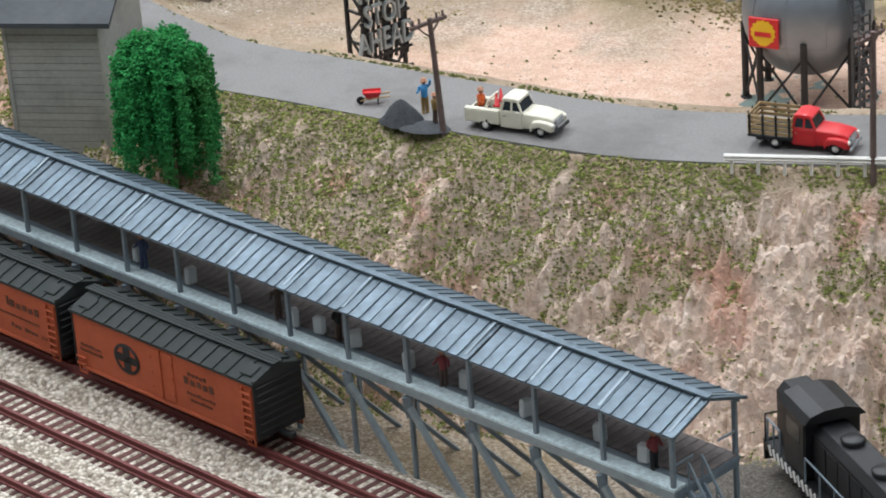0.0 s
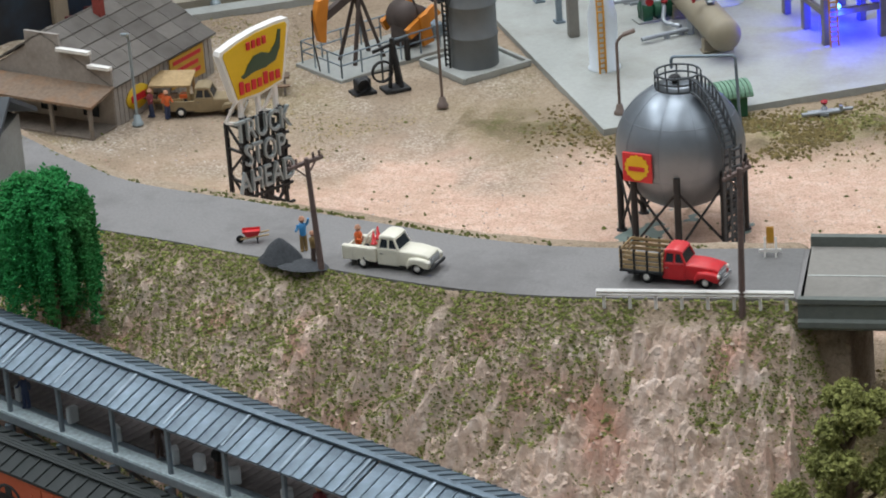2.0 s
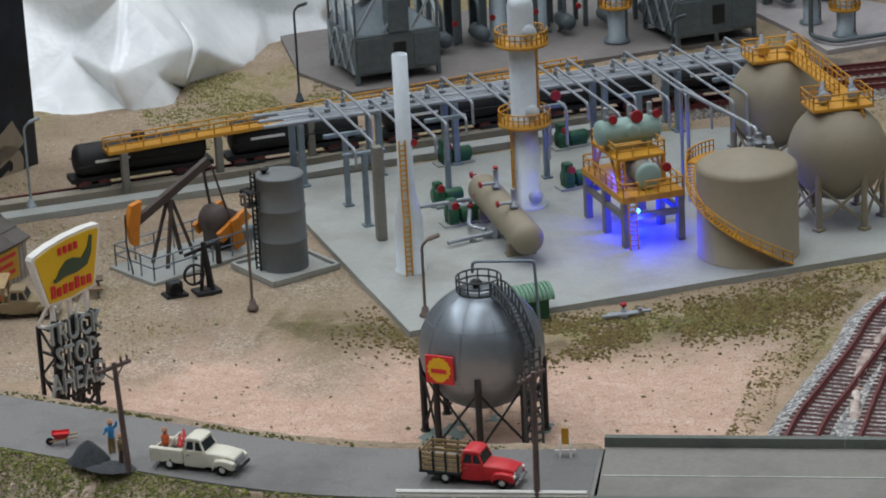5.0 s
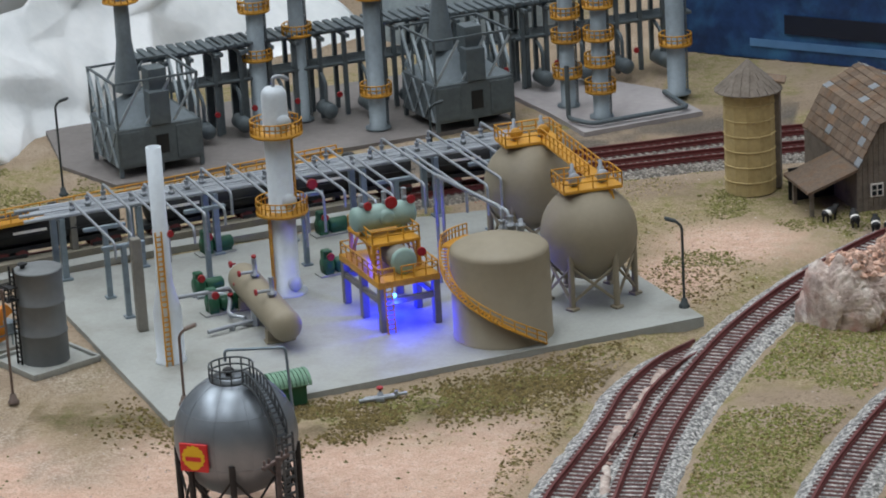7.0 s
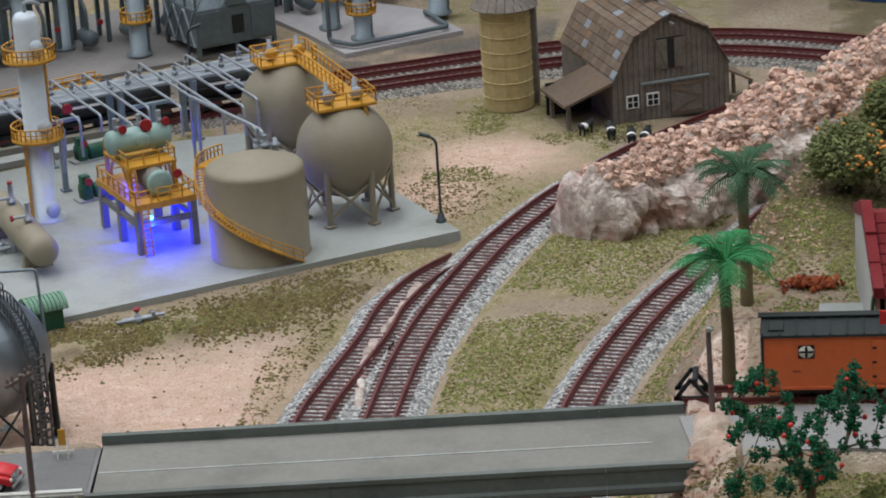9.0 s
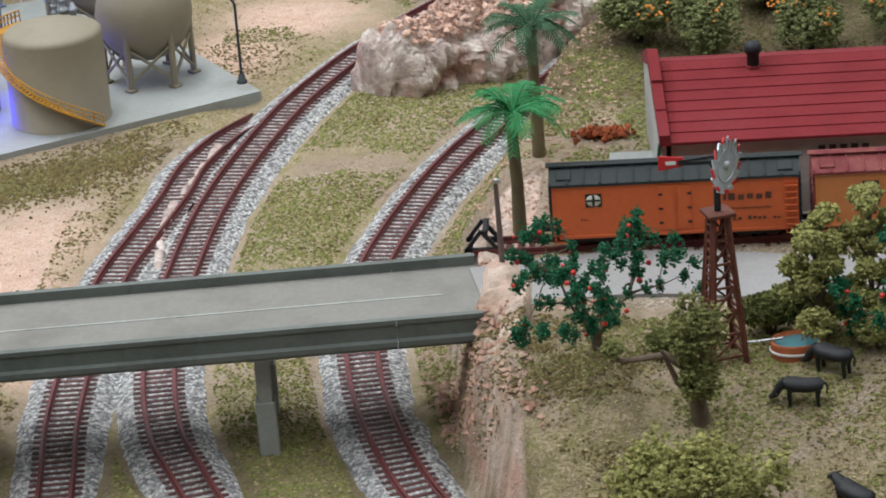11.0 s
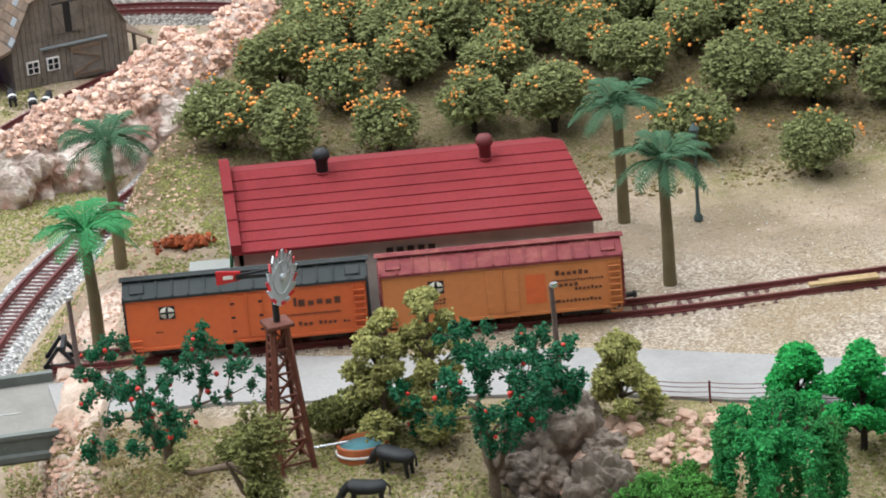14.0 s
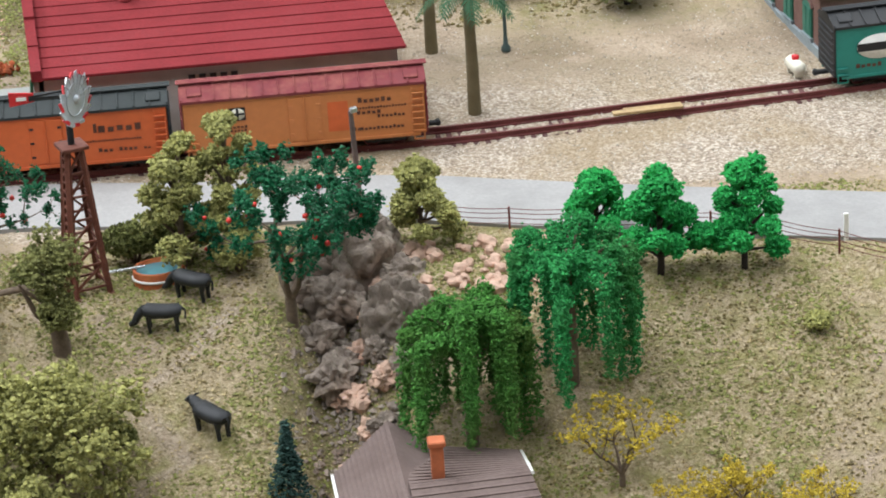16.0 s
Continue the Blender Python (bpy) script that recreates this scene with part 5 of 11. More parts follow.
def boxcar(x, y, z, rz, body_mat, roof_mat, label, L=76, scheme="emblem_left", ladder_mat=None, end_mat=None):
    """A 40-foot wooden refrigerator car. Its shown side is -y."""
    root = thing("refrigerator_car", x, y, z, rz, label, "railway car")
    root.matrix_basis = at(x, y, z, rz) @ Matrix.Diagonal((1, 1, 0.85, 1))
    W, z0, z1 = 17.0, 5.0, 24.5
    part("body", Geo().box(0, 0, z0, L, W, z1 - z0, 0.25), body_mat, root)
    em = end_mat or M_black
    for s in (-1, 1):
        e = part("end_wall", Geo().box(s * (L / 2 + 0.2), 0, z0, 0.5, W + 0.3, z1 - z0 + 1.5), em, root, "dark end wall")
        rib = Geo()
        for k in range(7):
            rib.box(s * (L / 2 + 0.6), 0, z0 + 2 + 2.6 * k, 0.6, W - 1.6, 0.7, 0.2)
        part("end_rib", rib, em, e)
        part("coupler", Geo().box(s * (L / 2 + 2), 0, 3.6, 4.4, 1.8, 1.6, 0.3).box(s * (L / 2 + 4.2), 0.3, 3.2, 1.6, 2.4, 2.4, 0.5), M_black, root)
        truck_bogie(s * (L / 2 - 13), root)
    prof = [(-W / 2 - 0.6, z1 - 0.2), (-W / 2 - 0.6, z1 + 0.8), (0, z1 + 4.4), (W / 2 + 0.6, z1 + 0.8), (W / 2 + 0.6, z1 - 0.2)]
    rf = part("roof", Geo().slab([(-L / 2 - 0.6, yy, zz) for yy, zz in prof], (L + 1.2, 0, 0)), roof_mat, root)
    seam = Geo()
    for k in range(1, 15):
        xx = -L / 2 + k * L / 15
        seam.bar((xx, -W / 2 - 0.5, z1 + 1.1), (xx, -0.9, z1 + 4.4), 0.45, 0.5).bar((xx, W / 2 + 0.5, z1 + 1.1), (xx, 0.9, z1 + 4.4), 0.45, 0.5)
    part("roof_seam", seam, roof_mat, rf)
    part("roof_walk", Geo().box(0, -1.25, z1 + 4.6, L + 3, 1.1, 0.4).box(0, 0, z1 + 4.6, L + 3, 1.1, 0.4).box(0, 1.25, z1 + 4.6, L + 3, 1.1, 0.4), roof_mat, rf, "plank running board")
    for sx in (-1, 1):
        for sy in (-1, 1):
            h = part("ice_hatch", Geo().box(0, 0, 0, 4.6, 4.4, 0.8, 0.2), roof_mat, rf)
            h.matrix_basis = pose(sx * (L / 2 - 4) * MM, sy * 5.0 * MM, (z1 + 2.3) * MM, -sy * 21)
    part("side_sill", Geo().box(0, -W / 2 - 0.1, z0 - 0.9, L - 4, 0.5, 1.2, 0.1).box(0, W / 2 + 0.1, z0 - 0.9, L - 4, 0.5, 1.2, 0.1).box(0, 0, 2.4, L * 0.4, 9, 2.0), body_mat, root)
    for s in (-1, 1):
        for k in range(2):
            d = part("door", Geo().box(-2.6 + 5.2 * k, s * (W / 2 + 0.12), z0 + 1.2, 5.0, 0.35, z1 - z0 - 2.6, 0.08), body_mat, root)
            for hz in (3.5, 9, 14.5):
                part("hinge", Geo().box(-4.4 + 8.8 * k, s * (W / 2 + 0.4), z0 + hz, 1.3, 0.3, 0.8, 0.08), M_black if scheme == "emblem_left" else body_mat, d)
        part("door_bar", Geo().rod((0, s * (W / 2 + 0.5), z0 + 1), (0, s * (W / 2 + 0.5), z1 - 1), 0.25, n=6), body_mat, root)
        for ex in (-1, 1):
            lad = Geo()
            for k in range(7 if ex == 1 else 2):
                lad.box(ex * (L / 2 - 2.4), s * (W / 2 + 0.5), z0 + 0.8 + 2.5 * k, 3.8, 0.7, 0.55, 0.1)
            if ex == 1:
                lad.box(L / 2 - 0.7, s * (W / 2 + 0.3), z0, 0.5, 0.6, 18).box(L / 2 - 4.2, s * (W / 2 + 0.3), z0, 0.5, 0.6, 18)
            part("ladder", lad, ladder_mat or body_mat, root)
            part("stirrup", Geo().box(ex * (L / 2 - 2.4), s * (W / 2), z0 - 2.6, 3.6, 0.4, 0.5).box(ex * (L / 2 - 0.8), s * (W / 2), z0 - 2.6, 0.4, 0.4, 3).box(ex * (L / 2 - 4), s * (W / 2), z0 - 2.6, 0.4, 0.4, 3), body_mat, root)
    lettering(root, scheme, L, W, z0)
    return root


M_ink = paint("faded_lettering", rgb("5a3626"), 0.7, 0, 0.1, 1, 5, 0)


def lettering(root, scheme, L, W, z0):
    """Emblems and lettering as plain bars on the shown side."""
    y = -W / 2 - 0.16
    b = Geo()
    if scheme == "oval":
        o = part("emblem", Geo().lathe([(0.01, -0.1), (6.6, -0.1), (6.6, 0.1), (0.01, 0.1)], 32, m=Matrix.Translation((-L / 2 + 15, y, 16)) @ pose(0, 0, 0, 90) @ Matrix.Diagonal((1.2, 0.75, 1, 1))), M_white, root, "white oval emblem with a black band")
        part("emblem_band", Geo().box(-L / 2 + 15, y - 0.1, 14.4, 15.6, 0.16, 3.2), M_black, o)
        rows = [(-L / 2 + 11, 8.0, 9, 1.6), (-L / 2 + 22, 8.0, 5, 1.6), (14, 12, 12, 2.0)]
    elif scheme == "round":
        em = [(-L / 2 + 23, 14.5, 5.4)]
        part("emblem", Geo().lathe([(4.4, -0.1), (5.4, -0.1), (5.4, 0.1), (4.4, 0.1)], 32, m=Matrix.Translation((-L / 2 + 23, y, 14.8)) @ pose(0, 0, 0, 90)).box(-L / 2 + 23, y, 9.6, 2.8, 0.16, 10.2).box(-L / 2 + 23, y, 13.4, 10.2, 0.16, 2.8), M_black, root, "black ring-and-cross emblem")
        rows = [(15, 18.5, 8, 1.3), (15.5, 15.2, 13, 2.6), (16, 11.6, 12, 1.0), (16, 9.4, 9, 1.0)]
        rows += [(-31, 13, 9, 1.0), (-31, 11, 10, 1.0)]
    else:
        sq = -L / 2 + 13 if scheme == "emblem_left" else -L / 2 + 17
        e = part("emblem", Geo().box(sq, y, 16.2, 5.0, 0.16, 5.0), M_black, root, "dark square emblem with a cream ring and cross")
        part("emblem_disc", Geo().lathe([(0.01, -0.06), (2.3, -0.06), (2.3, 0.06), (0.01, 0.06)], 24, m=Matrix.Translation((sq, y - 0.12, 18.7)) @ pose(0, 0, 0, 90)), M_cream, e, "cream disc")
        part("emblem_cross", Geo().box(sq, y - 0.2, 16.5, 0.8, 0.12, 4.4).box(sq, y - 0.2, 18.3, 4.4, 0.12, 0.8), M_black, e)
        if scheme == "emblem_left":
            rows = [(16, 16.5, 3, 3.4), (23, 16.4, 14, 2.6), (20, 12.8, 19, 0.7), (18, 8.6, 5, 1.4), (25, 8.6, 6, 1.4), (31, 8.6, 2.5, 0.8), (sq - 3, 11, 2.5, 0.6)]
        else:
            rows = [(22, 18.8, 11, 1.8), (24, 16.4, 16, 0.8), (20, 14.3, 8, 1.4), (27, 12.6, 9, 1.2), (16, 8.0, 3, 1.4), (24, 8.0, 14, 1.2), (sq, 13.2, 6, 0.9), (sq, 11.8, 5.4, 0.9), (sq, 8.4, 4, 1.6)]
            part("clean_patch", Geo().box(10.4, y + 0.05, 8.6, 6.4, 0.12, 11.5), M_orange, root, "brighter orange patched panel")
    for x, zz, w, h in rows:
        n = max(2, int(w / (0.85 * h + 0.25)))
        for k in range(n):
            part("lettering_bar", Geo().box(x - w / 2 + w * (k + 0.5) / n, y, zz + (0.12 * h if (k * 5 + n) % 3 == 0 else 0), w / n * 0.66, 0.14, h * (0.72 if (k * 7) % 4 else 1.0)), M_ink, root, "faded dark lettering as plain bars" if k == 0 else "")


M_redcar = paint("oxide_red_roof_paint", rgb("6e262a"), 0.8, 0, 0.12, 2, 12, 0.1, rgb("a8705f"), 0.5)
boxcar(-40.5, -8.2, 1.5, 0.6, M_orange, M_carroof, "bright orange refrigerator car with a dark grey roof", scheme="emblem_left", ladder_mat=M_orange)
boxcar(40.3, -7.3, 1.5, 0.6, M_orange2, M_redcar, "faded orange refrigerator car with an oxide-red roof", scheme="emblem_mid", end_mat=M_redcar)
YR = -25.9
c1, c2 = along(55.5, 5, -48.3), along(-28, 5, -48.3)
boxcar(c1[0], c1[1], -48.3, YR, M_orange_dull, M_carroof, "dull orange refrigerator car with a round black emblem", scheme="round")
boxcar(c2[0], c2[1], -48.3, YR, M_orange_dull, M_carroof, "orange refrigerator car coupled in the yard", scheme="emblem_left")
M_jade = paint("jade_green_car_paint", rgb("1f7f72"), 0.5, 0, 0.06, 2, 25, 0.08, rgb("17594f"), 0.4)
jg = boxcar(249, 13, 1.5, 6, M_jade, M_black, "jade green boxcar with a black roof on the siding", scheme="oval")


def buffer_stop():
    root = thing("buffer_stop", -101, -9, 0, 0, "black triangular bumper at the end of the siding", "buffer stop")
    for s in (-4.5, 4.5):
        part("side_frame", Geo().bar((-5, s, 1), (0, s, 7.5), 1.2, 1.2).bar((5, s, 1), (0, s, 7.5), 1.2, 1.2).bar((-5.5, s, 1.2), (5.5, s, 1.2), 1.2, 1.2), M_black, root)
    part("bumper_beam", Geo().box(1.2, 0, 5.6, 1.6, 11, 2.4, 0.3), M_black, root)


buffer_stop()
whole("wood_plank", Geo().box(0, 0, 0, 23, 2.6, 0.9, 0.1).box(2, 2.4, 0, 19, 1.2, 0.8, 0.1), M_wood, "pale wooden strips lying across the siding", "plank", m=at(150, -4.5, 2.0, 4))


M_loco = paint("satin_black_loco_paint", rgb("17181a"), 0.4, 0, 0.2, 2, 12, 0.1, rgb("26262a"), 0.4)


def locomotive():
    """A black road switcher: cab, short hood, long hood, walkway, rails."""
    root = thing("diesel_locomotive", -269, -197, -52, -53, "black diesel road switcher with white-striped pilot and railings", "locomotive")
    part("frame", Geo().box(0, 0, 4.5, 98, 17, 2.4, 0.3), M_loco, root)
    part("cab", Geo().box(-31, 0, 7, 13, 16, 17.5, 0.5), M_loco, root)
    cabroof = [( -8.6, 24), (-7, 26), (-3, 27.2), (3, 27.2), (7, 26), (8.6, 24)]
    part("cab_roof", Geo().slab([(-39, y, z) for y, z in cabroof], (16.5, 0, 0)), M_loco, root)
    part("short_hood", Geo().slab([(-47.5, y, z) for y, z in ((-5.4, 7), (-5.4, 22), (-3.2, 24.4), (3.2, 24.4), (5.4, 22), (5.4, 7))], (11, 0, 0)), M_loco, root)
    lh = part("long_hood", Geo().slab([(-24.5, y, z) for y, z in ((-5.4, 7), (-5.4, 20.5), (-3.6, 22.5), (3.6, 22.5), (5.4, 20.5), (5.4, 7))], (71, 0, 0)), M_loco, root)
    for k in range(9):
        for s in (-1, 1):
            part("hood_door", Geo().box(-20 + 7.2 * k, s * 5.5, 8.5, 6.4, 0.3, 11, 0.1), M_loco, lh)
    for x in (-12, 6, 22, 36):
        part("roof_fan", Geo().lathe([(3.0, 0), (3.2, 1.2), (2.6, 1.6), (0.01, 1.7)], 18, x, 0, 22.5), M_loco, lh)
    for s in (-1, 1):
        part("cab_window", Geo().box(-31, s * 8.02, 16.5, 8, 0.2, 5, 0.1), M_window, root)
        rl = Geo()
        rl.tube([(-48, s * 8, 14), (-40, s * 8, 14)], 0.3, 5)
        rl.tube([(-24, s * 8, 14), (48, s * 8, 14)], 0.3, 5)
        for x in list(range(-48, -38, 4)) + list(range(-24, 50, 9)):
            rl.rod((x, s * 8, 7), (x, s * 8, 14), 0.3, n=5)
        part("handrail", rl, M_steel, root, "thin grey handrail")
    for x in (-30, 30):
        truck_bogie(x, root)
    part("fuel_tank", Geo().box(0, 0, 1.6, 22, 15, 3, 0.8), M_loco, root)
    pil = part("pilot", Geo().box(-49.4, 0, 1.4, 0.9, 17, 6), M_loco, root)
    for k in range(6):
        part("stripe", Geo().bar((-50, -8 + 2.8 * k, 1.8), (-50, -5.6 + 2.8 * k, 7.0), 0.3, 0.9), M_white, pil, "white warning stripe")
    er = Geo().tube([(-49.5, -8, 7), (-49.5, -8, 14.5), (-49.5, 8, 14.5), (-49.5, 8, 7)], 0.35, 5)
    for y in (-4, 0, 4):
        er.rod((-49.5, y, 7), (-49.5, y, 14.5), 0.3, n=5)
    part("end_rail", er, M_loco, root)
    sp = Geo()
    for k in range(16):
        sp.bar((-46 + 2.6 * k, -8.6, 7.2), (-44.5 + 2.6 * k, -8.6, 4.6), 0.4, 0.8)
    part("sill_stripe", sp, M_white, root, "white diagonal sill stripes")


locomotive()

# ---- refinery ----
RZ = 32.7
RO = Vector((-392, 141))
ZS = -38


def ref(u, v):
    """A place on the refinery slab: u along its front edge, v in from it."""
    c, s = math.cos(radians(RZ)), math.sin(radians(RZ))
    return RO.x + u * c - v * s, RO.y + u * s + v * c


def slab(name, corners, z0, z1, material, label):
    return whole(name, Geo().prism(corners, z0, z1), material, label, "slab", "", "structure")


slab("concrete_slab", [ref(0, 0), ref(222, 0), ref(222, 172), ref(150, 188), ref(0, 190)], -43, ZS, M_slab, "smooth pale grey concrete refinery slab")
slab("slab_joint", [ref(0, 24), ref(1.2, 24), ref(1.2, 24.4), ref(0, 24.4)], -40, ZS + 0.05, M_slab, "joint in the slab")
bandl = curve([(-600, 246), (-550, 277), (-505, 306), (-467, 334), (-420, 364), (-360, 402)], 10)
strip("walkway", bandl.tolist(), 9, ZS + 0.6, 3, M_slab, "pale concrete walkway along the siding")
strip("walkway", [(p[0] - 8, p[1] + 11) for p in bandl], 7, ZS + 1.8, 4, paint("tan_concrete", rgb("9a9484"), 0.85, 0, 0.08, 2, 20, 0.2), "tan concrete kerb along the siding")

M_vwhite = paint("white_vessel_paint", rgb("c9d2d8"), 0.45, 0, 0.05, 2, 30, 0.05, rgb("a0a9b0"), 0.4)
M_pipe = paint("silver_pipe_plastic", rgb("9aa0a6"), 0.4, 0.35, 0.1, 1.5, 10, 0.05, rgb("70777d"), 0.4)
M_post = paint("taupe_post_paint", rgb("7d7a72"), 0.7, 0, 0.1, 2, 12, 0.1, rgb("5b5850"), 0.4)
M_green = paint("dark_green_pump_paint", rgb("20573c"), 0.45, 0, 0.12, 2, 8, 0.1, rgb("12331f"), 0.4)
M_sea = paint("sea_green_vessel_paint", rgb("8faaa2"), 0.5, 0, 0.06, 2, 20, 0.06, rgb("6f8a84"), 0.4)
M_valve = paint("dull_red_valve_paint", rgb("9c1f26"), 0.5, 0, 0.12, 1.5, 8, 0.05, rgb("6e1519"), 0.4)
M_backsteel = paint("dark_grey_steel_plastic", rgb("5d676b"), 0.55, 0.2, 0.14, 2, 14, 0.15, rgb("43494b"), 0.5)
M_colgrey = paint("grey_column_plastic", rgb("79848a"), 0.5, 0.25, 0.1, 2, 18, 0.1, rgb("566065"), 0.5)
M_glint = paint("bright_steel_brace", rgb("a3aeb3"), 0.35, 0.5, 0.12, 2, 10, 0.08, rgb("727c81"), 0.4)
M_oilgrey = paint("dark_grey_tank_paint", rgb("6d7172"), 0.5, 0.1, 0.06, 3, 22, 0.06, rgb("4d5152"), 0.4)


def railing(g, pts, h=4.6, r=0.28, gap=6.0, mid=True):
    """Posts and two rails along a line of points."""
    pts = [Vector(p) for p in pts]
    for k in ((h, h * 0.55) if mid else (h,)):
        g.tube([p + Vector((0, 0, k)) for p in pts], r, 5)
    for a, b in zip(pts, pts[1:]):
        n = max(1, round((b - a).length / gap))
        for i in range(n + 1):
            p = a.lerp(b, i / n)
            g.rod(p, p + Vector((0, 0, h)), r, n=5)
    return g


def ladder(g, p, q, side, w=2.4, gap=1.9, r=0.3):
    """A ladder from p up to q; side points across it."""
    p, q, side = Vector(p), Vector(q), Vector(side).normalized()
    for s in (-1, 1):
        g.bar(p + side * s * w / 2, q + side * s * w / 2, r * 2, r * 2)
    n = int((q - p).length / gap)
    for i in range(1, n):
        m = p.lerp(q, i / n)
        g.bar(m - side * w / 2, m + side * w / 2, r * 1.6, r * 1.6)
    return g


def valve_wheel(parent, p, axis="z", r=1.8):
    """A red hand wheel on a short stem."""
    turn = {"z": pose(0, 0, 0), "x": pose(0, 0, 0, 0, 90), "y": pose(0, 0, 0, 90)}[axis]
    r *= 0.8
    m = Matrix.Translation(p) @ turn
    return part("valve_wheel", Geo().lathe([(0.01, 0.35), (r * 0.7, 0.3), (r, 0.5), (r, -0.5), (r * 0.7, -0.3), (0.01, -0.35)], 14, m=m).lathe([(0.35, 0), (0.35, -2.2)], 6, m=m), M_valve, parent, "red hand wheel")


def flare_stack():
    x, y = -408, 205
    root = thing("exhaust_stack", x, y, ZS, RZ, "tall white flared stack with a yellow ladder", "stack")
    part("shell", Geo().lathe([(6.2, 0), (6.2, 0.6), (5.6, 0.8), (5.6, 21), (5.2, 23), (3.4, 31), (3.1, 33), (3.0, 87), (2.5, 87), (2.5, 80)], 32), M_vwhite, root)
    lg = Geo()
    ladder(lg, (-2.5, -5.9, 0), (-2.5, -5.9, 22), (1, 0, 0))
    ladder(lg, (-2.5, -5.9, 22), (-2.0, -3.6, 32), (1, 0, 0))
    ladder(lg, (-2.0, -3.6, 32), (-2.0, -3.6, 54), (1, 0, 0))
    part("ladder", lg, M_yellow, root, "yellow ladder")
    valve_wheel(root, (3.2, -2.0, 52), "y", 1.8)


flare_stack()


def column():
    root = thing("distillation_column", -380, 287, ZS, RZ, "white distillation column with two yellow ring platforms", "column")
    part("shell", Geo().lathe([(8.2, 0), (8.2, 1.0), (5.3, 1.2), (5.3, 84), (5.0, 86), (3.8, 87.6), (0.01, 88.2)], 36), M_vwhite, root)
    part("overhead_pipe", Geo().pipe([(0, 0, 87), (0, 0, 92), (3.5, 0, 92), (6.5, 0, 90)], 0.9, 2), M_pipe, root)
    for z in (36, 69.5):
        p = part("ring_platform", Geo().lathe([(5.3, 0), (10.8, 0), (10.8, -1.4), (10.4, -1.4), (5.3, -0.6)], 36, 0, 0, z), M_yellow, root, "yellow ring platform")
        part("railing", railing(Geo(), [(10.5 * math.cos(a), 10.5 * math.sin(a), z) for a in np.linspace(0.2, 6.1, 28)], 4.8, 0.3, 5.5), M_yellow, p)
        part("manway", Geo().lathe([(0.01, 0.9), (1.2, 0.9), (1.6, 0.5), (3.0, 0.4), (3.0, -2)], 20, m=Matrix.Translation((1.5, -5.8, z + 4.6)) @ pose(0, 0, 0, 90)), M_vwhite, root, "round white manway")
    part("manway", Geo().lathe([(0.01, 0.9), (1.2, 0.9), (1.6, 0.5), (3.0, 0.4), (3.0, -2)], 20, m=Matrix.Translation((1.5, -5.8, 5)) @ pose(0, 0, 0, 90)), M_vwhite, root)
    part("ladder", ladder(ladder(Geo(), (-6.0, -0.5, 1), (-6.0, -0.5, 36), (0, 1, 0)), (6.0, 0, 36), (6.0, 0, 70), (0, 1, 0)), M_yellow, root)
    valve_wheel(root, (12, -5, 46), "y", 2.8)


column()


def horizontal_vessel():
    a, b = Vector((-398, 280, 0)), Vector((-362, 214, 0))
    L = (b - a).length
    root = thing("horizontal_vessel", (a.x + b.x) / 2, (a.y + b.y) / 2, ZS, math.degrees(math.atan2(b.y - a.y, b.x - a.x)), "beige horizontal pressure vessel on saddles with red valves", "pressure vessel")
    r = 6.4
    prof = [(0.01, -L / 2)] + [(r * math.sin(t), -L / 2 + r * 0.8 * (1 - math.cos(t))) for t in np.linspace(0.15, 1.57, 8)] + [(r * math.cos(t), L / 2 - r * 0.8 * (1 - math.sin(t))) for t in np.linspace(0, 1.42, 8)] + [(0.01, L / 2)]
    part("shell", Geo().lathe(prof, 32, m=Matrix.Translation((0, 0, 10)) @ pose(0, 0, 0, 0, 90)), M_beige, root)
    for x in (-L * 0.3, L * 0.28):
        part("saddle", Geo().box(x, 0, 0, 3.6, 11, 5.5, 0.3).box(x, 0, 0, 5, 12, 0.9, 0.2), M_beige, root)
    for x in (-12, 14):
        n = part("nozzle", Geo().lathe([(1.4, 0), (1.4, 2.2), (2.0, 2.3), (2.0, 2.9), (1.0, 3), (1.0, 9), (1.4, 9.2), (0.01, 9.6)], 12, x, 0, 15), M_pipe, root, "silver valve body")
        part("branch", Geo().pipe([(x, 0, 19), (x, -6, 19)], 0.7), M_pipe, n)
        valve_wheel(root, (x, -6.6, 19), "y", 1.6)
    valve_wheel(root, (-12, 0, 25.4), "z", 1.3)
    valve_wheel(root, (-24, -7, 19.5), "y", 1.7)


horizontal_vessel()


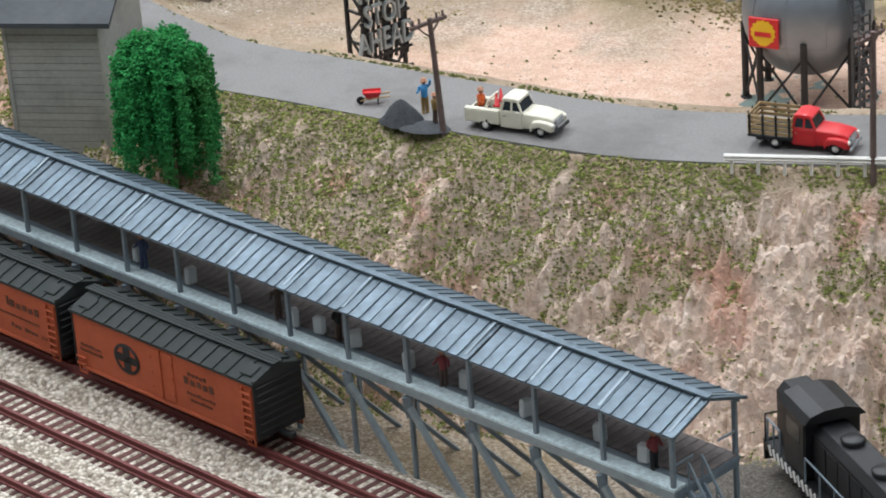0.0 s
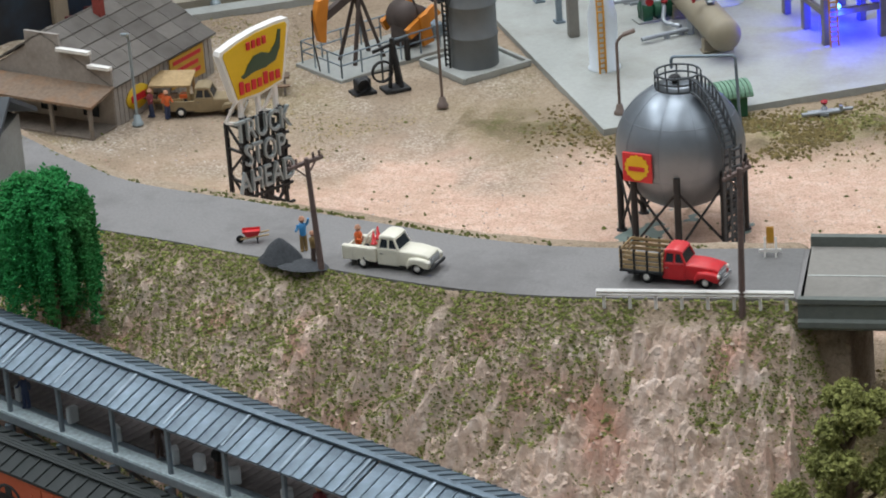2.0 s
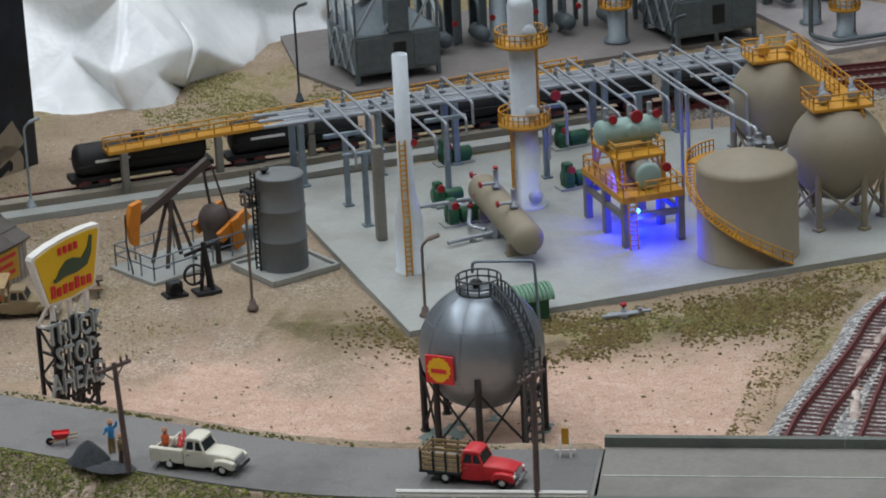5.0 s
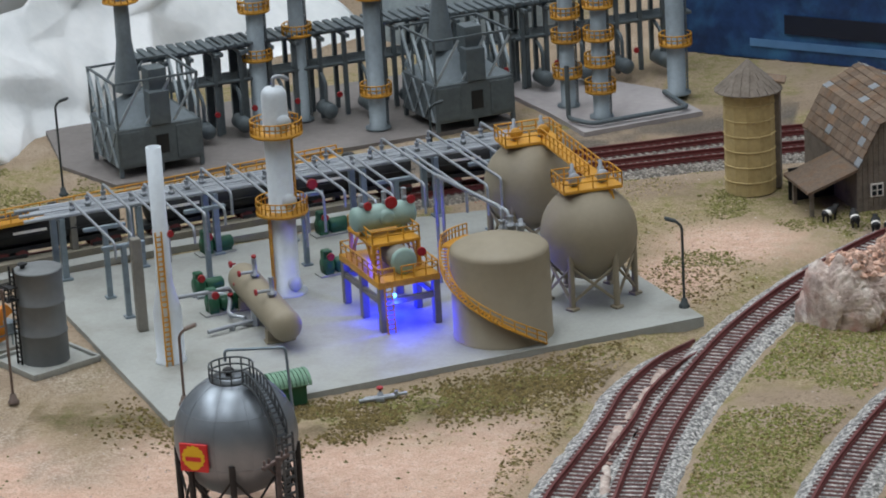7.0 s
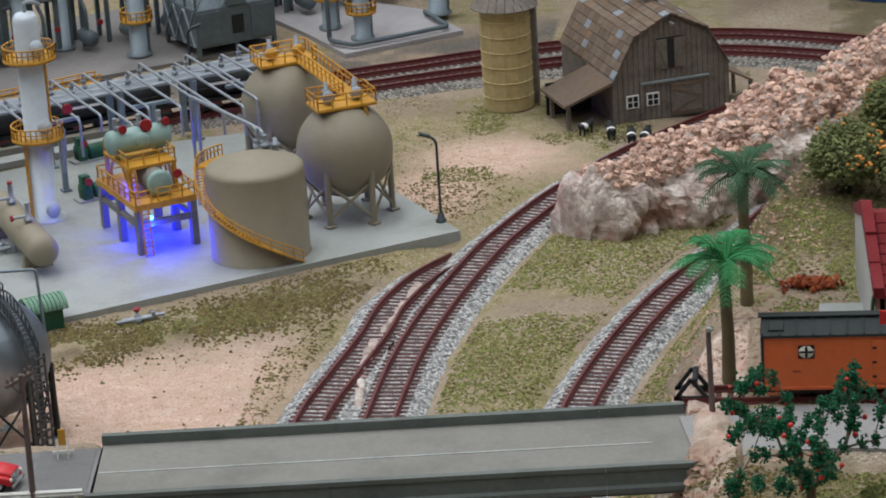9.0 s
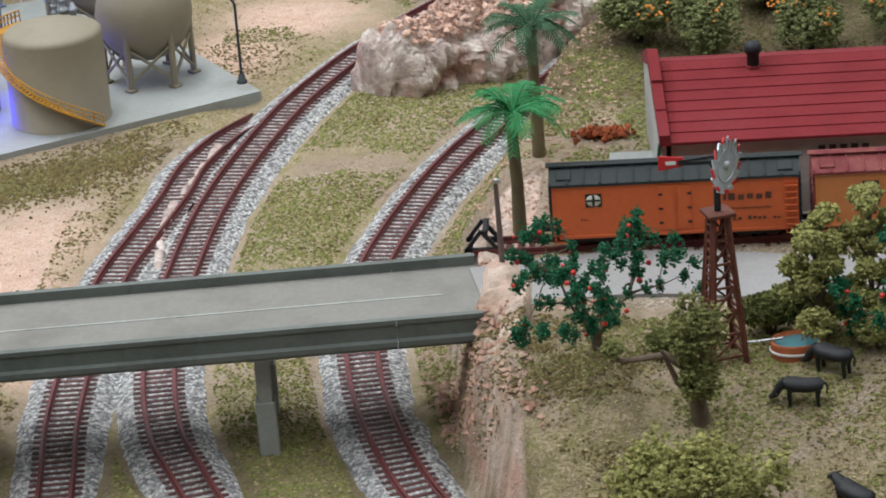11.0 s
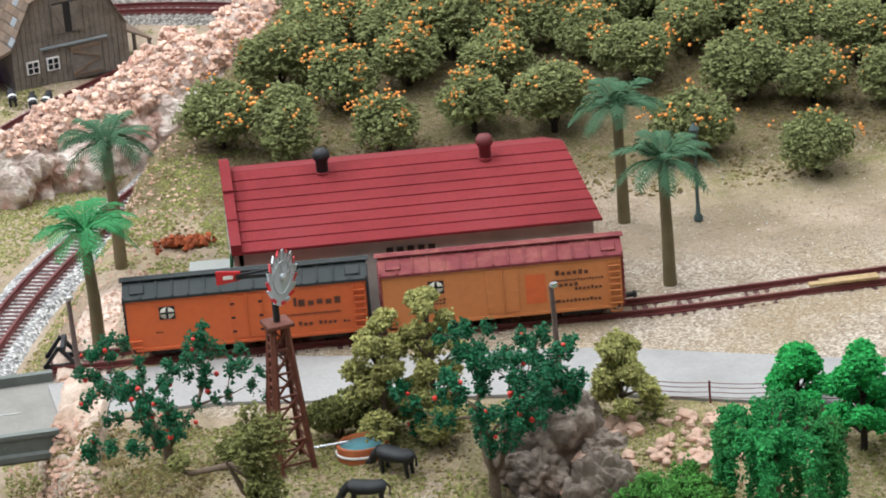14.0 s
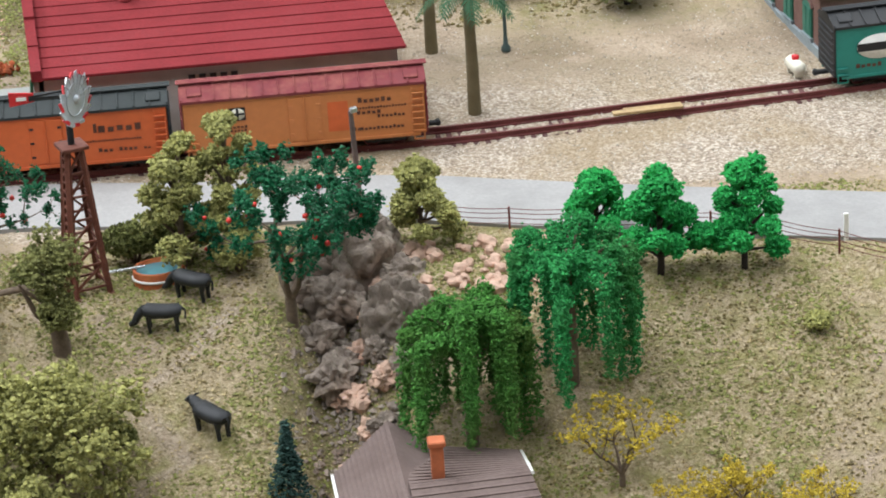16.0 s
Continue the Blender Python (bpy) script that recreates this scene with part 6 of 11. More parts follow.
def fin_tank():
    """The big storage tank with its winding stair."""
    root = thing("storage_tank", -282, 240, ZS, RZ, "large beige storage tank with a winding yellow stair", "storage tank")
    R, Hh = 19.6, 36
    part("shell", Geo().lathe([(R + 0.3, 0), (R + 0.3, 0.5), (R, 0.6), (R, Hh - 1.6), (R - 0.2, Hh - 0.4), (R - 1.2, Hh + 0.6), (R - 3, Hh + 1.4), (8, Hh + 4.0), (2, Hh + 5.0), (0.01, Hh + 5.2)], 72), M_beige, root)
    st, tr = Geo(), Geo()
    n = 40
    a0, a1 = radians(-50 - RZ + 15), radians(-185 - RZ)
    for rr, dz in ((R + 0.7, 0), (R + 3.9, 0), (R + 3.9, 4.4), (R + 3.9, 2.4)):
        st.tube([(rr * math.cos(a0 + (a1 - a0) * k / n), rr * math.sin(a0 + (a1 - a0) * k / n), 0.6 + (Hh - 2) * k / n + dz) for k in range(n + 1)], 0.42 if dz == 0 else 0.28, 5)
    for k in range(n + 1):
        a = a0 + (a1 - a0) * k / n
        z = 0.6 + (Hh - 2) * k / n
        c, s = math.cos(a), math.sin(a)
        tr.bar(((R + 0.4) * c, (R + 0.4) * s, z), ((R + 4.0) * c, (R + 4.0) * s, z), 1.0, 0.3)
        if k % 3 == 0:
            st.rod(((R + 3.9) * c, (R + 3.9) * s, z), ((R + 3.9) * c, (R + 3.9) * s, z + 4.4), 0.28, n=5)
    part("stair_rail", st, M_yellow, root, "yellow stringers and rails")
    part("stair_tread", tr, M_yellow, root)
    land = Geo()
    ang = np.linspace(a1 - 0.75, a1, 10)
    for k in range(9):
        land.add([(r * math.cos(a), r * math.sin(a), Hh - 1.4 + d) for d in (0, 0.5) for r in (R, R + 4.2) for a in (ang[k], ang[k + 1])], [(0, 1, 3, 2), (4, 6, 7, 5), (0, 4, 5, 1), (2, 3, 7, 6)])
    railing(land, [((R + 4) * math.cos(a), (R + 4) * math.sin(a), Hh - 1) for a in ang], 4.6, 0.3, 4)
    part("landing", land, M_yellow, root)
    nz = part("roof_nozzle", Geo().lathe([(1.6, 0), (1.6, 2), (2.2, 2.2), (2.2, 3), (1.2, 3.2), (1.2, 6), (1.8, 6.2), (0.01, 6.8)], 12, 9, 9, Hh + 2), M_pipe, root, "silver roof valve")
    part("roof_nozzle", Geo().lathe([(1.4, 0), (1.4, 2), (2.0, 2.2), (2.0, 3), (1.0, 3.2), (1.0, 5), (0.01, 5.4)], 12, 12.5, 7, Hh + 2), M_pipe, root)


fin_tank()
for k in range(2):
    fp = thing("feed_pipe", 0, 0, ZS, 0, "silver overhead pipe down to the tank roof", "pipe", "tank feed pipes")
    part("pipe", Geo().pipe([(-318 + 3 * k, 300 - 2 * k, 0), (-318 + 3 * k, 300 - 2 * k, 47 - k), (-283 + 3 * k, 255 - 2 * k, 47 - k), (-283 + 3 * k, 255 - 2 * k, 40)], 0.75, 3), M_pipe, fp)
    part("flange", Geo().lathe([(1.5, 0), (1.5, 0.8), (1.1, 1.0), (1.1, 2.6), (1.5, 2.8), (1.5, 3.5), (0.7, 3.6)], 12, -283 + 3 * k, 255 - 2 * k, 38.5), M_pipe, fp)


def pressure_sphere(x, y, label):
    R, cz = 19.6, 28
    root = thing("pressure_sphere", x, y, ZS, RZ + 20, label, "storage tank", "beige spheres")
    part("shell", Geo().ball((0, 0, cz), R, 30), M_beige, root)
    n = 6
    P = [(17.8 * math.cos(2 * math.pi * k / n + 0.35), 17.8 * math.sin(2 * math.pi * k / n + 0.35)) for k in range(n)]
    for k, (px, py) in enumerate(P):
        part("leg", Geo().rod((px, py, 0), (px, py, 26), 1.3, n=10).box(px, py, 0, 4.2, 4.2, 1.2, 0.3), M_beige, root, "beige tubular leg on a foot")
        qx, qy = P[(k + 1) % n]
        part("cross_brace", Geo().rod((px, py, 3), (qx, qy, 18), 0.65, n=6).rod((qx, qy, 3), (px, py, 18), 0.65, n=6), M_beige, root)
    return root


pressure_sphere(-253, 284, "beige spherical tank on braced legs beside the tall tank")
pressure_sphere(-287, 349, "beige spherical tank on braced legs behind the tall tank")


def sphere_catwalk():
    a, b = Vector((-253, 284)), Vector((-287, 349))
    d = b - a
    root = thing("sphere_catwalk", a.x, a.y, ZS + 46.5, math.degrees(math.atan2(d.y, d.x)), "yellow catwalk and platforms joining the two spheres", "catwalk")
    L = d.length
    part("platform", Geo().box(0, 0, 0, 15, 25, 1.4, 0.2), M_yellow, root)
    part("platform", Geo().box(L, 0, 0, 15, 25, 1.4, 0.2), M_yellow, root)
    part("bridge_deck", Geo().box(L / 2, -7, 0.2, L - 15, 7, 1.1, 0.2), M_yellow, root)
    g = Geo()
    railing(g, [(7.3, -3.6, 1.4), (7.3, 12.3, 1.4), (-7.3, 12.3, 1.4), (-7.3, -12.3, 1.4), (7.3, -12.3, 1.4), (7.3, -10.5, 1.4), (L - 7.3, -10.5, 1.4), (L - 7.3, -12.3, 1.4), (L + 7.3, -12.3, 1.4), (L + 7.3, 12.3, 1.4), (L - 7.3, 12.3, 1.4), (L - 7.3, -3.6, 1.4), (7.3, -3.6, 1.4)], 5.4, 0.34, 5.5)
    part("railing", g, M_yellow, root)
    for x in (0, L):
        for y in (-6, 6):
            v = part("relief_valve", Geo().lathe([(1.6, 0), (1.6, 2), (2.4, 2.2), (2.4, 3), (1.3, 3.2), (1.5, 6), (0.8, 6.4), (0.8, 9), (0.01, 9.4)], 12, x, y, 1.4), M_pipe, root, "silver relief valve")
            part("valve_disc", Geo().lathe([(0.01, 0.6), (2.6, 0.6), (2.6, -0.6), (0.01, -0.6)], 18, m=Matrix.Translation((x - 2.6, y, 4.6)) @ pose(0, 0, 0, 0, 90)), M_yellow if x else M_pipe, v, "round valve disc")
    part("access_ladder", ladder(Geo(), (-8, -13, -26), (-8, -7, 0), (1, 0, 0), 3), M_yellow, root)


sphere_catwalk()


def process_platform():
    """The blue-lit deck with heat exchangers."""
    x, y = ref(117, 70)
    root = thing("process_platform", x, y, ZS, RZ, "two-level yellow-railed process platform lit blue underneath", "platform")
    hw, hd, z1, z2 = 13, 22, 21, 33
    for sx in (-hw + 1.5, hw - 1.5):
        for sy in (-hd + 1.5, 0, hd - 1.5):
            part("column_leg", Geo().box(sx, sy, 0, 3, 3, z1 - 1.5, 0.25), M_post, root, "taupe concrete column")
        part("side_beam", Geo().box(sx, 0, 11, 2, hd * 2 - 2, 2.4, 0.2), M_post, root)
    for sy in (-hd + 1.5, hd - 1.5):
        part("end_beam", Geo().box(0, sy, 11, hw * 2 - 3, 2, 2.4, 0.2), M_post, root)
    part("lower_deck", Geo().box(0, 0, z1 - 1.4, hw * 2, hd * 2, 1.4, 0.2), M_yellow, root, "yellow lower deck")
    part("upper_deck", Geo().box(0, 4, z2 - 1.4, hw * 2 - 5, hd * 2 - 16, 1.4, 0.2), M_yellow, root, "yellow upper deck")
    for sx in (-9.5, 9.5):
        for sy in (-9, 17):
            part("upper_leg", Geo().box(sx, sy, z1, 1.4, 1.4, z2 - z1 - 1.4), M_yellow, root)
            part("upper_brace", Geo().bar((sx, sy, z1), (sx, sy + (8 if sy < 0 else -8), z2 - 1), 0.9, 0.9), M_yellow, root)
    g = Geo()
    railing(g, [(hw - 0.5, hd - 0.5, z1), (-hw + 0.5, hd - 0.5, z1), (-hw + 0.5, -hd + 0.5, z1), (-hw + 7, -hd + 0.5, z1)], 5.2, 0.36, 6)
    railing(g, [(-hw + 10, -hd + 0.5, z1), (hw - 0.5, -hd + 0.5, z1), (hw - 0.5, hd - 0.5, z1)], 5.2, 0.36, 6)
    part("lower_railing", g, M_yellow, root)
    part("upper_railing", railing(Geo(), [(10, 17.5, z2), (-10, 17.5, z2), (-10, -9.5, z2), (10, -9.5, z2), (10, 17.5, z2)], 5.0, 0.36, 6), M_yellow, root)
    part("fascia", Geo().box(0, -hd, z1 - 2.6, hw * 2, 0.5, 2.6).box(-hw, 0, z1 - 2.6, 0.5, hd * 2, 2.6), M_yellow, root)
    part("ladder", ladder(ladder(Geo(), (-hw + 3.5, -hd - 2.2, 0), (-hw + 3.5, -hd - 0.6, z1), (1, 0, 0), 3.2), (-9, -11.6, z1), (-9, -10, z2), (1, 0, 0), 3.0), M_yellow, root)
    for z, r, half, mat_, yy in ((z2 + 7, 5.0, 14, M_sea, 4), (z1 + 5.6, 5.0, 9, M_post, -8)):
        prof = [(0.01, -half)] + [(r * math.sin(t), -half + r * 0.5 * (1 - math.cos(t))) for t in np.linspace(0.2, 1.57, 6)] + [(r * math.cos(t), half - r * 0.5 * (1 - math.sin(t))) for t in np.linspace(0, 1.37, 6)] + [(0.01, half)]
        v = part("exchanger", Geo().lathe(prof, 28, m=Matrix.Translation((0, yy, z)) @ pose(0, 0, 0, 0 if z > z2 else 90, 90 if z > z2 else 0)), mat_, root, "sea-green horizontal drum" if z > z2 else "grey exchanger with a round sea-green head")
        for s in (-0.55, 0.55):
            part("saddle", Geo().box(s * half if z > z2 else 0, yy if z > z2 else yy + s * half, z - r - 2, 2, 6, 3.5, 0.2), mat_, v)
        if z > z2:
            part("manway", Geo().lathe([(0.01, 1), (1.4, 1), (3.2, 0.6), (3.2, -3)], 18, m=Matrix.Translation((0, yy - r, z + 0.4)) @ pose(0, 0, 0, 90)), mat_, v)
            for k, (vx, wr) in enumerate(((-9, 2.2), (1, 3.2), (9.5, 2.2))):
                part("outlet", Geo().rod((vx, yy, z + r - 0.5), (vx, yy, z + r + 5), 1.1, n=10).rod((vx, yy, z + r + 1.5), (vx, yy - 3.4, z + r + 1.5), 0.7, n=8), M_pipe, v)
                valve_wheel(root, (vx + 1.5, yy - 4, z + r + 1.0), "y", wr)
        else:
            part("head", Geo().lathe([(0.01, 0.8), (4.2, 0.6), (5.4, 0), (5.4, -1)], 24, m=Matrix.Translation((0, yy - half - 0.2, z)) @ pose(0, 0, 0, 90)), M_sea, v, "sea-green flange head")
            valve_wheel(root, (8.5, yy - half + 2, z + 2), "y", 2.3)
    M_led = emit("blue_led", (0.03, 0.16, 1.0), 26)
    part("led", Geo().ball((-hw + 6.5, -hd + 1.0, 14.6), 0.9, 8), M_led, root, "glowing blue lamp")
    part("led", Geo().ball((-4, 9, 16), 0.8, 8), M_led, root, "glowing blue lamp")
    for lx, ly, lz, e in ((-hw + 6.5, -hd - 0.6, 11.0, 0.025), (0, -4, 7, 0.05), (-4, 9, 24, 0.012)):
        d = bpy.data.lights.new("blue_lamp", "POINT")
        d.energy, d.color, d.shadow_soft_size = e, (0.004, 0.012, 1.0), 0.001
        o = new("blue_lamp_light", d)
        o.matrix_basis = root.matrix_basis @ Matrix.Translation((lx * MM, ly * MM, lz * MM))


process_platform()


def pump_set(x, y, rz, k=1.0):
    root = thing("pump", x, y, ZS, rz, "dark green motor pump on a slab with a red valve", "pump", "green pumps")
    part("skid", Geo().box(0, 0, 0, 17 * k, 7 * k, 0.8, 0.15), M_slab, root)
    prof = [(0.01, -4.5), (2.4, -4.4), (3.0, -3.8), (3.0, 3.8), (2.4, 4.4), (0.01, 4.5)]
    part("motor", Geo().lathe([(a * k, b * k) for a, b in prof], 18, m=Matrix.Translation((3.5 * k, 0, 4 * k)) @ pose(0, 0, 0, 0, 90)).box(3.5 * k, 0, 0.6, 7 * k, 4.5 * k, 2 * k, 0.2), M_green, root)
    part("casing", Geo().lathe([(0.01, -2), (3.4, -2), (3.8, -1), (3.8, 1), (3.4, 2), (0.01, 2)], 18, m=Matrix.Translation((-4 * k, 0, 4.4 * k)) @ pose(0, 0, 0, 0, 90)).box(-4 * k, 0, 0.6, 4 * k, 6 * k, 4 * k, 0.3).box(-4 * k, 0, 7 * k, 4 * k, 4 * k, 4 * k, 0.4), M_green, root)
    valve_wheel(root, (-4 * k, -4.5 * k, 9 * k), "y", 2.0)


for px, py in ((-424, 338), (-414, 285), (-379, 365), (-365, 312), (-402, 262)):
    pump_set(px, py, RZ + 4, 1.0 if px != -414 else 0.9)


def pipe_rack():
    """Posts with a bundle of silver pipes behind the slab, and branches over the slab."""
    a, b = Vector((-486, 296)), Vector((-300, 412))
    d = (b - a)
    root = thing("pipe_rack", a.x, a.y, ZS, math.degrees(math.atan2(d.y, d.x)), "long rack of silver pipes on grey posts", "pipe rack")
    L = d.length
    for k in range(7):
        x = 8 + k * (L - 16) / 6
        part("rack_post", Geo().box(x, 1, 0, 2.6, 2.6, 27, 0.2).box(x, 1, 0, 5, 5, 1, 0.2), M_steel, root, "grey rack post")
        part("rack_post", Geo().box(x, 16, 0, 2.6, 2.6, 27, 0.2), M_steel, root)
        part("rack_beam", Geo().box(x, 8.5, 25.4, 2.2, 19, 2.0, 0.2), M_steel, root)
    for i, yy in enumerate((0.0, 2.6, 5.2, 8.2, 11.0, 14.0, 16.6)):
        part("pipe", Geo().rod((-8 + 5 * (i % 3), yy, 28.4), (L + 6 - 6 * (i % 2), yy, 28.4), 0.62 if i % 3 else 0.85, n=10), M_pipe, root, "silver pipe run")
    for k, (x, span) in enumerate(((14, 62), (22, 60), (30, 30), (58, 44), (66, 46), (74, 30), (100, 52), (108, 50), (116, 54), (140, 46), (150, 58), (157, 60), (186, 60), (194, 62), (204, 36), (40, 50), (47, 64), (86, 66), (93, 70), (124, 70), (131, 72), (164, 70), (172, 74), (179, 72))):
        y0 = 4 + 4 * (k % 3)
        top = 33 + 1.6 * (k % 3)
        end = -span
        g = Geo().pipe([(x, y0, 28.4), (x, y0, top), (x, end, top), (x, end, top - 7 - 3 * (k % 4))], 0.6, 2.4, 8)
        p = part("branch_pipe", g, M_pipe, root, "silver branch pipe")
        part("flange", Geo().lathe([(1.1, 0), (1.1, 0.8), (1.45, 0.9), (1.45, 1.7), (0.9, 1.8), (0.9, 3.6), (1.25, 3.7), (1.25, 4.4), (0.7, 4.5)], 10, x, y0, 28.6), M_pipe, p)
    for x, y in ((18, -32), (18, -60), (62, -30), (104, -34), (146, -34), (190, -30), (200, -52)):
        part("pipe_stand", Geo().box(x, y, 0, 2.2, 2.2, 31, 0.2).box(x, y, 30, 18, 2, 1.6, 0.2).box(x, y, 0, 4, 4, 0.8), M_steel, root, "grey pipe stand")
    return root


pipe_rack()
whole("pipe_stand", Geo().box(0, 0, 0, 4, 4, 39, 0.3), M_post, "tall taupe concrete post beside the stack", "post", m=at(-429, 239, ZS, RZ))


def low_pipes():
    for pts, wheels in (([(-400, 232, 2), (-392, 240, 2), (-384, 246, 2), (-384, 246, 8)], [(-384, 246, 9)]), ([(-412, 262, 6), (-404, 268, 6), (-398, 262, 6), (-396, 250, 3), (-388, 246, 3)], [(-398, 262, 7.5)]), ([(-418, 250, 10), (-405, 258, 10), (-398, 264, 10), (-398, 264, 2)], [(-396, 265, 11)])):
        root = thing("floor_pipe", 0, 0, ZS, 0, "low silver floor pipe with a red valve", "pipe", "floor pipes")
        part("pipe", Geo().pipe(pts, 0.9, 3), M_pipe, root)
        part("support", Geo().box(pts[1][0], pts[1][1], 0, 2, 2, pts[1][2], 0.1).box(pts[-1][0], pts[-1][1], 0, 2.4, 2.4, max(0.6, pts[-1][2] - 0.4), 0.1), M_pipe, root)
        for w in wheels:
            valve_wheel(root, w, "z", 1.5)


low_pipes()


def lamp_post(x, y, z, h, rz, material, label, arm=6):
    root = thing("lamp_post", x, y, z, rz, label, "lamp post", "yard lamps")
    part("base", Geo().lathe([(2.2, 0), (2.2, 1), (1.6, 1.4), (1.2, 3.6), (0.7, 4)], 10), material, root)
    part("pole", Geo().pipe([(0, 0, 3), (0, 0, h - 2), (-arm * 0.5, 0, h + 0.6)], 0.55, 3), material, root)
    part("head", Geo().box(0, 0, -0.6, 5, 2.4, 1.3, 0.4, m=Matrix.Translation((-arm * 0.5 - 1.5, 0, h + 0.9)) @ pose(0, 0, 0, 0, 20)), material, root, "drooping lamp head")
    return root


M_lamp = paint("dark_grey_lamp_paint", rgb("3c4446"), 0.5, 0.2, 0.1, 2, 8, 0.05)
M_lampbrown = paint("brown_lamp_paint", rgb("6e6058"), 0.55, 0.2, 0.1, 2, 8, 0.05)
lamp_post(-214, 272, ZS, 36, 15, M_lamp, "dark grey yard lamp at the slab corner")
lamp_post(-390, 157, ZS, 30, 195, M_lampbrown, "brown yard lamp behind the silver sphere")
lamp_post(-459, 162, -40, 46, 100, M_lampbrown, "slim brown yard lamp by the grey tank")
lamp_post(-587, 262, ZS, 37, 200, M_braces, "pale grey yard lamp by the walkway")
lamp_post(-517, 420, ZS, 45, 170, M_lamp, "dark yard lamp behind the siding")
lamp_post(-345, 430, ZS, 40, 170, M_lamp, "dark yard lamp behind the pipe rack")
lamp_post(-568, 130, -40, 36, 100, M_braces, "pale grey lamp post before the store")


def loading_rack():
    """The yellow walkway over the tank cars."""
    a, b = Vector((-560, 283)), Vector((-385, 418))
    d = b - a
    root = thing("loading_walkway", a.x, a.y, ZS, math.degrees(math.atan2(d.y, d.x)), "long yellow tank-car loading walkway on taupe posts", "walkway")
    L = d.length
    part("walkway_deck", Geo().box(L / 2, 0, 17.6, L, 7, 1.6, 0.2), M_yellow, root)
    part("railing", railing(railing(Geo(), [(0, 3.2, 19), (L, 3.2, 19)], 4.8, 0.36, 8), [(0, -3.2, 19), (L, -3.2, 19)], 4.8, 0.36, 8), M_yellow, root)
    for k in range(6):
        part("support_post", Geo().box(7 + 42 * k if k < 5 else L - 4, -2.2, 0, 3.0, 3.0, 17.6, 0.2), M_post, root, "taupe square post")


loading_rack()


def tank_car(x, y, rz, label):
    root = thing("tank_car", x, y, ZS, rz, label, "railway car", "tank cars")
    r, half = 7.0, 29
    prof = [(0.01, -half)] + [(r * math.sin(t), -half + 3 * (1 - math.cos(t))) for t in np.linspace(0.2, 1.57, 6)] + [(r * math.cos(t), half - 3 * (1 - math.sin(t))) for t in np.linspace(0, 1.37, 6)] + [(0.01, half)]
    part("tank", Geo().lathe(prof, 28, m=Matrix.Translation((0, 0, 13)) @ pose(0, 0, 0, 0, 90)), M_black, root)
    part("dome", Geo().lathe([(3, 0), (3, 2.4), (2.4, 3.2), (0.01, 3.4)], 18, 0, 0, 19), M_black, root)
    part("frame", Geo().box(0, 0, 4.5, 2 * half + 4, 10, 2), M_black, root)
    part("lettering", Geo().box(-13, -r - 0.05, 13, 15, 0.2, 1.2), M_white, root, "white lettering as a plain bar")
    for s in (-1, 1):
        truck_bogie(s * 21, root)
        part("handrail", Geo().rod((-half, s * 7.3, 12), (half, s * 7.3, 12), 0.25, n=5), M_black, root)


for x, y, rz in ((-552, 301, 33), (-495, 338, 33), (-437, 376, 33.5), (-380, 413, 32), (-322, 444, 26)):
    tank_car(x, y, rz, "black tank car on the siding below the yellow walkway")


def oil_tank():
    root = thing("oil_tank", -460, 208, -40, 50, "dark grey ribbed oil tank in a low kerbed tray", "storage tank")
    R = 9.3
    prof = [(R, 0.4)]
    for z in (13, 25.5):
        prof += [(R, z - 0.5), (R + 0.35, z - 0.2), (R + 0.35, z + 0.2), (R, z + 0.5)]
    part("shell", Geo().lathe(prof + [(R, 38), (R + 0.3, 38.2), (R + 0.3, 38.8), (R - 0.6, 39), (2, 40), (0.01, 40.1)], 40), M_oilgrey, root)
    part("tray", Geo().box(0, 0, -1, 31, 31, 1.8, 0.2).box(-15, 0, 0, 1.4, 31, 2.2, 0.2).box(15, 0, 0, 1.4, 31, 2.2, 0.2).box(0, -15, 0, 28.5, 1.4, 2.2, 0.2).box(0, 15, 0, 28.5, 1.4, 2.2, 0.2), M_slab, root, "kerbed grey concrete tray")
    c = Vector((-0.9, 0.1, 0)).normalized()
    g = ladder(Geo(), (-R - 1, 3, 0), (-R - 1, 3, 41), (0, 1, 0), 3)
    for z in (28, 33):
        g.box(-R - 3, 3, z, 5, 6, 0.5)
    railing(g, [(-R - 5, 0, 28), (-R - 5, 6, 28), (-R - 1, 6, 28)], 6, 0.3, 3)
    part("ladder", g, M_black, root, "black ladder with a small landing")
    part("vent", Geo().lathe([(1, 0), (1, 1), (2, 1.4), (2, 2), (0.01, 2.3)], 12, -5, 3, 39.4), M_black, root)


oil_tank()


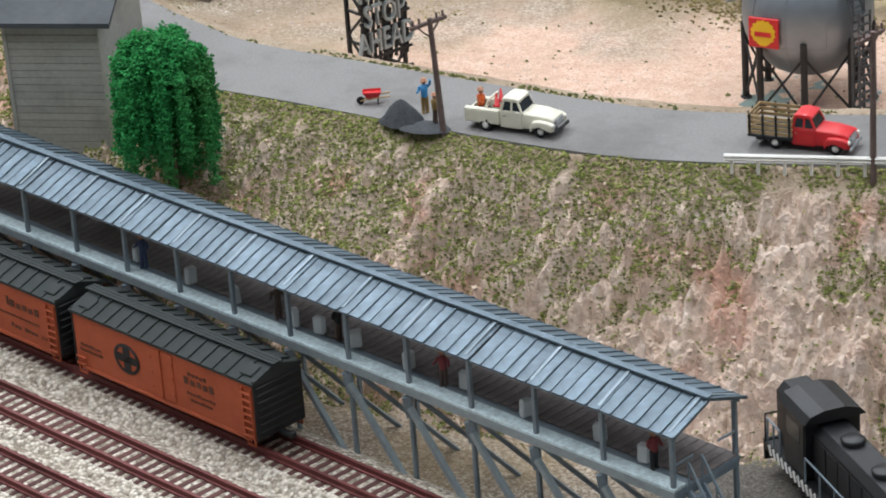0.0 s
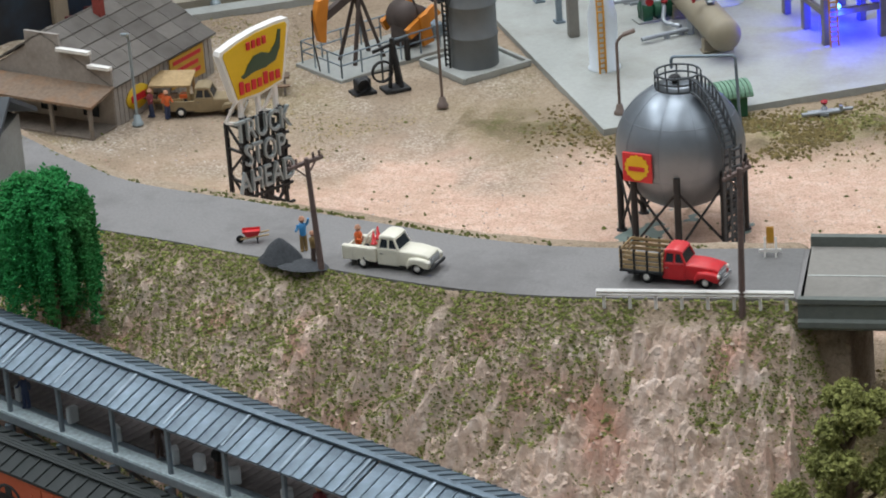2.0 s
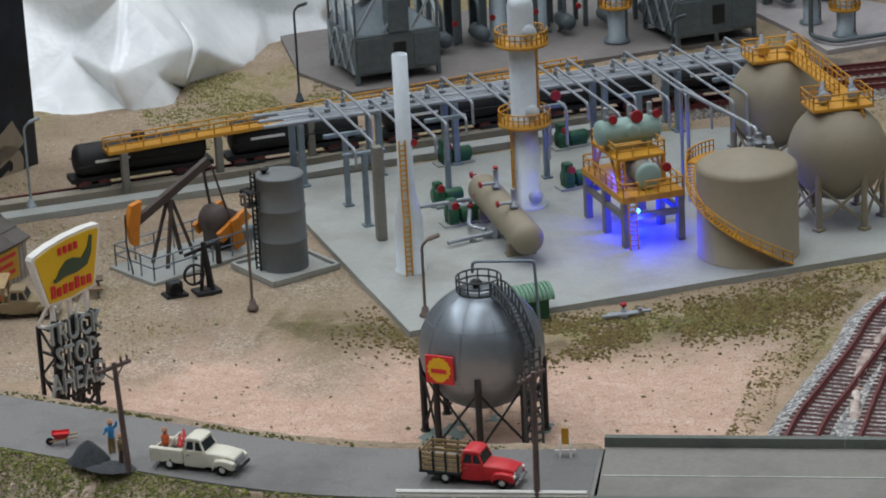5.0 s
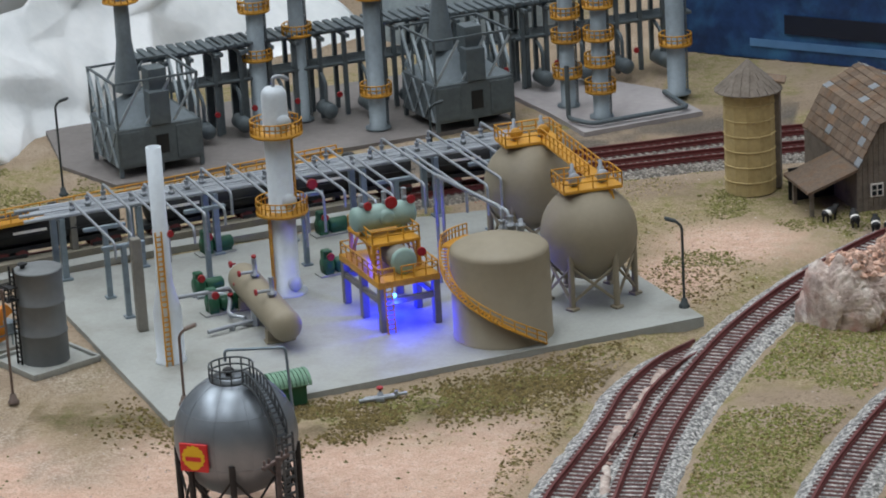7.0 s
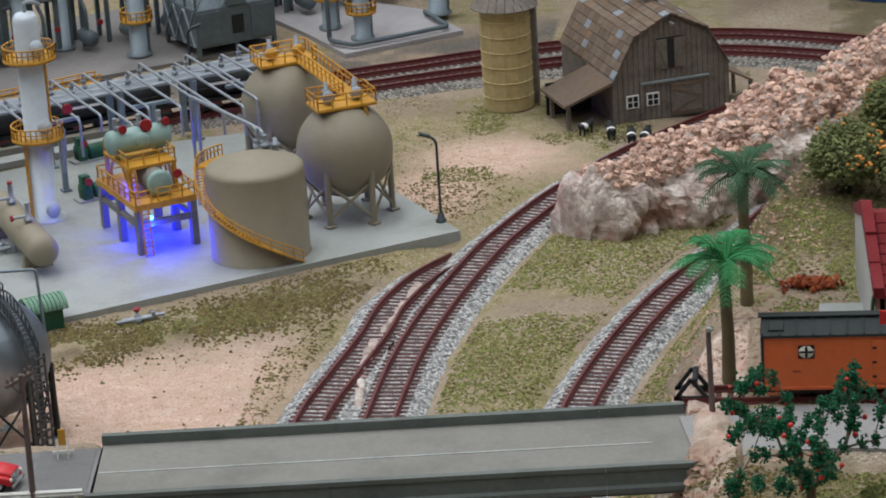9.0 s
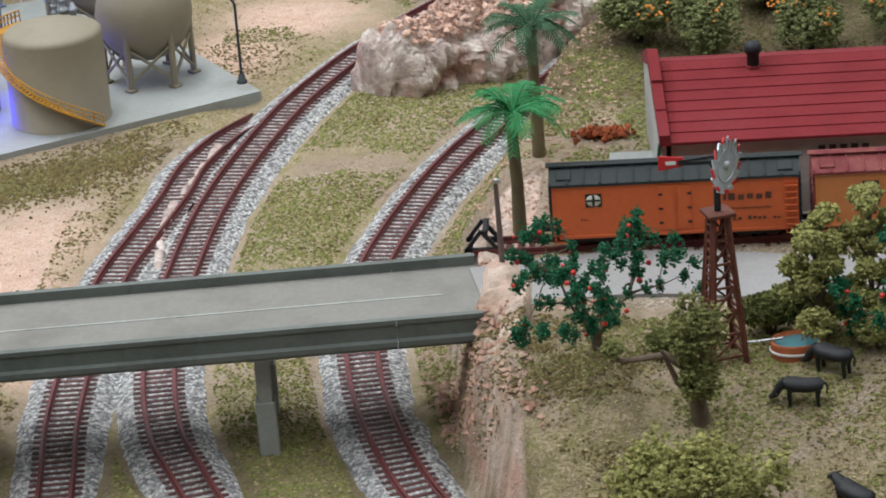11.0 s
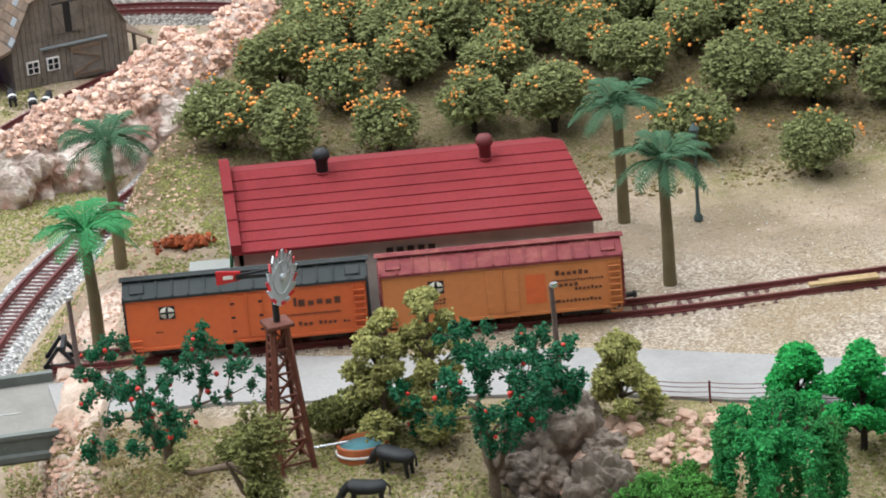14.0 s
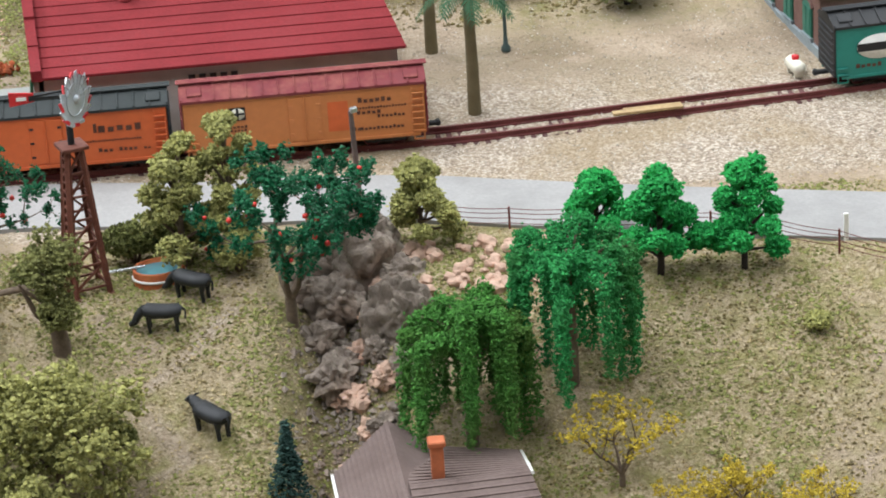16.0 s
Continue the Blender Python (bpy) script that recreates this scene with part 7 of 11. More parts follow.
def pumpjack():
    root = thing("pumpjack", -500, 216, -40, 55, "dark pumpjack with orange horse head and weights, fenced", "pumpjack")
    M_rust = paint("dark_rust_paint", rgb("4d423d"), 0.7, 0.1, 0.15, 2, 8, 0.1)
    M_oj = paint("orange_weight_paint", rgb("cf7f22"), 0.5, 0, 0.1, 2, 8, 0.1, rgb("9a5a14"), 0.4)
    part("pad", Geo().box(0, 0, -1, 62, 30, 2, 0.2), M_slab, root, "pale concrete pad")
    for sx in (-1, 1):
        for sy in (-1, 1):
            part("samson_leg", Geo().bar((-10 + sx * 7, sy * 5, 1), (-10, sy * 1.5, 27), 1.3, 1.3), M_rust, root)
    part("walking_beam", Geo().bar((-26, 0, 22), (10, 0, 38), 2.4, 3.2), M_rust, root)
    hh = Geo().slab([(-24, -1.4, 30), (-29, -1.4, 29), (-31.5, -1.4, 22), (-29.5, -1.4, 13), (-27, -1.4, 12), (-26, -1.4, 20)], (0, 2.8, 0))
    part("horse_head", hh, M_oj, root, "orange curved horse head")
    part("bridle", Geo().tube([(-31.5, 0, 26), (-32, 0, 14), (-30, 0, 1)], 0.35, 5), M_black, root)
    gb = part("gearbox", Geo().box(13, 0, 1, 11, 9, 12, 0.6).lathe([(0.01, -6), (6, -6), (6, 6), (0.01, 6)], 20, m=Matrix.Translation((13, 0, 12)) @ pose(0, 0, 0, 90)), M_rust, root)
    for s in (-1, 1):
        part("crank", Geo().slab([(8, s * 7, 6), (6, s * 7, 10), (20, s * 7, 17), (23, s * 7, 13)], (0, s * 2, 0)), M_oj, gb, "orange crank weight")
        part("crank", Geo().slab([(12, s * 8.6, 14), (16, s * 8.6, 15), (18, s * 8.6, 3), (13, s * 8.6, 2)], (0, s * 1.4, 0)), M_oj, gb)
        part("pitman", Geo().bar((14, s * 6, 14), (9, s * 3, 37), 0.9, 0.9), M_rust, root)
    part("motor", Geo().box(25, 0, 1, 6, 7, 6, 0.8), M_steel, root)
    g = Geo()
    railing(g, [(-29, -13, 1), (28, -13, 1), (28, 13, 1), (-29, 13, 1), (-29, -13, 1)], 9, 0.35, 9)
    part("fence", g, M_steel, root, "grey pipe fence")


pumpjack()


def small_pump():
    root = thing("well_pump", -483, 179, -40, 40, "small black engine and derrick pump with a flywheel", "pump")
    part("base", Geo().box(0, 0, -0.6, 10, 8, 1.4, 0.2).box(-12, 3, -0.6, 9, 7, 1.4, 0.2), M_black, root)
    part("derrick", Geo().bar((2, -2, 0.5), (0, 0, 20), 1.4, 1.4).bar((2, 2, 0.5), (0, 0, 20), 1.2, 1.2).bar((-2, 0, 0.5), (0, 0, 20), 1.2, 1.2), M_black, root)
    part("flywheel", Geo().lathe([(3.6, -0.5), (4.4, -0.5), (4.4, 0.5), (3.6, 0.5), (3.6, -0.5)], 20, m=Matrix.Translation((-5, -1, 8)) @ pose(0, 0, 0, 90)).bar((-9, -1, 8), (-1, -1, 8), 0.6, 0.6).bar((-5, -1, 4), (-5, -1, 12), 0.6, 0.6), M_black, root)
    part("engine", Geo().box(-12, 3, 0.6, 6, 4, 5, 0.5).lathe([(2.4, -1), (2.8, 0), (2.4, 1)], 14, m=Matrix.Translation((-13, -0.5, 4)) @ pose(0, 0, 0, 90)), M_black, root)
    part("rocker", Geo().bar((-8, 0, 16), (6, 0, 19), 0.9, 1.2).box(6, 0, 10, 2, 1.6, 9, 0.3), M_black, root)


small_pump()


def green_hut():
    root = thing("green_hut", -352, 166, -40, RZ, "small green corrugated hut behind the silver sphere", "hut")
    part("wall", Geo().box(0, 0, 0, 12, 9, 9, 0.2), M_green, root)
    M_huttin = paint("green_tin_roof", rgb("6a9078"), 0.5, 0.1, 0.1, 2, 10, 0.1)
    prof = [(6.4 * math.cos(t), 5.6 + 5.2 * math.sin(t)) for t in np.linspace(0.15, math.pi - 0.15, 12)]
    for k in range(10):
        x0 = -8 + 1.6 * k
        g = Geo().slab([(x0, y, z + 2) for y, z in prof] + [(x0, y * 0.94, z + 1.4) for y, z in prof[::-1]], (1.3, 0, 0))
        part("roof_sheet", g, M_huttin, root, "pale green arched roof sheet" if k == 0 else "")
    whole("floor_pipe", Geo().pipe([(0, 0, 1), (14, 4, 1), (14, 4, 3)], 0.8).pipe([(2, 3, 0.8), (18, 7, 0.8)], 0.7).box(8, 3, 0, 3, 4, 1), M_pipe, "short silver pipes lying beside the hut", "pipe", m=at(-325, 166, -40, 10))
    r2 = thing("valve", -318, 172, -40, 0, "small red-wheeled valve on the sand", "valve")
    part("body", Geo().lathe([(1.2, 0), (1.2, 2), (0.6, 2.2), (0.6, 4), (0.01, 4)], 10), M_pipe, r2)
    valve_wheel(r2, (0, 0, 4.2), "z", 1.6)


green_hut()


# ---- second refinery behind the siding ----
slab("pad_back", [(-532, 468), (-497, 438), (-375, 514), (-325, 545), (-385, 640), (-560, 530)], -44, ZS - 0.6, paint("mauve_grey_pad", rgb("7b7673"), 0.85, 0, 0.08, 3, 30, 0.2), "worn grey pad of the back refinery")
slab("pad_east", [(-289, 522), (-236, 558), (-262, 600), (-330, 640), (-350, 610), (-312, 558)], -44, ZS - 0.3, paint("lilac_grey_pad", rgb("a29d9c"), 0.85, 0, 0.08, 3, 30, 0.2), "pale grey pad with columns")


def furnace(x, y, stack_h, label):
    root = thing("furnace", x, y, ZS, RZ + 2, label, "furnace", "furnaces")
    w, d, z0, z1, z2 = 42, 40, 4, 23, 45
    for sx in (1, w / 2, w - 1):
        for sy in (1, d - 1):
            part("leg", Geo().box(sx, sy, 0, 1.8, 1.8, z0 + 1), M_backsteel, root)
    part("firebox", Geo().box(w / 2, d / 2, z0, w, d, z1 - z0, 0.4), M_backsteel, root, "blue-grey panelled firebox")
    for k in range(3):
        part("panel", Geo().box(7 + 14 * k, -0.25, z0 + 1.5, 12, 0.5, z1 - z0 - 3, 0.15), M_black if k == 1 else M_backsteel, root) if k != 1 else part("opening", Geo().box(22, -0.2, z0 + 5, 6, 0.5, 9), M_black, root, "dark furnace opening")
        for j in range(3):
            part("side_brace", Geo().bar((-0.4, 2 + 12.5 * j, z0 + 1), (-0.4, 13 + 12.5 * j, z1 - 1), 0.9, 0.9).bar((-0.4, 13 + 12.5 * j, z0 + 1), (-0.4, 2 + 12.5 * j, z1 - 1), 0.5, 0.5), M_glint, root) if k == 0 else None
    part("hopper", Geo().add([(2, 2, z1), (w - 2, 2, z1), (w - 2, d - 2, z1), (2, d - 2, z1), (w / 2 - 5, d / 2 - 5, z1 + 12), (w / 2 + 5, d / 2 - 5, z1 + 12), (w / 2 + 5, d / 2 + 5, z1 + 12), (w / 2 - 5, d / 2 + 5, z1 + 12)], [(0, 1, 5, 4), (1, 2, 6, 5), (2, 3, 7, 6), (3, 0, 4, 7), (4, 5, 6, 7)]), M_colgrey, root, "sloping pale hopper roof")
    for sx in (0.8, w - 0.8):
        for sy in (0.8, d / 3, 2 * d / 3, d - 0.8):
            part("truss_post", Geo().box(sx, sy, z1, 1.0, 1.0, z2 - z1), M_backsteel, root)
        part("truss_chord", Geo().bar((sx, 0, z2), (sx, d, z2), 1.0, 1.0), M_backsteel, root)
        for j in range(3):
            part("truss_brace", Geo().bar((sx, 1 + j * d / 3, z1 + 1), (sx, (j + 1) * d / 3, z2 - 1), 1.3, 1.3), M_glint, root)
    for sy in (0.8, d - 0.8):
        part("truss_chord", Geo().bar((0, sy, z2), (w, sy, z2), 1.0, 1.0), M_backsteel, root)
        for k in (0, 1, 2):
            part("truss_brace", Geo().bar((1 + k * w / 3, sy, z1 + 1), ((k + 1) * w / 3, sy, z2 - 1), 1.0, 1.0), M_glint, root)
    part("penthouse", Geo().box(w * 0.52, 3, z1, 10, 8, 16, 0.3).box(w * 0.55, 8, z1 + 12, 9, 10, 14, 0.3), M_backsteel, root)
    part("flue", Geo().lathe([(6, 0), (6, 6), (3.7, 24), (3.2, stack_h), (2.8, stack_h)], 26, w / 2 - 6, d / 2 + 4, z1 + 12), M_colgrey, root, "tapered pale steel stack")
    st = part("stack_platform", Geo().lathe([(4, 0), (8.5, 0), (8.5, -1), (4, -1)], 24, w / 2 - 6, d / 2 + 4, z1 + 56), M_yellow, root)
    part("railing", railing(Geo(), [(w / 2 - 6 + 8.2 * math.cos(a), d / 2 + 4 + 8.2 * math.sin(a), z1 + 56) for a in np.linspace(0, 6.28, 18)], 4.6, 0.36, 5), M_yellow, st)


furnace(-497, 446, 78, "blue-grey refinery furnace with a trussed top and tall stack")
furnace(-360, 520, 78, "blue-grey refinery furnace with trusses beside the columns")


def grey_column(x, y, r, h, plats, label):
    root = thing("refinery_column", x, y, ZS, RZ, label, "column", "grey columns")
    part("shell", Geo().lathe([(r * 1.5, 0), (r * 1.5, 1), (r, 1.2), (r, h - 2), (r * 0.7, h), (0.01, h + 0.6)], 26), M_colgrey, root, "pale grey steel shell")
    for z in plats:
        p = part("ring_platform", Geo().lathe([(r, 0), (r + 3.6, 0), (r + 3.6, -1.2), (r, -1.2)], 24, 0, 0, z), M_yellow, root, "yellow ring platform")
        part("railing", railing(Geo(), [((r + 3.4) * math.cos(a), (r + 3.4) * math.sin(a), z) for a in np.linspace(0, 6.2, 18)], 4.6, 0.36, 5), M_yellow, p)
    part("ladder", ladder(Geo(), (r + 0.8, 0, 1), (r + 0.8, 0, h - 4), (0, 1, 0), 2.6), M_backsteel, root)


grey_column(-449, 530, 4.2, 118, (36, 60, 84), "tall grey column with yellow platforms")
grey_column(-432, 545, 3.8, 96, (44, 68, 90), "grey column with yellow platforms")
grey_column(-391, 530, 4.2, 74, (18, 66), "grey column with a ladder and yellow platforms")
grey_column(-284, 548, 3.9, 90, (14, 27, 40, 56), "grey column stacked with yellow platforms")
grey_column(-303, 568, 3.7, 84, (16, 34, 46), "grey column with yellow platforms on the pale pad")
grey_column(-252, 590, 4.6, 76, (26,), "wide grey column on the pale pad")


def back_rack(x0, y0, L, label):
    root = thing("pipe_rack", x0, y0, ZS, RZ, label, "pipe rack", "back pipe racks")
    for k in range(int(L / 13) + 1):
        for yy in (0, 14):
            part("rack_post", Geo().box(13 * k, yy, 0, 2, 2, 42), M_backsteel, root)
        part("rack_beam", Geo().box(13 * k, 7, 40, 2, 26, 1.8), M_backsteel, root)
        part("rack_beam", Geo().box(13 * k, 7, 24, 1.8, 16, 1.6), M_backsteel, root)
    for z in (25.6, 42.4):
        for yy in (0, 3.2, 6.4, 9.6, 13):
            part("pipe", Geo().rod((-4, yy, z + 0.6), (L + 4, yy, z + 0.6), 1.0, n=8), M_backsteel, root)
    for k in range(int(L / 5)):
        part("cooler_fin", Geo().box(2 + 5 * k, 7, 43.6, 3.2, 20, 1.4, 0.2), M_backsteel, root)
    for k in range(int(L / 22)):
        d = part("drum", Geo().lathe([(0.01, -7), (3, -6.6), (3.8, -5.5), (3.8, 5.5), (3, 6.6), (0.01, 7)], 18, m=Matrix.Translation((8 + 22 * k, -6, 6)) @ pose(0, 0, 0, 90)), M_backsteel, root, "grey horizontal drum")
        part("riser", Geo().pipe([(8 + 22 * k, -6, 9), (8 + 22 * k, -6, 20), (8 + 22 * k, 2, 24)], 1.0, 3), M_backsteel, root)
        valve_wheel(root, (13 + 22 * k, -12, 14), "y", 1.8)


back_rack(-466, 520, 122, "crowded grey pipe rack of the back refinery")
back_rack(-372, 575, 60, "grey pipe rack between furnace and columns")
back_rack(-500, 496, 60, "grey pipe rack beside the furnace")
back_rack(-330, 600, 90, "grey pipe rack behind the pale pad")
whole("pipe_loop", Geo().pipe([(-296, 536, -36), (-286, 529, -36), (-243, 558, -36), (-258, 586, -36)], 1.2, 4).pipe([(-299, 540, -10), (-299, 540, -36), (-296, 536, -36)], 1.2, 2), M_backsteel, "grey pipe loop along the pad edge", "pipe")

# ---- trees and rocks: shared builders ----
def ico(sub=0):
    t = (1 + 5 ** 0.5) / 2
    v = [Vector(p).normalized() for p in ((-1, t, 0), (1, t, 0), (-1, -t, 0), (1, -t, 0), (0, -1, t), (0, 1, t), (0, -1, -t), (0, 1, -t), (t, 0, -1), (t, 0, 1), (-t, 0, -1), (-t, 0, 1))]
    f = [(0, 11, 5), (0, 5, 1), (0, 1, 7), (0, 7, 10), (0, 10, 11), (1, 5, 9), (5, 11, 4), (11, 10, 2), (10, 7, 6), (7, 1, 8), (3, 9, 4), (3, 4, 2), (3, 2, 6), (3, 6, 8), (3, 8, 9), (4, 9, 5), (2, 4, 11), (6, 2, 10), (8, 6, 7), (9, 8, 1)]
    for _ in range(sub):
        mids, nf = {}, []
        def mid(a, b):
            k = (min(a, b), max(a, b))
            if k not in mids:
                v.append((v[a] + v[b]).normalized())
                mids[k] = len(v) - 1
            return mids[k]
        for a, b, c in f:
            x, y, z = mid(a, b), mid(b, c), mid(c, a)
            nf += [(a, x, z), (b, y, x), (c, z, y), (x, y, z)]
        f = nf
    return np.array([tuple(p) for p in v]), np.array(f)


ICO0, ICO1, ICO3, ICO4 = ico(0), ico(1), ico(3), ico(4)
OCTA = (np.array([(1, 0, 0), (0, 1, 0), (-1, 0, 0), (0, -1, 0), (0, 0, 1), (0, 0, -1)], float), np.array([(0, 1, 4), (1, 2, 4), (2, 3, 4), (3, 0, 4), (1, 0, 5), (2, 1, 5), (3, 2, 5), (0, 3, 5)]))
RNG = np.random.default_rng(7)


def blobs(centres, radii, rng, rough=0.35, flat=1.0, base=ICO0):
    """Many small ragged clumps as one set of vertices and faces."""
    bv, bf = base
    c, r = np.asarray(centres, float), np.asarray(radii, float)
    n = len(c)
    v = bv[None] * r[:, None, None] * (1 + rough * rng.uniform(-1, 1, (n, len(bv), 1)))
    v[:, :, 2] *= flat
    v = v + c[:, None, :]
    f = bf[None] + (np.arange(n) * len(bv))[:, None, None]
    return v.reshape(-1, 3), f.reshape(-1, 3)


def cloud(name, centres, radii, material, parent=None, label="", rough=0.4, flat=0.9, rng=RNG, smooth=False, base=ICO0):
    if name in ("foliage", "crown", "needles"):
        # each clump becomes a few ragged flecks
        r = np.repeat(np.asarray(radii, float), 3)
        centres = np.repeat(np.asarray(centres, float), 3, 0) + rng.normal(size=(len(r), 3)) * r[:, None] * 0.55
        radii, base, rough = r * rng.uniform(0.45, 0.8, len(r)), OCTA, 0.6
    v, f = blobs(centres, radii, rng, rough, flat, base)
    me = bpy.data.meshes.new(name)
    me.from_pydata((v * MM).tolist(), [], f.tolist())
    me.polygons.foreach_set("use_smooth", [smooth] * len(f))
    me.materials.append(material)
    return part(name, me, material, parent, label)


def crown_points(rng, n, r, h, lobes=9, fill=0.55):
    """Places on and in a lumpy crown of that radius and height."""
    lob = rng.normal(size=(lobes, 3))
    lob /= np.linalg.norm(lob, axis=1)[:, None]
    lob[:, 2] = np.abs(lob[:, 2]) * 0.9 - 0.15
    lob *= rng.uniform(0.35, 0.62, (lobes, 1))
    k = rng.integers(0, lobes, n)
    d = rng.normal(size=(n, 3))
    d /= np.linalg.norm(d, axis=1)[:, None]
    p = lob[k] + d * (rng.uniform(fill, 1, (n, 1)) ** 0.5) * 0.46
    return p * [r, r, h / 2]


def limb(g, p, d, length, r, rng, depth, tips, spread=0.6):
    """A forking branch; the ends are gathered in tips."""
    p, d = Vector(p), Vector(d).normalized()
    pts, rr = [p], [r]
    for i in range(3):
        d = (d + Vector(rng.normal(size=3) * 0.16)).normalized()
        pts.append(pts[-1] + d * length / 3)
        rr.append(r * (1 - 0.2 * (i + 1)))
    g.tube(pts, rr, 6)
    tips.append(pts[-1])
    if depth:
        for _ in range(2 if depth < 3 else 3):
            nd = (d + Vector(rng.normal(size=3) * spread)).normalized()
            limb(g, pts[-1], nd, length * 0.72, r * 0.5, rng, depth - 1, tips, spread)
        if depth > 1:
            tips.append(pts[2])


M_bark = paint("grey_brown_bark", rgb("6b5b4b"), 0.9, 0, 0.25, 1.2, 6, 0.5, rgb("40352a"), 0.5)
M_trunkdark = paint("dark_brown_trunk", rgb("2f2620"), 0.85, 0, 0.2, 1.2, 6, 0.3)
M_orangeleaf = leafy("dull_green_foam_foliage", rgb("5a623d"), rgb("969c68"))
M_fruit = paint("orange_fruit_paint", rgb("ee9a45"), 0.5, 0, 0.1, 1, 3, 0, rgb("e07c1c"), 0.3)
M_redfruit = paint("red_fruit_paint", rgb("d0362c"), 0.5, 0, 0.1, 1, 3, 0)
M_willow = leafy("willow_green_foliage", rgb("1c6a33"), rgb("3ba45a"), 0.75, rgb("3c7036"))
M_willow2 = leafy("deep_willow_foliage", rgb("336628"), rgb("5c9a45"), 0.8, rgb("5a7436"))
M_plastic = leafy("dark_plastic_leaf", rgb("0c4a30"), rgb("1c7046"), 0.5)
M_olive = leafy("olive_foam_foliage", rgb("7f8048"), rgb("b3b070"))
M_dkolive = leafy("dark_olive_foam_foliage", rgb("4a4f28"), rgb("777a44"))
M_olivemix = leafy("mid_olive_foam_foliage", rgb("5e6036"), rgb("8e8f58"))
M_bright = leafy("bright_green_foam_foliage", rgb("178840"), rgb("3cb05c"))
M_spruce = leafy("blue_green_spruce", rgb("1f3430"), rgb("3a5750"))
M_yellowleaf = leafy("yellow_blossom_foam", rgb("a8912a"), rgb("cdb648"))
M_palm = paint("palm_green_plastic", rgb("2c8046"), 0.8, 0, 0.15, 2, 8, 0.1, rgb("2c6a44"), 0.4)
M_palm2 = paint("dusty_palm_green_plastic", rgb("3a5f40"), 0.85, 0, 0.15, 2, 8, 0.1, rgb("4c6a4c"), 0.4)
M_palmtrunk = paint("olive_palm_trunk", rgb("6b5f43"), 0.8, 0, 0.15, 1.5, 6, 0.3, rgb("4d442e"), 0.5)
M_moss = leafy("green_turf_clump", rgb("6c703c"), rgb("989a5c"))
M_dulltint = leafy("dull_olive_turf_clump", rgb("666638"), rgb("8f8c58"))
M_brownturf = leafy("brown_turf_clump", rgb("5f5434"), rgb("8a7a50"))
M_tan = leafy("straw_turf_clump", rgb("8f8058"), rgb("bba985"))


def zg(x, y):
    return float(height(np.array([float(x)]), np.array([float(y)]))[0])


def orange_tree(seed, r=11.0, h=17.0):
    """One bushy citrus tree, at the origin."""
    rng = np.random.default_rng(seed)
    root = thing("orange_tree", 0, 0, 0, 0, "bushy foam orange tree dotted with orange fruit", "tree", "orange grove")
    g = Geo()
    for k in range(3):
        a = 2.1 * k + seed
        g.tube([(0, 0, -3), (0.4 * math.cos(a), 0.4 * math.sin(a), 3), (3.4 * math.cos(a), 3.4 * math.sin(a), 8)], [1.0, 0.8, 0.4], 6)
    part("trunk", g, M_trunkdark, root)
    p = crown_points(rng, 2300, r * 1.18, h * 1.65, 17, 0.4) + [0, 0, 10.5]
    cloud("crown", p, rng.uniform(0.5, 1.05, len(p)), M_orangeleaf, root, "", 0.5, 0.9, rng)
    outer = p[np.argsort(-(np.abs(p[:, 0]) + np.abs(p[:, 1]) + 1.5 * p[:, 2]))[:500]]
    k = rng.choice(len(outer), (14, 40, 26, 64)[seed % 4], replace=False)
    spot = outer[k][:5]
    q = np.concatenate([spot[rng.integers(0, 5, len(k))] + rng.normal(size=(len(k), 3)) * [2.6, 2.6, 1.3], outer[k][:6]])
    d = q - [0, 0, 9]
    q = [0, 0, 9] + d * 1.1
    cloud("fruit", q, rng.uniform(0.4, 0.68, len(q)), M_fruit, root, "small orange fruit", 0.15, 0.9, rng, True)
    return root


def place(src, spots, first=True):
    """Sets a built thing at the first spot and copies of it at the others."""
    for i, (x, y, z, rz, s) in enumerate(spots):
        m = at(x, y, z, rz) @ Matrix.Scale(s, 4)
        if i == 0:
            src.matrix_basis = m
        else:
            o = copy_thing(src, at(x, y, z, rz))
            o.matrix_basis = m


spots = [(-52, 168), (-27, 155), (9, 149), (41, 159), (70, 151), (117, 120), (158, 97), (-30, 207), (-5, 188), (19, 202), (103, 179), (141, 159), (165, 150), (196, 139), (90, 202), (53, 190), (126, 200)]
rr = random.Random(4)
for row in range(7):
    for k in range(13):
        x, y = -62 + 24 * k + 9 * (row % 2) + rr.uniform(-5, 5), 222 + 25 * row + rr.uniform(-5, 5)
        if x > float(np.interp(y, (160, 205, 247, 284, 306, 395), (-60, -41, -38, -32, -22, 20))) + 11 and y < 395 and not (x > 190 and y < 150):
            spots.append((x, y))
spots += [(-14, 237), (86, 226), (52, 222), (160, 190), (186, 176), (212, 168), (232, 150), (222, 200), (148, 216)]
kinds = [orange_tree(s, r, h) for s, r, h in ((1, 11, 17), (2, 12, 18), (3, 10.5, 16), (4, 11.5, 19))]
groups = [[] for _ in kinds]
for i, (x, y) in enumerate(spots):
    groups[(i * 7 + i // 3) % 4].append((x, y, zg(x, y) - 0.5, rr.uniform(0, 360), rr.uniform(1.06, 1.32)))
for src, some in zip(kinds, groups):
    place(src, some)


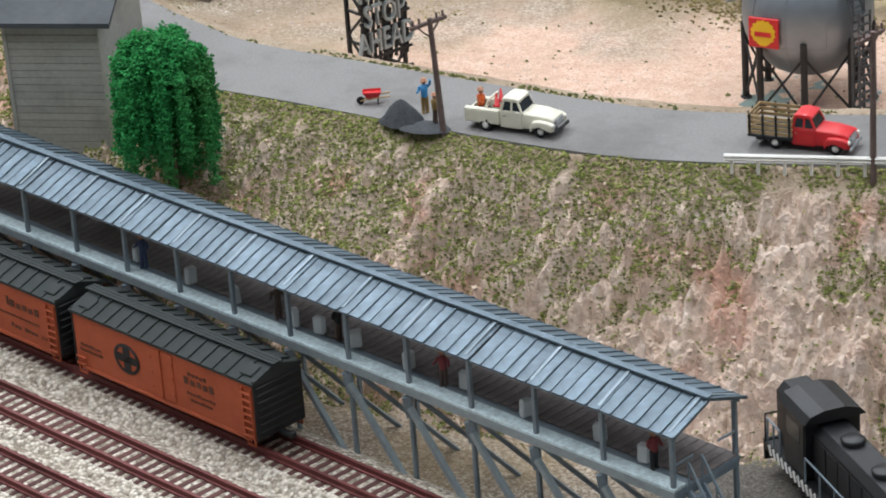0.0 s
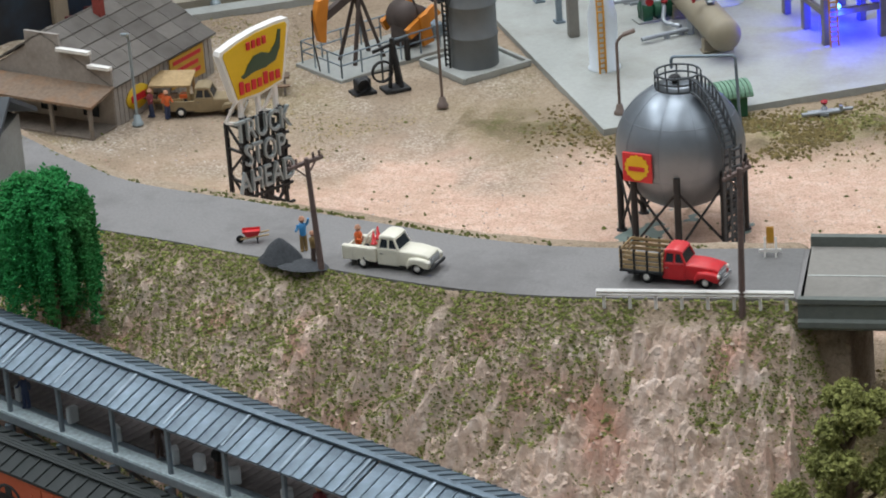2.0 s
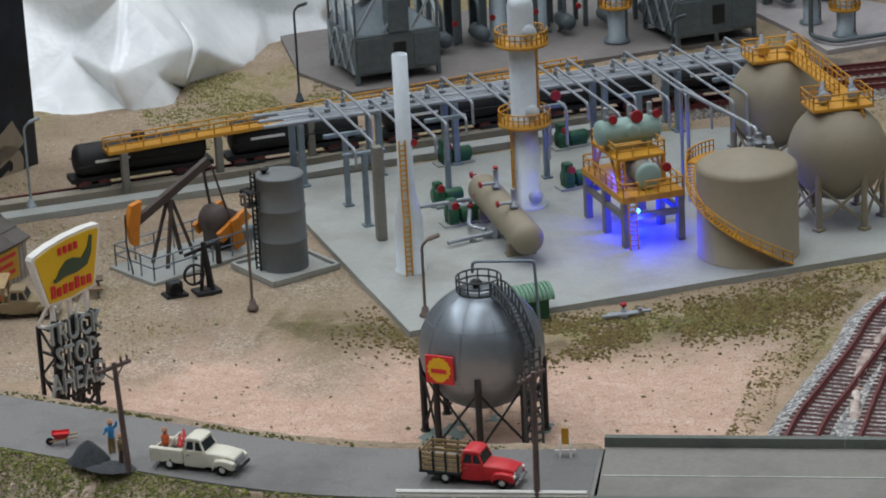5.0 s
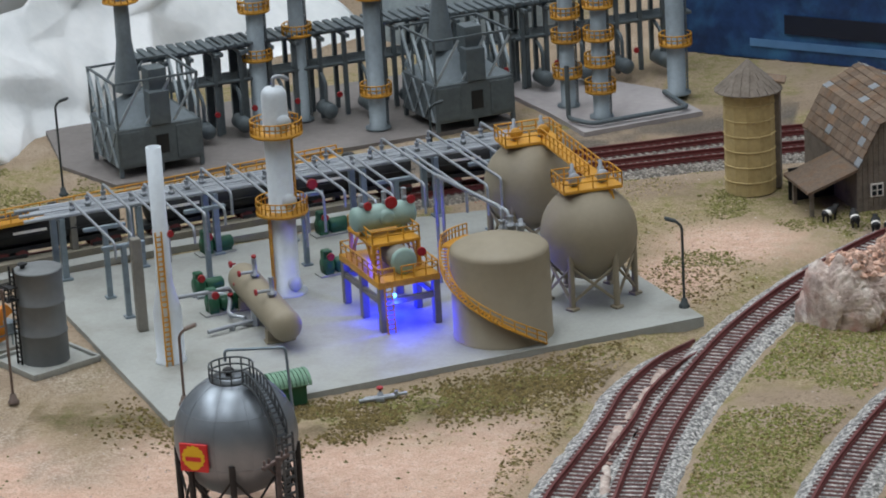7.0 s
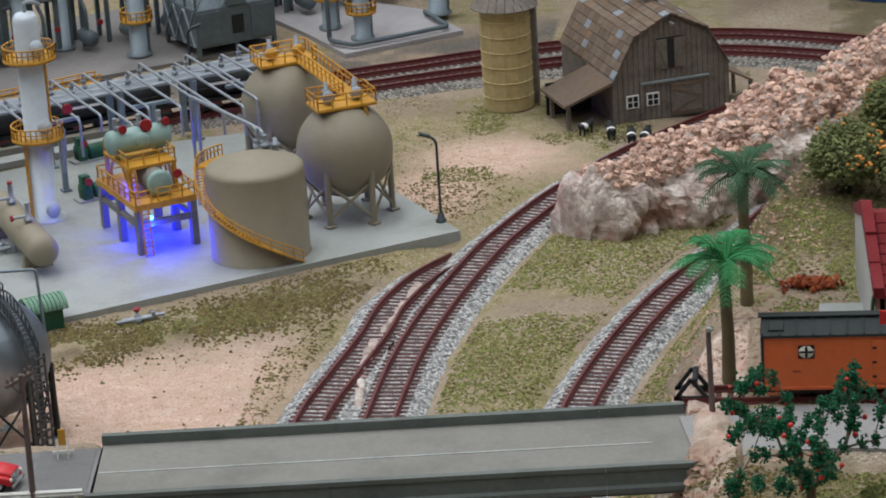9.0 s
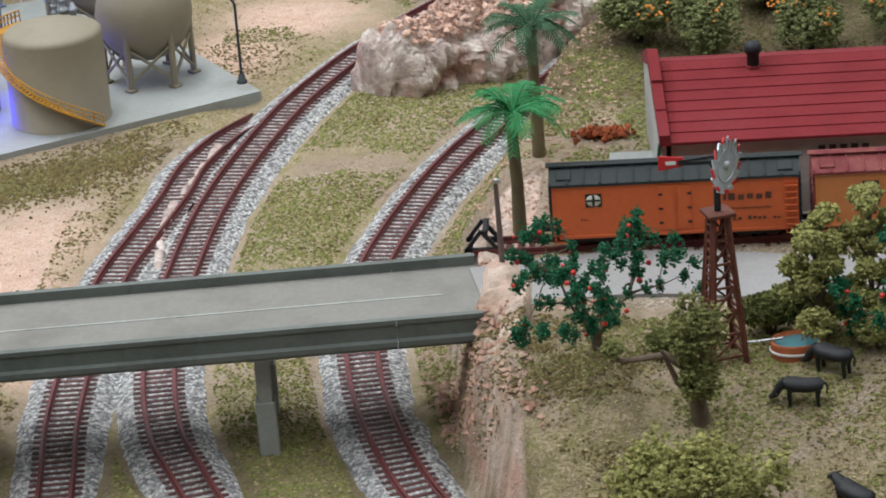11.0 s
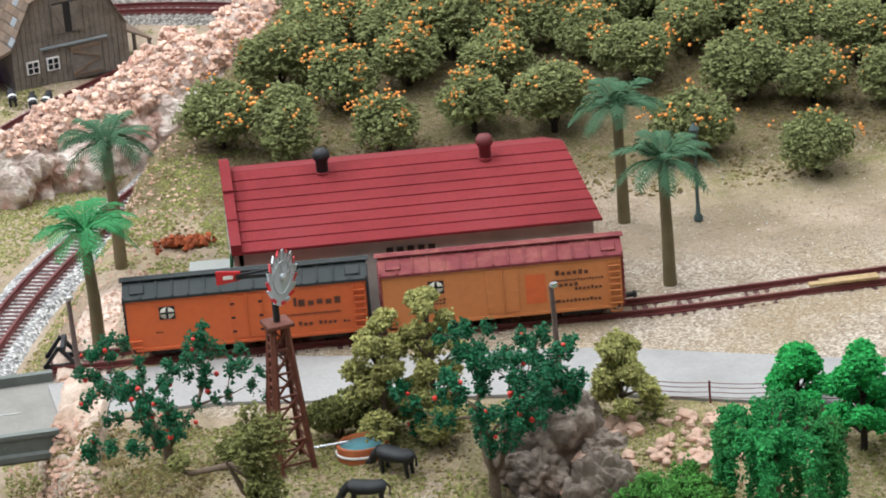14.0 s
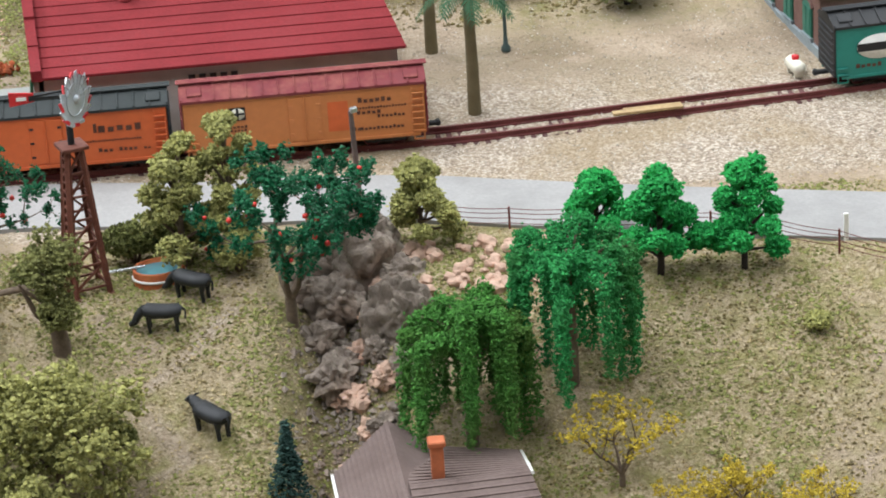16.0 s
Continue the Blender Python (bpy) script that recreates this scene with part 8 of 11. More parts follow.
def palm(x, y, z, h, material, seed, label):
    rng = random.Random(seed)
    root = thing("palm_tree", x, y, z, rng.uniform(0, 360), label, "palm tree", "palm trees")
    part("trunk", Geo().tube([(0, 0, -2), (0.2, 0, h * 0.4), (-0.3, 0.2, h * 0.75), (-0.4, 0.2, h)], [2.3, 2.0, 1.8, 1.9], 12).lathe([(1.9, 0), (2.6, 1.2), (1.4, 2.6), (0.01, 3)], 10, -0.4, 0.2, h - 1), M_palmtrunk, root, "stout olive-brown trunk")
    for k in range(24):
        a = 2 * math.pi * k / 24 * 3.03 + rng.uniform(-0.15, 0.15)
        up = rng.uniform(0.0, 0.95) if k > 4 else rng.uniform(1.0, 1.4)
        L = rng.uniform(17, 21) * (0.85 if up > 1 else 1)
        g = Geo()
        pts = []
        for t in np.linspace(0, 1, 9):
            rad = L * (t - 0.12 * t * t) * (0.95 - 0.3 * (up > 1))
            zz = h + 1 + L * ((0.6 * up + 0.36) * t - (0.62 + 0.2 * (1 - min(up, 1))) * t * t)
            pts.append(Vector((rad * math.cos(a), rad * math.sin(a), zz)))
        g.tube(pts, [0.42, 0.4, 0.36, 0.32, 0.28, 0.24, 0.2, 0.15, 0.08], 5)
        side = Vector((-math.sin(a), math.cos(a), 0))
        for t in np.linspace(0.16, 0.99, 14):
            j = t * 8
            i0 = min(int(j), 7)
            p = pts[i0].lerp(pts[i0 + 1], j - i0)
            d = (pts[i0 + 1] - pts[i0]).normalized()
            w = 4.1 * math.sin(math.pi * (0.2 + 0.72 * t)) ** 0.8 + 0.5
            for s in (-1, 1):
                tip = p + side * s * w * 0.85 + d * w * 0.75 - Vector((0, 0, w * rng.uniform(0.2, 0.45)))
                mid = p.lerp(tip, 0.5) + Vector((0, 0, 0.35))
                g.add([p - d * 0.12, p + d * 0.3, mid + d * 0.42, tip, mid - d * 0.3, mid - Vector((0, 0, 0.22))], [(0, 1, 2, 4), (4, 2, 3), (0, 4, 5), (1, 5, 2), (4, 3, 5), (2, 5, 3)])
        part("frond", g, material, root, "feathered green frond")


palm(-90, 6, 0, 37.5, M_palm, 1, "bright green plastic palm tree by the siding end")
palm(-86, 73, zg(-86, 73), 43, M_palm2, 2, "darker plastic palm tree beside the packing house")
palm(96, 13, 0, 41, M_palm2, 3, "dusty green plastic palm tree on the gravel yard")
palm(87, 72, 0, 40, M_palm2, 4, "dusty green plastic palm tree behind the packing house")


def willow(x, y, z, h, r, seed, material, label, strands=27, fall=(0.45, 0.86)):
    """A weeping tree: trunk, arching limbs, hanging strands of clumps."""
    rng = np.random.default_rng(seed)
    root = thing("willow_tree", x, y, z, 0, label, "tree", "willow trees")
    g = Geo()
    g.tube([(0, 0, -4), (0.3, 0.2, h * 0.35), (-0.3, 0, h * 0.6), (0, 0, h * 0.85)], [1.9, 1.5, 1.2, 0.7], 8)
    cs, rs = [], []
    for k in range(strands):
        a = 2 * math.pi * k / strands * 3.07 + rng.uniform(-0.2, 0.2)
        reach = r * rng.uniform(0.3, 1.0) ** 0.8
        top = h * rng.uniform(0.88, 1.0) * (1.04 - 0.24 * (reach / r) ** 2)
        start = h * rng.uniform(0.45, 0.75)
        drop = h * rng.uniform(*fall) * (1.25 - 0.35 * reach / r)
        pts = []
        for t in np.linspace(0, 1, 6):
            pts.append(Vector((reach * t * math.cos(a), reach * t * math.sin(a), start + (top - start) * math.sin(t * 1.75) / math.sin(1.75) * (1 if t < 0.9 else 0.99))))
        if k % 2 == 0:
            g.tube(pts, [0.7, 0.6, 0.5, 0.4, 0.3, 0.2], 5)
        end = pts[-1]
        n = int(drop / 0.5)
        for i in range(n):
            t = i / n
            sway = 1 + 0.10 * t
            for _ in range(6):
                cs.append((end.x * sway + rng.normal() * 0.9, end.y * sway + rng.normal() * 0.9, end.z - drop * t + rng.normal() * 0.4))
                rs.append(rng.uniform(0.35, 0.75) * (1.15 - 0.35 * t))
        for t in np.linspace(0.2, 1, 150):
            q = pts[min(int(t * 5), 4)].lerp(pts[min(int(t * 5) + 1, 5)], t * 5 - min(int(t * 5), 4))
            cs.append((q.x + rng.normal() * 1.15, q.y + rng.normal() * 1.15, q.z + rng.normal() * 1.0))
            rs.append(rng.uniform(0.4, 0.8))
    part("trunk", g, M_bark, root)
    cloud("foliage", cs, rs, material, root, "", 0.5, 1.0, rng)


willow(-504, -88, -20, 50, 15, 11, M_willow, "dense bright green weeping tree on the slope", 58, (0.45, 0.78))
willow(76, -168, zg(76, -168), 47, 17, 12, M_willow2, "deep green weeping tree above the house roof", 21, (0.5, 0.86))
willow(106, -155, zg(106, -155), 47, 20, 13, M_willow, "bright green weeping tree on the pasture", 22, (0.5, 0.86))


def armature_tree(x, y, z, h, seed, material, label, fruit=None, leaf=1.0, n_leaf=10, spread=0.6, trunk=M_bark, lean=(0, 0), flare=0.4, depth=3):
    """A wire-armature tree with leaf clusters at its twigs."""
    rng = np.random.default_rng(seed)
    root = thing("tree", x, y, z, 0, label, "tree")
    g, tips = Geo(), []
    for k in range(4):
        a = 2 * math.pi * k / 4 + 0.5
        limb(g, (0, 0, h * 0.12), (flare * math.cos(a) + lean[0], flare * math.sin(a) + lean[1], 1), h * 0.34, h * 0.022, rng, depth, tips, spread)
    g.tube([(0, 0, -3), (0, 0, h * 0.14)], [h * 0.036, h * 0.03], 8)
    part("trunk", g, trunk, root)
    tips = np.array([tuple(t) for t in tips])
    c = np.repeat(tips, n_leaf, 0) + rng.normal(size=(len(tips) * n_leaf, 3)) * [1.05, 1.05, 1.5] * np.array(leaf * (1.35 if material is M_olive else 1.0))
    cloud("foliage", c, rng.uniform(0.5, 1.1, len(c)) * leaf, material, root, "", 0.5, 0.9, rng)
    if fruit is not None:
        q = tips[rng.choice(len(tips), min(46, len(tips)), replace=False)] + rng.normal(size=(min(46, len(tips)), 3)) * 1.3
        cloud("fruit", q, rng.uniform(0.65, 0.95, len(q)), fruit, root, "small red fruit", 0.1, 1.0, rng, True)
    return root


armature_tree(30, -119, zg(30, -119), 52, 21, M_plastic, "open-branched dark green tree with red fruit", M_redfruit, 0.85, 44, 0.55)
armature_tree(-64, -93, zg(-64, -93), 46, 22, M_plastic, "spreading dark green plastic tree with red fruit by the bridge", M_redfruit, 0.75, 34, 0.6, flare=1.0)
armature_tree(-37, -170, zg(-37, -170), 38, 25, M_olive, "bushy pale olive tree low on the slope", None, 1.3, 26, 0.75, flare=0.7)
armature_tree(-55, -190, zg(-55, -190), 30, 35, M_olive, "bushy pale olive tree at the foot of the slope", None, 1.3, 26, 0.75, flare=0.7)


def lobed_tree(x, y, z, h, w, seed, material, label, density=1.0, fruit=None):
    """A tree of foam lumps stacked on a forked trunk."""
    rng = np.random.default_rng(seed)
    root = thing("tree", x, y, z, 0, label, "tree")
    g = Geo().tube([(0, 0, -3), (0.3, 0, h * 0.3), (-0.2, 0.2, h * 0.62), (0, 0, h * 0.9)], [w * 0.036, w * 0.03, w * 0.02, 0.3], 8)
    cs, rs = [], []
    for k in range(18):
        t = 0.2 + 0.72 * k / 17 + rng.uniform(-0.05, 0.05)
        a = 2.4 * k + rng.uniform(-0.5, 0.5)
        rad = w * 0.42 * (1.05 - 0.75 * t) * rng.uniform(0.45, 1.25) if k < 17 else 0
        c = np.array([rad * math.cos(a), rad * math.sin(a), h * t])
        g.tube([(0, 0, h * max(t - 0.18, 0.15)), tuple(c)], [w * 0.022, w * 0.008], 5)
        lr = w * rng.uniform(0.085, 0.15) * (1.2 - 0.4 * t)
        n = int(110 * density)
        d = rng.normal(size=(n, 3))
        d /= np.linalg.norm(d, axis=1)[:, None]
        cs.append(c + d * lr * (0.55 + 0.5 * rng.uniform(0, 1, (n, 1))) * [1, 1, 0.85])
        rs.append(rng.uniform(0.5, 1.15, n))
    part("trunk", g, M_trunkdark if material is M_bright else M_bark, root)
    cloud("foliage", np.concatenate(cs), np.concatenate(rs), material, root, "", 0.5, 0.9, rng)


lobed_tree(122, -90, 0, 18, 22, 27, M_bright, "low bright green foam tree beside the fence", 1.4)
lobed_tree(136, -123, zg(136, -123), 33, 31, 28, M_bright, "bright green foam tree with stacked lumps on the pasture", 2.0)
lobed_tree(160, -124, zg(160, -124), 35, 28, 29, M_bright, "taller cone-shaped bright green foam tree on the pasture", 2.0)
lobed_tree(0, -90, 0, 41, 32, 23, M_olive, "pale olive foam tree beside the road", 1.3)
lobed_tree(15, -84, 0, 48, 24, 26, M_olive, "tall pale olive tree behind the red-fruited tree", 1.2)
lobed_tree(70, -88, 0, 26, 28, 24, M_olive, "pale olive foam bush by the fence", 1.2)
armature_tree(115, -185, zg(115, -185), 27, 30, M_yellowleaf, "sparse yellow-flowered twiggy bush", None, 0.8, 3, 0.6, flare=0.5)
armature_tree(130, -203, zg(130, -203), 18, 36, M_yellowleaf, "low sparse yellow-flowered bush by the house", None, 0.7, 3, 0.7, flare=0.6)
armature_tree(166, -204, zg(166, -204), 16, 37, M_yellowleaf, "thin yellow-flowered twigs at the pasture foot", None, 0.7, 3, 0.7, flare=0.7)
armature_tree(146, -196, zg(146, -196), 15, 32, M_yellowleaf, "low twiggy yellow-flowered bush", None, 0.7, 4, 0.8, flare=0.8)
lobed_tree(-254, -131, -48, 48, 40, 33, M_moss, "tall fresh green shrub at the foot of the bridge abutment", 2.2)


def bush(x, y, z, r, h, seed, material, label):
    rng = np.random.default_rng(seed)
    root = thing("bush", x, y, z, 0, label, "bush")
    p = crown_points(rng, int(150 * r), r, h, 10, 0.4) + [0, 0, h * 0.42]
    cloud("foliage", p, rng.uniform(0.45, 1.0, len(p)), material, root, "", 0.5, 0.9, rng)
    g = Geo()
    for k in range(4):
        a = 1.6 * k
        g.tube([(0, 0, -2), (0.3 * r * math.cos(a), 0.3 * r * math.sin(a), h * 0.4)], [0.6, 0.3], 5)
    part("stem", g, M_bark, root)


bush(-14, -84, 0, 10, 17, 41, M_dkolive, "dark olive foam bush behind the windmill")
bush(-2, -82, 0, 9, 14, 42, M_dkolive, "dark olive foam bush by the road edge")
bush(16, -96, 0, 9, 15, 43, M_olive, "pale olive foam bush behind the trough")
bush(-44, -96, 0, 6, 9, 44, M_dkolive, "small dark bush at the road edge")
bush(-22, -160, zg(-22, -160), 7, 10, 45, M_dkolive, "dark low bush on the slope")
bush(176, -150, zg(176, -150), 4, 5, 46, M_olive, "small olive tuft on the pasture")


def old_tree():
    rng = np.random.default_rng(51)
    x, y = -36, -128
    root = thing("tree", x, y, zg(x, y), 0, "gnarled bare-limbed old tree with olive foliage on top", "tree")
    g = Geo().tube([(1, 0, -4), (0, 0, 8), (-2, 0.5, 18), (-1, 0, 28)], [3.0, 2.3, 1.7, 0.9], 9)
    g.tube([(-1, 0, 14), (-8, 1, 19), (-20, 2, 17), (-27, 3, 21)], [1.5, 1.1, 0.8, 0.3], 7)
    g.tube([(0, 0, 6), (-5, -2, 12), (-9, -3, 22)], [1.4, 1.0, 0.4], 7)
    g.tube([(-1, 0, 22), (4, 1, 28), (5, 1, 34)], [1.0, 0.7, 0.3], 7)
    part("trunk", g, M_bark, root, "twisted grey-brown trunk")
    p = np.concatenate([crown_points(rng, 800, 10, 30, 11, 0.4) + [1, 0, 25], crown_points(rng, 120, 4, 6, 5) + [-22, 2, 20], crown_points(rng, 400, 7, 20, 9, 0.4) + [1, -2, 12]])
    cloud("foliage", p, rng.uniform(0.5, 1.1, len(p)), M_olivemix, root, "", 0.5, 0.9, rng)


old_tree()


def spruce(x, y, z, h):
    rng = np.random.default_rng(61)
    root = thing("spruce_tree", x, y, z, 0, "small dark blue-green spruce before the house", "tree")
    part("trunk", Geo().tube([(0, 0, -2), (0, 0, h)], [1.1, 0.2], 7), M_trunkdark, root)
    n = 900
    t = rng.uniform(0, 1, n) ** 0.8
    a = rng.uniform(0, 6.28, n)
    rad = (1 - t) * 8 * (0.6 + 0.4 * np.abs(np.sin(t * 22))) * rng.uniform(0.5, 1, n)
    c = np.stack([rad * np.cos(a), rad * np.sin(a), 3 + t * (h - 3) - rad * 0.25], -1)
    cloud("needles", c, rng.uniform(0.4, 0.9, n), M_spruce, root, "", 0.6, 0.7, rng)


spruce(25, -175, zg(25, -175), 26)


def rock_face_mat(name, tones, rust):
    m, nt, p = node_mat(name)
    co = coords(nt)
    a, b, c = noise_node(nt, 9, 5, 0.7, co), noise_node(nt, 26, 4, 0.6, co), noise_node(nt, 1.6, 4, 0.7, co)
    col = ramp(nt, a.outputs[0], [(0.3, tones[0]), (0.5, tones[1]), (0.66, tones[2])])
    col = mix(nt, ramp(nt, b.outputs[0], [(0.52, (0, 0, 0)), (0.66, (0.8, 0.8, 0.8))]), col, rust)
    col = mix(nt, ramp(nt, c.outputs[0], [(0.5, (0, 0, 0)), (0.68, (0.45, 0.45, 0.45))]), col, shade(tones[0], 0.6))
    link(nt, col, p.inputs["Base Color"])
    p.inputs["Roughness"].default_value = 0.95
    bump(nt, p, c.outputs[0], 0.8, 0.8)
    return m


M_greyrock = rock_face_mat("grey_cast_rock", (rgb("62574d"), rgb("877a6e"), rgb("a89c8f")), rgb("86705f"))


def rock_mesh(seed, rx, ry, rz, rough=0.55):
    rough = rough if rx > 6.5 else 0.95
    v, f = ICO4 if rx > 6.5 else ICO1 if rx < 3 else ICO3
    n = np.array([noise.fractal(Vector(p) * 1.6 + Vector((seed * 7.1, seed * 3.3, 0)), 1.0, 2.0, 5) for p in v])
    q = np.abs(np.array([noise.noise(Vector(p) * 3.3 + Vector((seed * 1.7, 9, seed))) for p in v]))
    c = np.abs(np.array([noise.noise(Vector(p) * 1.9 + Vector((seed * 2.7, 4, seed * 5.1))) for p in v]))
    s = 0.92 + rough * (0.4 * n + 0.75 * c + 0.4 * q)
    w = v * s[:, None] * [rx, ry, rz]
    me = bpy.data.meshes.new("boulder")
    me.from_pydata((w * MM).tolist(), [], f.tolist())
    me.polygons.foreach_set("use_smooth", [False] * len(f))
    return me


def boulder(x, y, z, r, seed, material, label, group, rz=0):
    o = part("boulder", rock_mesh(seed, *r), material)
    o.matrix_basis = at(x, y, z, rz)
    return tagged(o, label, "rock", group)


gl, gg = "rough grey cast-plaster boulder in the gully", "gully boulders"
boulder(51, -97, 1, (12, 9, 14), 1, M_greyrock, gl, gg, 20)
boulder(43, -108, -8, (8, 7, 8), 2, M_greyrock, gl, gg)
boulder(60, -126, -9, (9, 10, 14), 3, M_greyrock, gl, gg, 50)
boulder(38, -120, -14, (5, 4, 5), 4, M_greyrock, gl, gg)
boulder(45, -128, -18, (5, 5, 5), 5, M_greyrock, gl, gg)
boulder(34, -104, -5, (4, 4, 5), 6, M_greyrock, gl, gg)
boulder(63, -106, -3, (7, 6, 6), 7, M_greyrock, gl, gg)
boulder(62, -140, -17, (7, 6, 8), 8, M_greyrock, gl, gg, 80)
boulder(40, -136, -18, (5, 5, 5), 9, M_greyrock, gl, gg, 30)
rngr = random.Random(9)
for k in range(80):
    x, y = rngr.uniform(56, 112), rngr.uniform(-122, -92)
    s = rngr.uniform(0.8, 2.3)
    boulder(x, y, zg(x, y) + s * 0.2, (s * 1.3, s, s * 0.8), 20 + k % 9, M_rock, "pink plaster rubble stone by the fence", "pink rubble", rngr.uniform(0, 360))
for k in range(30):
    x, y = 46 + rngr.uniform(-9, 9) + 0.08 * k, -118 - 2.2 * k + rngr.uniform(-4, 4)
    s = rngr.uniform(1.2, 3.2)
    boulder(x, y, zg(x, y) + s * 0.3, (s * 1.2, s, s * 0.9), 30 + k % 9, M_rock if k % 3 else M_greyrock, "rubble stone in the dry gully", "gully rubble", rngr.uniform(0, 360))

# ---- rock ridge between the two curved tracks ----
M_ridge = rock_face_mat("white_stained_plaster_rock", (rgb("94827a"), rgb("c6b5aa"), rgb("e4dcd2")), rgb("a86f5c"))
M_rubble = leafy("terracotta_rubble", rgb("c49580"), rgb("e8cfc0"), 0.95)
RIDGE = [(-160, 256, 11), (-152, 266, 14), (-138, 276, 15), (-124, 286, 16), (-110, 299, 17), (-95, 315, 19), (-78, 334, 20), (-62, 354, 21), (-46, 375, 22), (-28, 396, 23), (-8, 416, 24), (16, 434, 25), (44, 450, 26)]


def rock_ridge():
    line = curve(RIDGE, 1.2)
    n, m = len(line), 78
    d = np.gradient(line[:, :2], axis=0)
    d /= np.hypot(*d.T)[:, None]
    side = np.stack([-d[:, 1], d[:, 0]], -1)
    s = np.arange(n) * 1.2
    cap = np.sqrt(np.clip(1 - np.clip(1 - s / 9, 0, 1) ** 2, 0.0, 1))
    th = np.linspace(-0.15, math.pi + 0.15, m)
    out = np.cos(th)[None] * (line[:, 2] * 1.05 * (0.02 + 0.98 * cap))[:, None]
    up = (np.sign(np.sin(th)) * np.abs(np.sin(th)) ** 0.62)[None] * ((line[:, 2] * 0.9 + 9 + 0.012 * s) * (0.05 + 0.95 * cap))[:, None]
    P = np.stack([line[:, None, 0] + side[:, None, 0] * out, line[:, None, 1] + side[:, None, 1] * out, -41 + up], -1)
    N = np.stack([side[:, None, 0] * np.cos(th), side[:, None, 1] * np.cos(th), np.broadcast_to(np.sin(th), (n, m))], -1)
    flat = P.reshape(-1, 3)
    def f(k, sc, off):
        return np.array([k(Vector((p[0] / sc + off, p[1] / sc, p[2] / (sc * 1.3)))) for p in flat]).reshape(n, m)
    big, mid, fine = f(noise.noise, 17.0, 3.1), f(noise.noise, 8.0, 7.7), f(lambda v: noise.fractal(v, 0.9, 2.0, 3), 4.2, 1.2)
    disp = 15.0 * np.abs(big) - 4.0 + 8.0 * np.abs(mid) + 2.8 * np.abs(fine) + 2.2 * np.abs(f(noise.noise, 2.6, 5.5))
    P = P + N * (disp * (0.15 + 0.85 * cap[:, None]))[..., None]
    i = (np.arange(n - 1)[:, None] * m + np.arange(m - 1)[None]).ravel()
    me = bpy.data.meshes.new("rock_ridge")
    me.from_pydata((P.reshape(-1, 3) * MM).tolist(), [], np.stack([i, i + 1, i + m + 1, i + m], -1).tolist())
    me.polygons.foreach_set("use_smooth", [False] * len(i))
    tagged(part("rock_ridge", me, M_ridge), "white and rust stained plaster rock ridge between curved tracks", "rock", "")
    rng = np.random.default_rng(77)
    k = 11000
    a, q = rng.integers(12, n, k), rng.integers(m // 6, int(m * 0.72), k)
    c = P[a, q] + rng.normal(size=(k, 3)) * [1.0, 1.0, 0.4]
    o = cloud("ridge_rubble", c, rng.uniform(0.45, 1.5, k) ** 1.4, M_rubble, None, "", 0.5, 0.8, rng, False, ICO0)
    tagged(o, "loose terracotta and cream rubble along the ridge top", "rubble", "", "stuff")


rock_ridge()
wall_g = Geo()
wall_line = curve([(-221, 84, -38), (-224, 110, -38), (-225, 128, -38), (-223, 150, -38), (-219, 180, -38), (-214, 205, -38)], 3)
wall_rng = random.Random(31)
wall_g.tube([(p[0] + wall_rng.uniform(-0.6, 0.6), p[1], -41.5 + wall_rng.uniform(-1, 1.5) * (1 if i % 4 else 1.8)) for i, p in enumerate(wall_line)], [wall_rng.uniform(1.2, 2.6) for _ in wall_line], 7)
whole("plaster_ridge", wall_g, M_ridge, "narrow white plaster ridge between the two tracks", "rock")


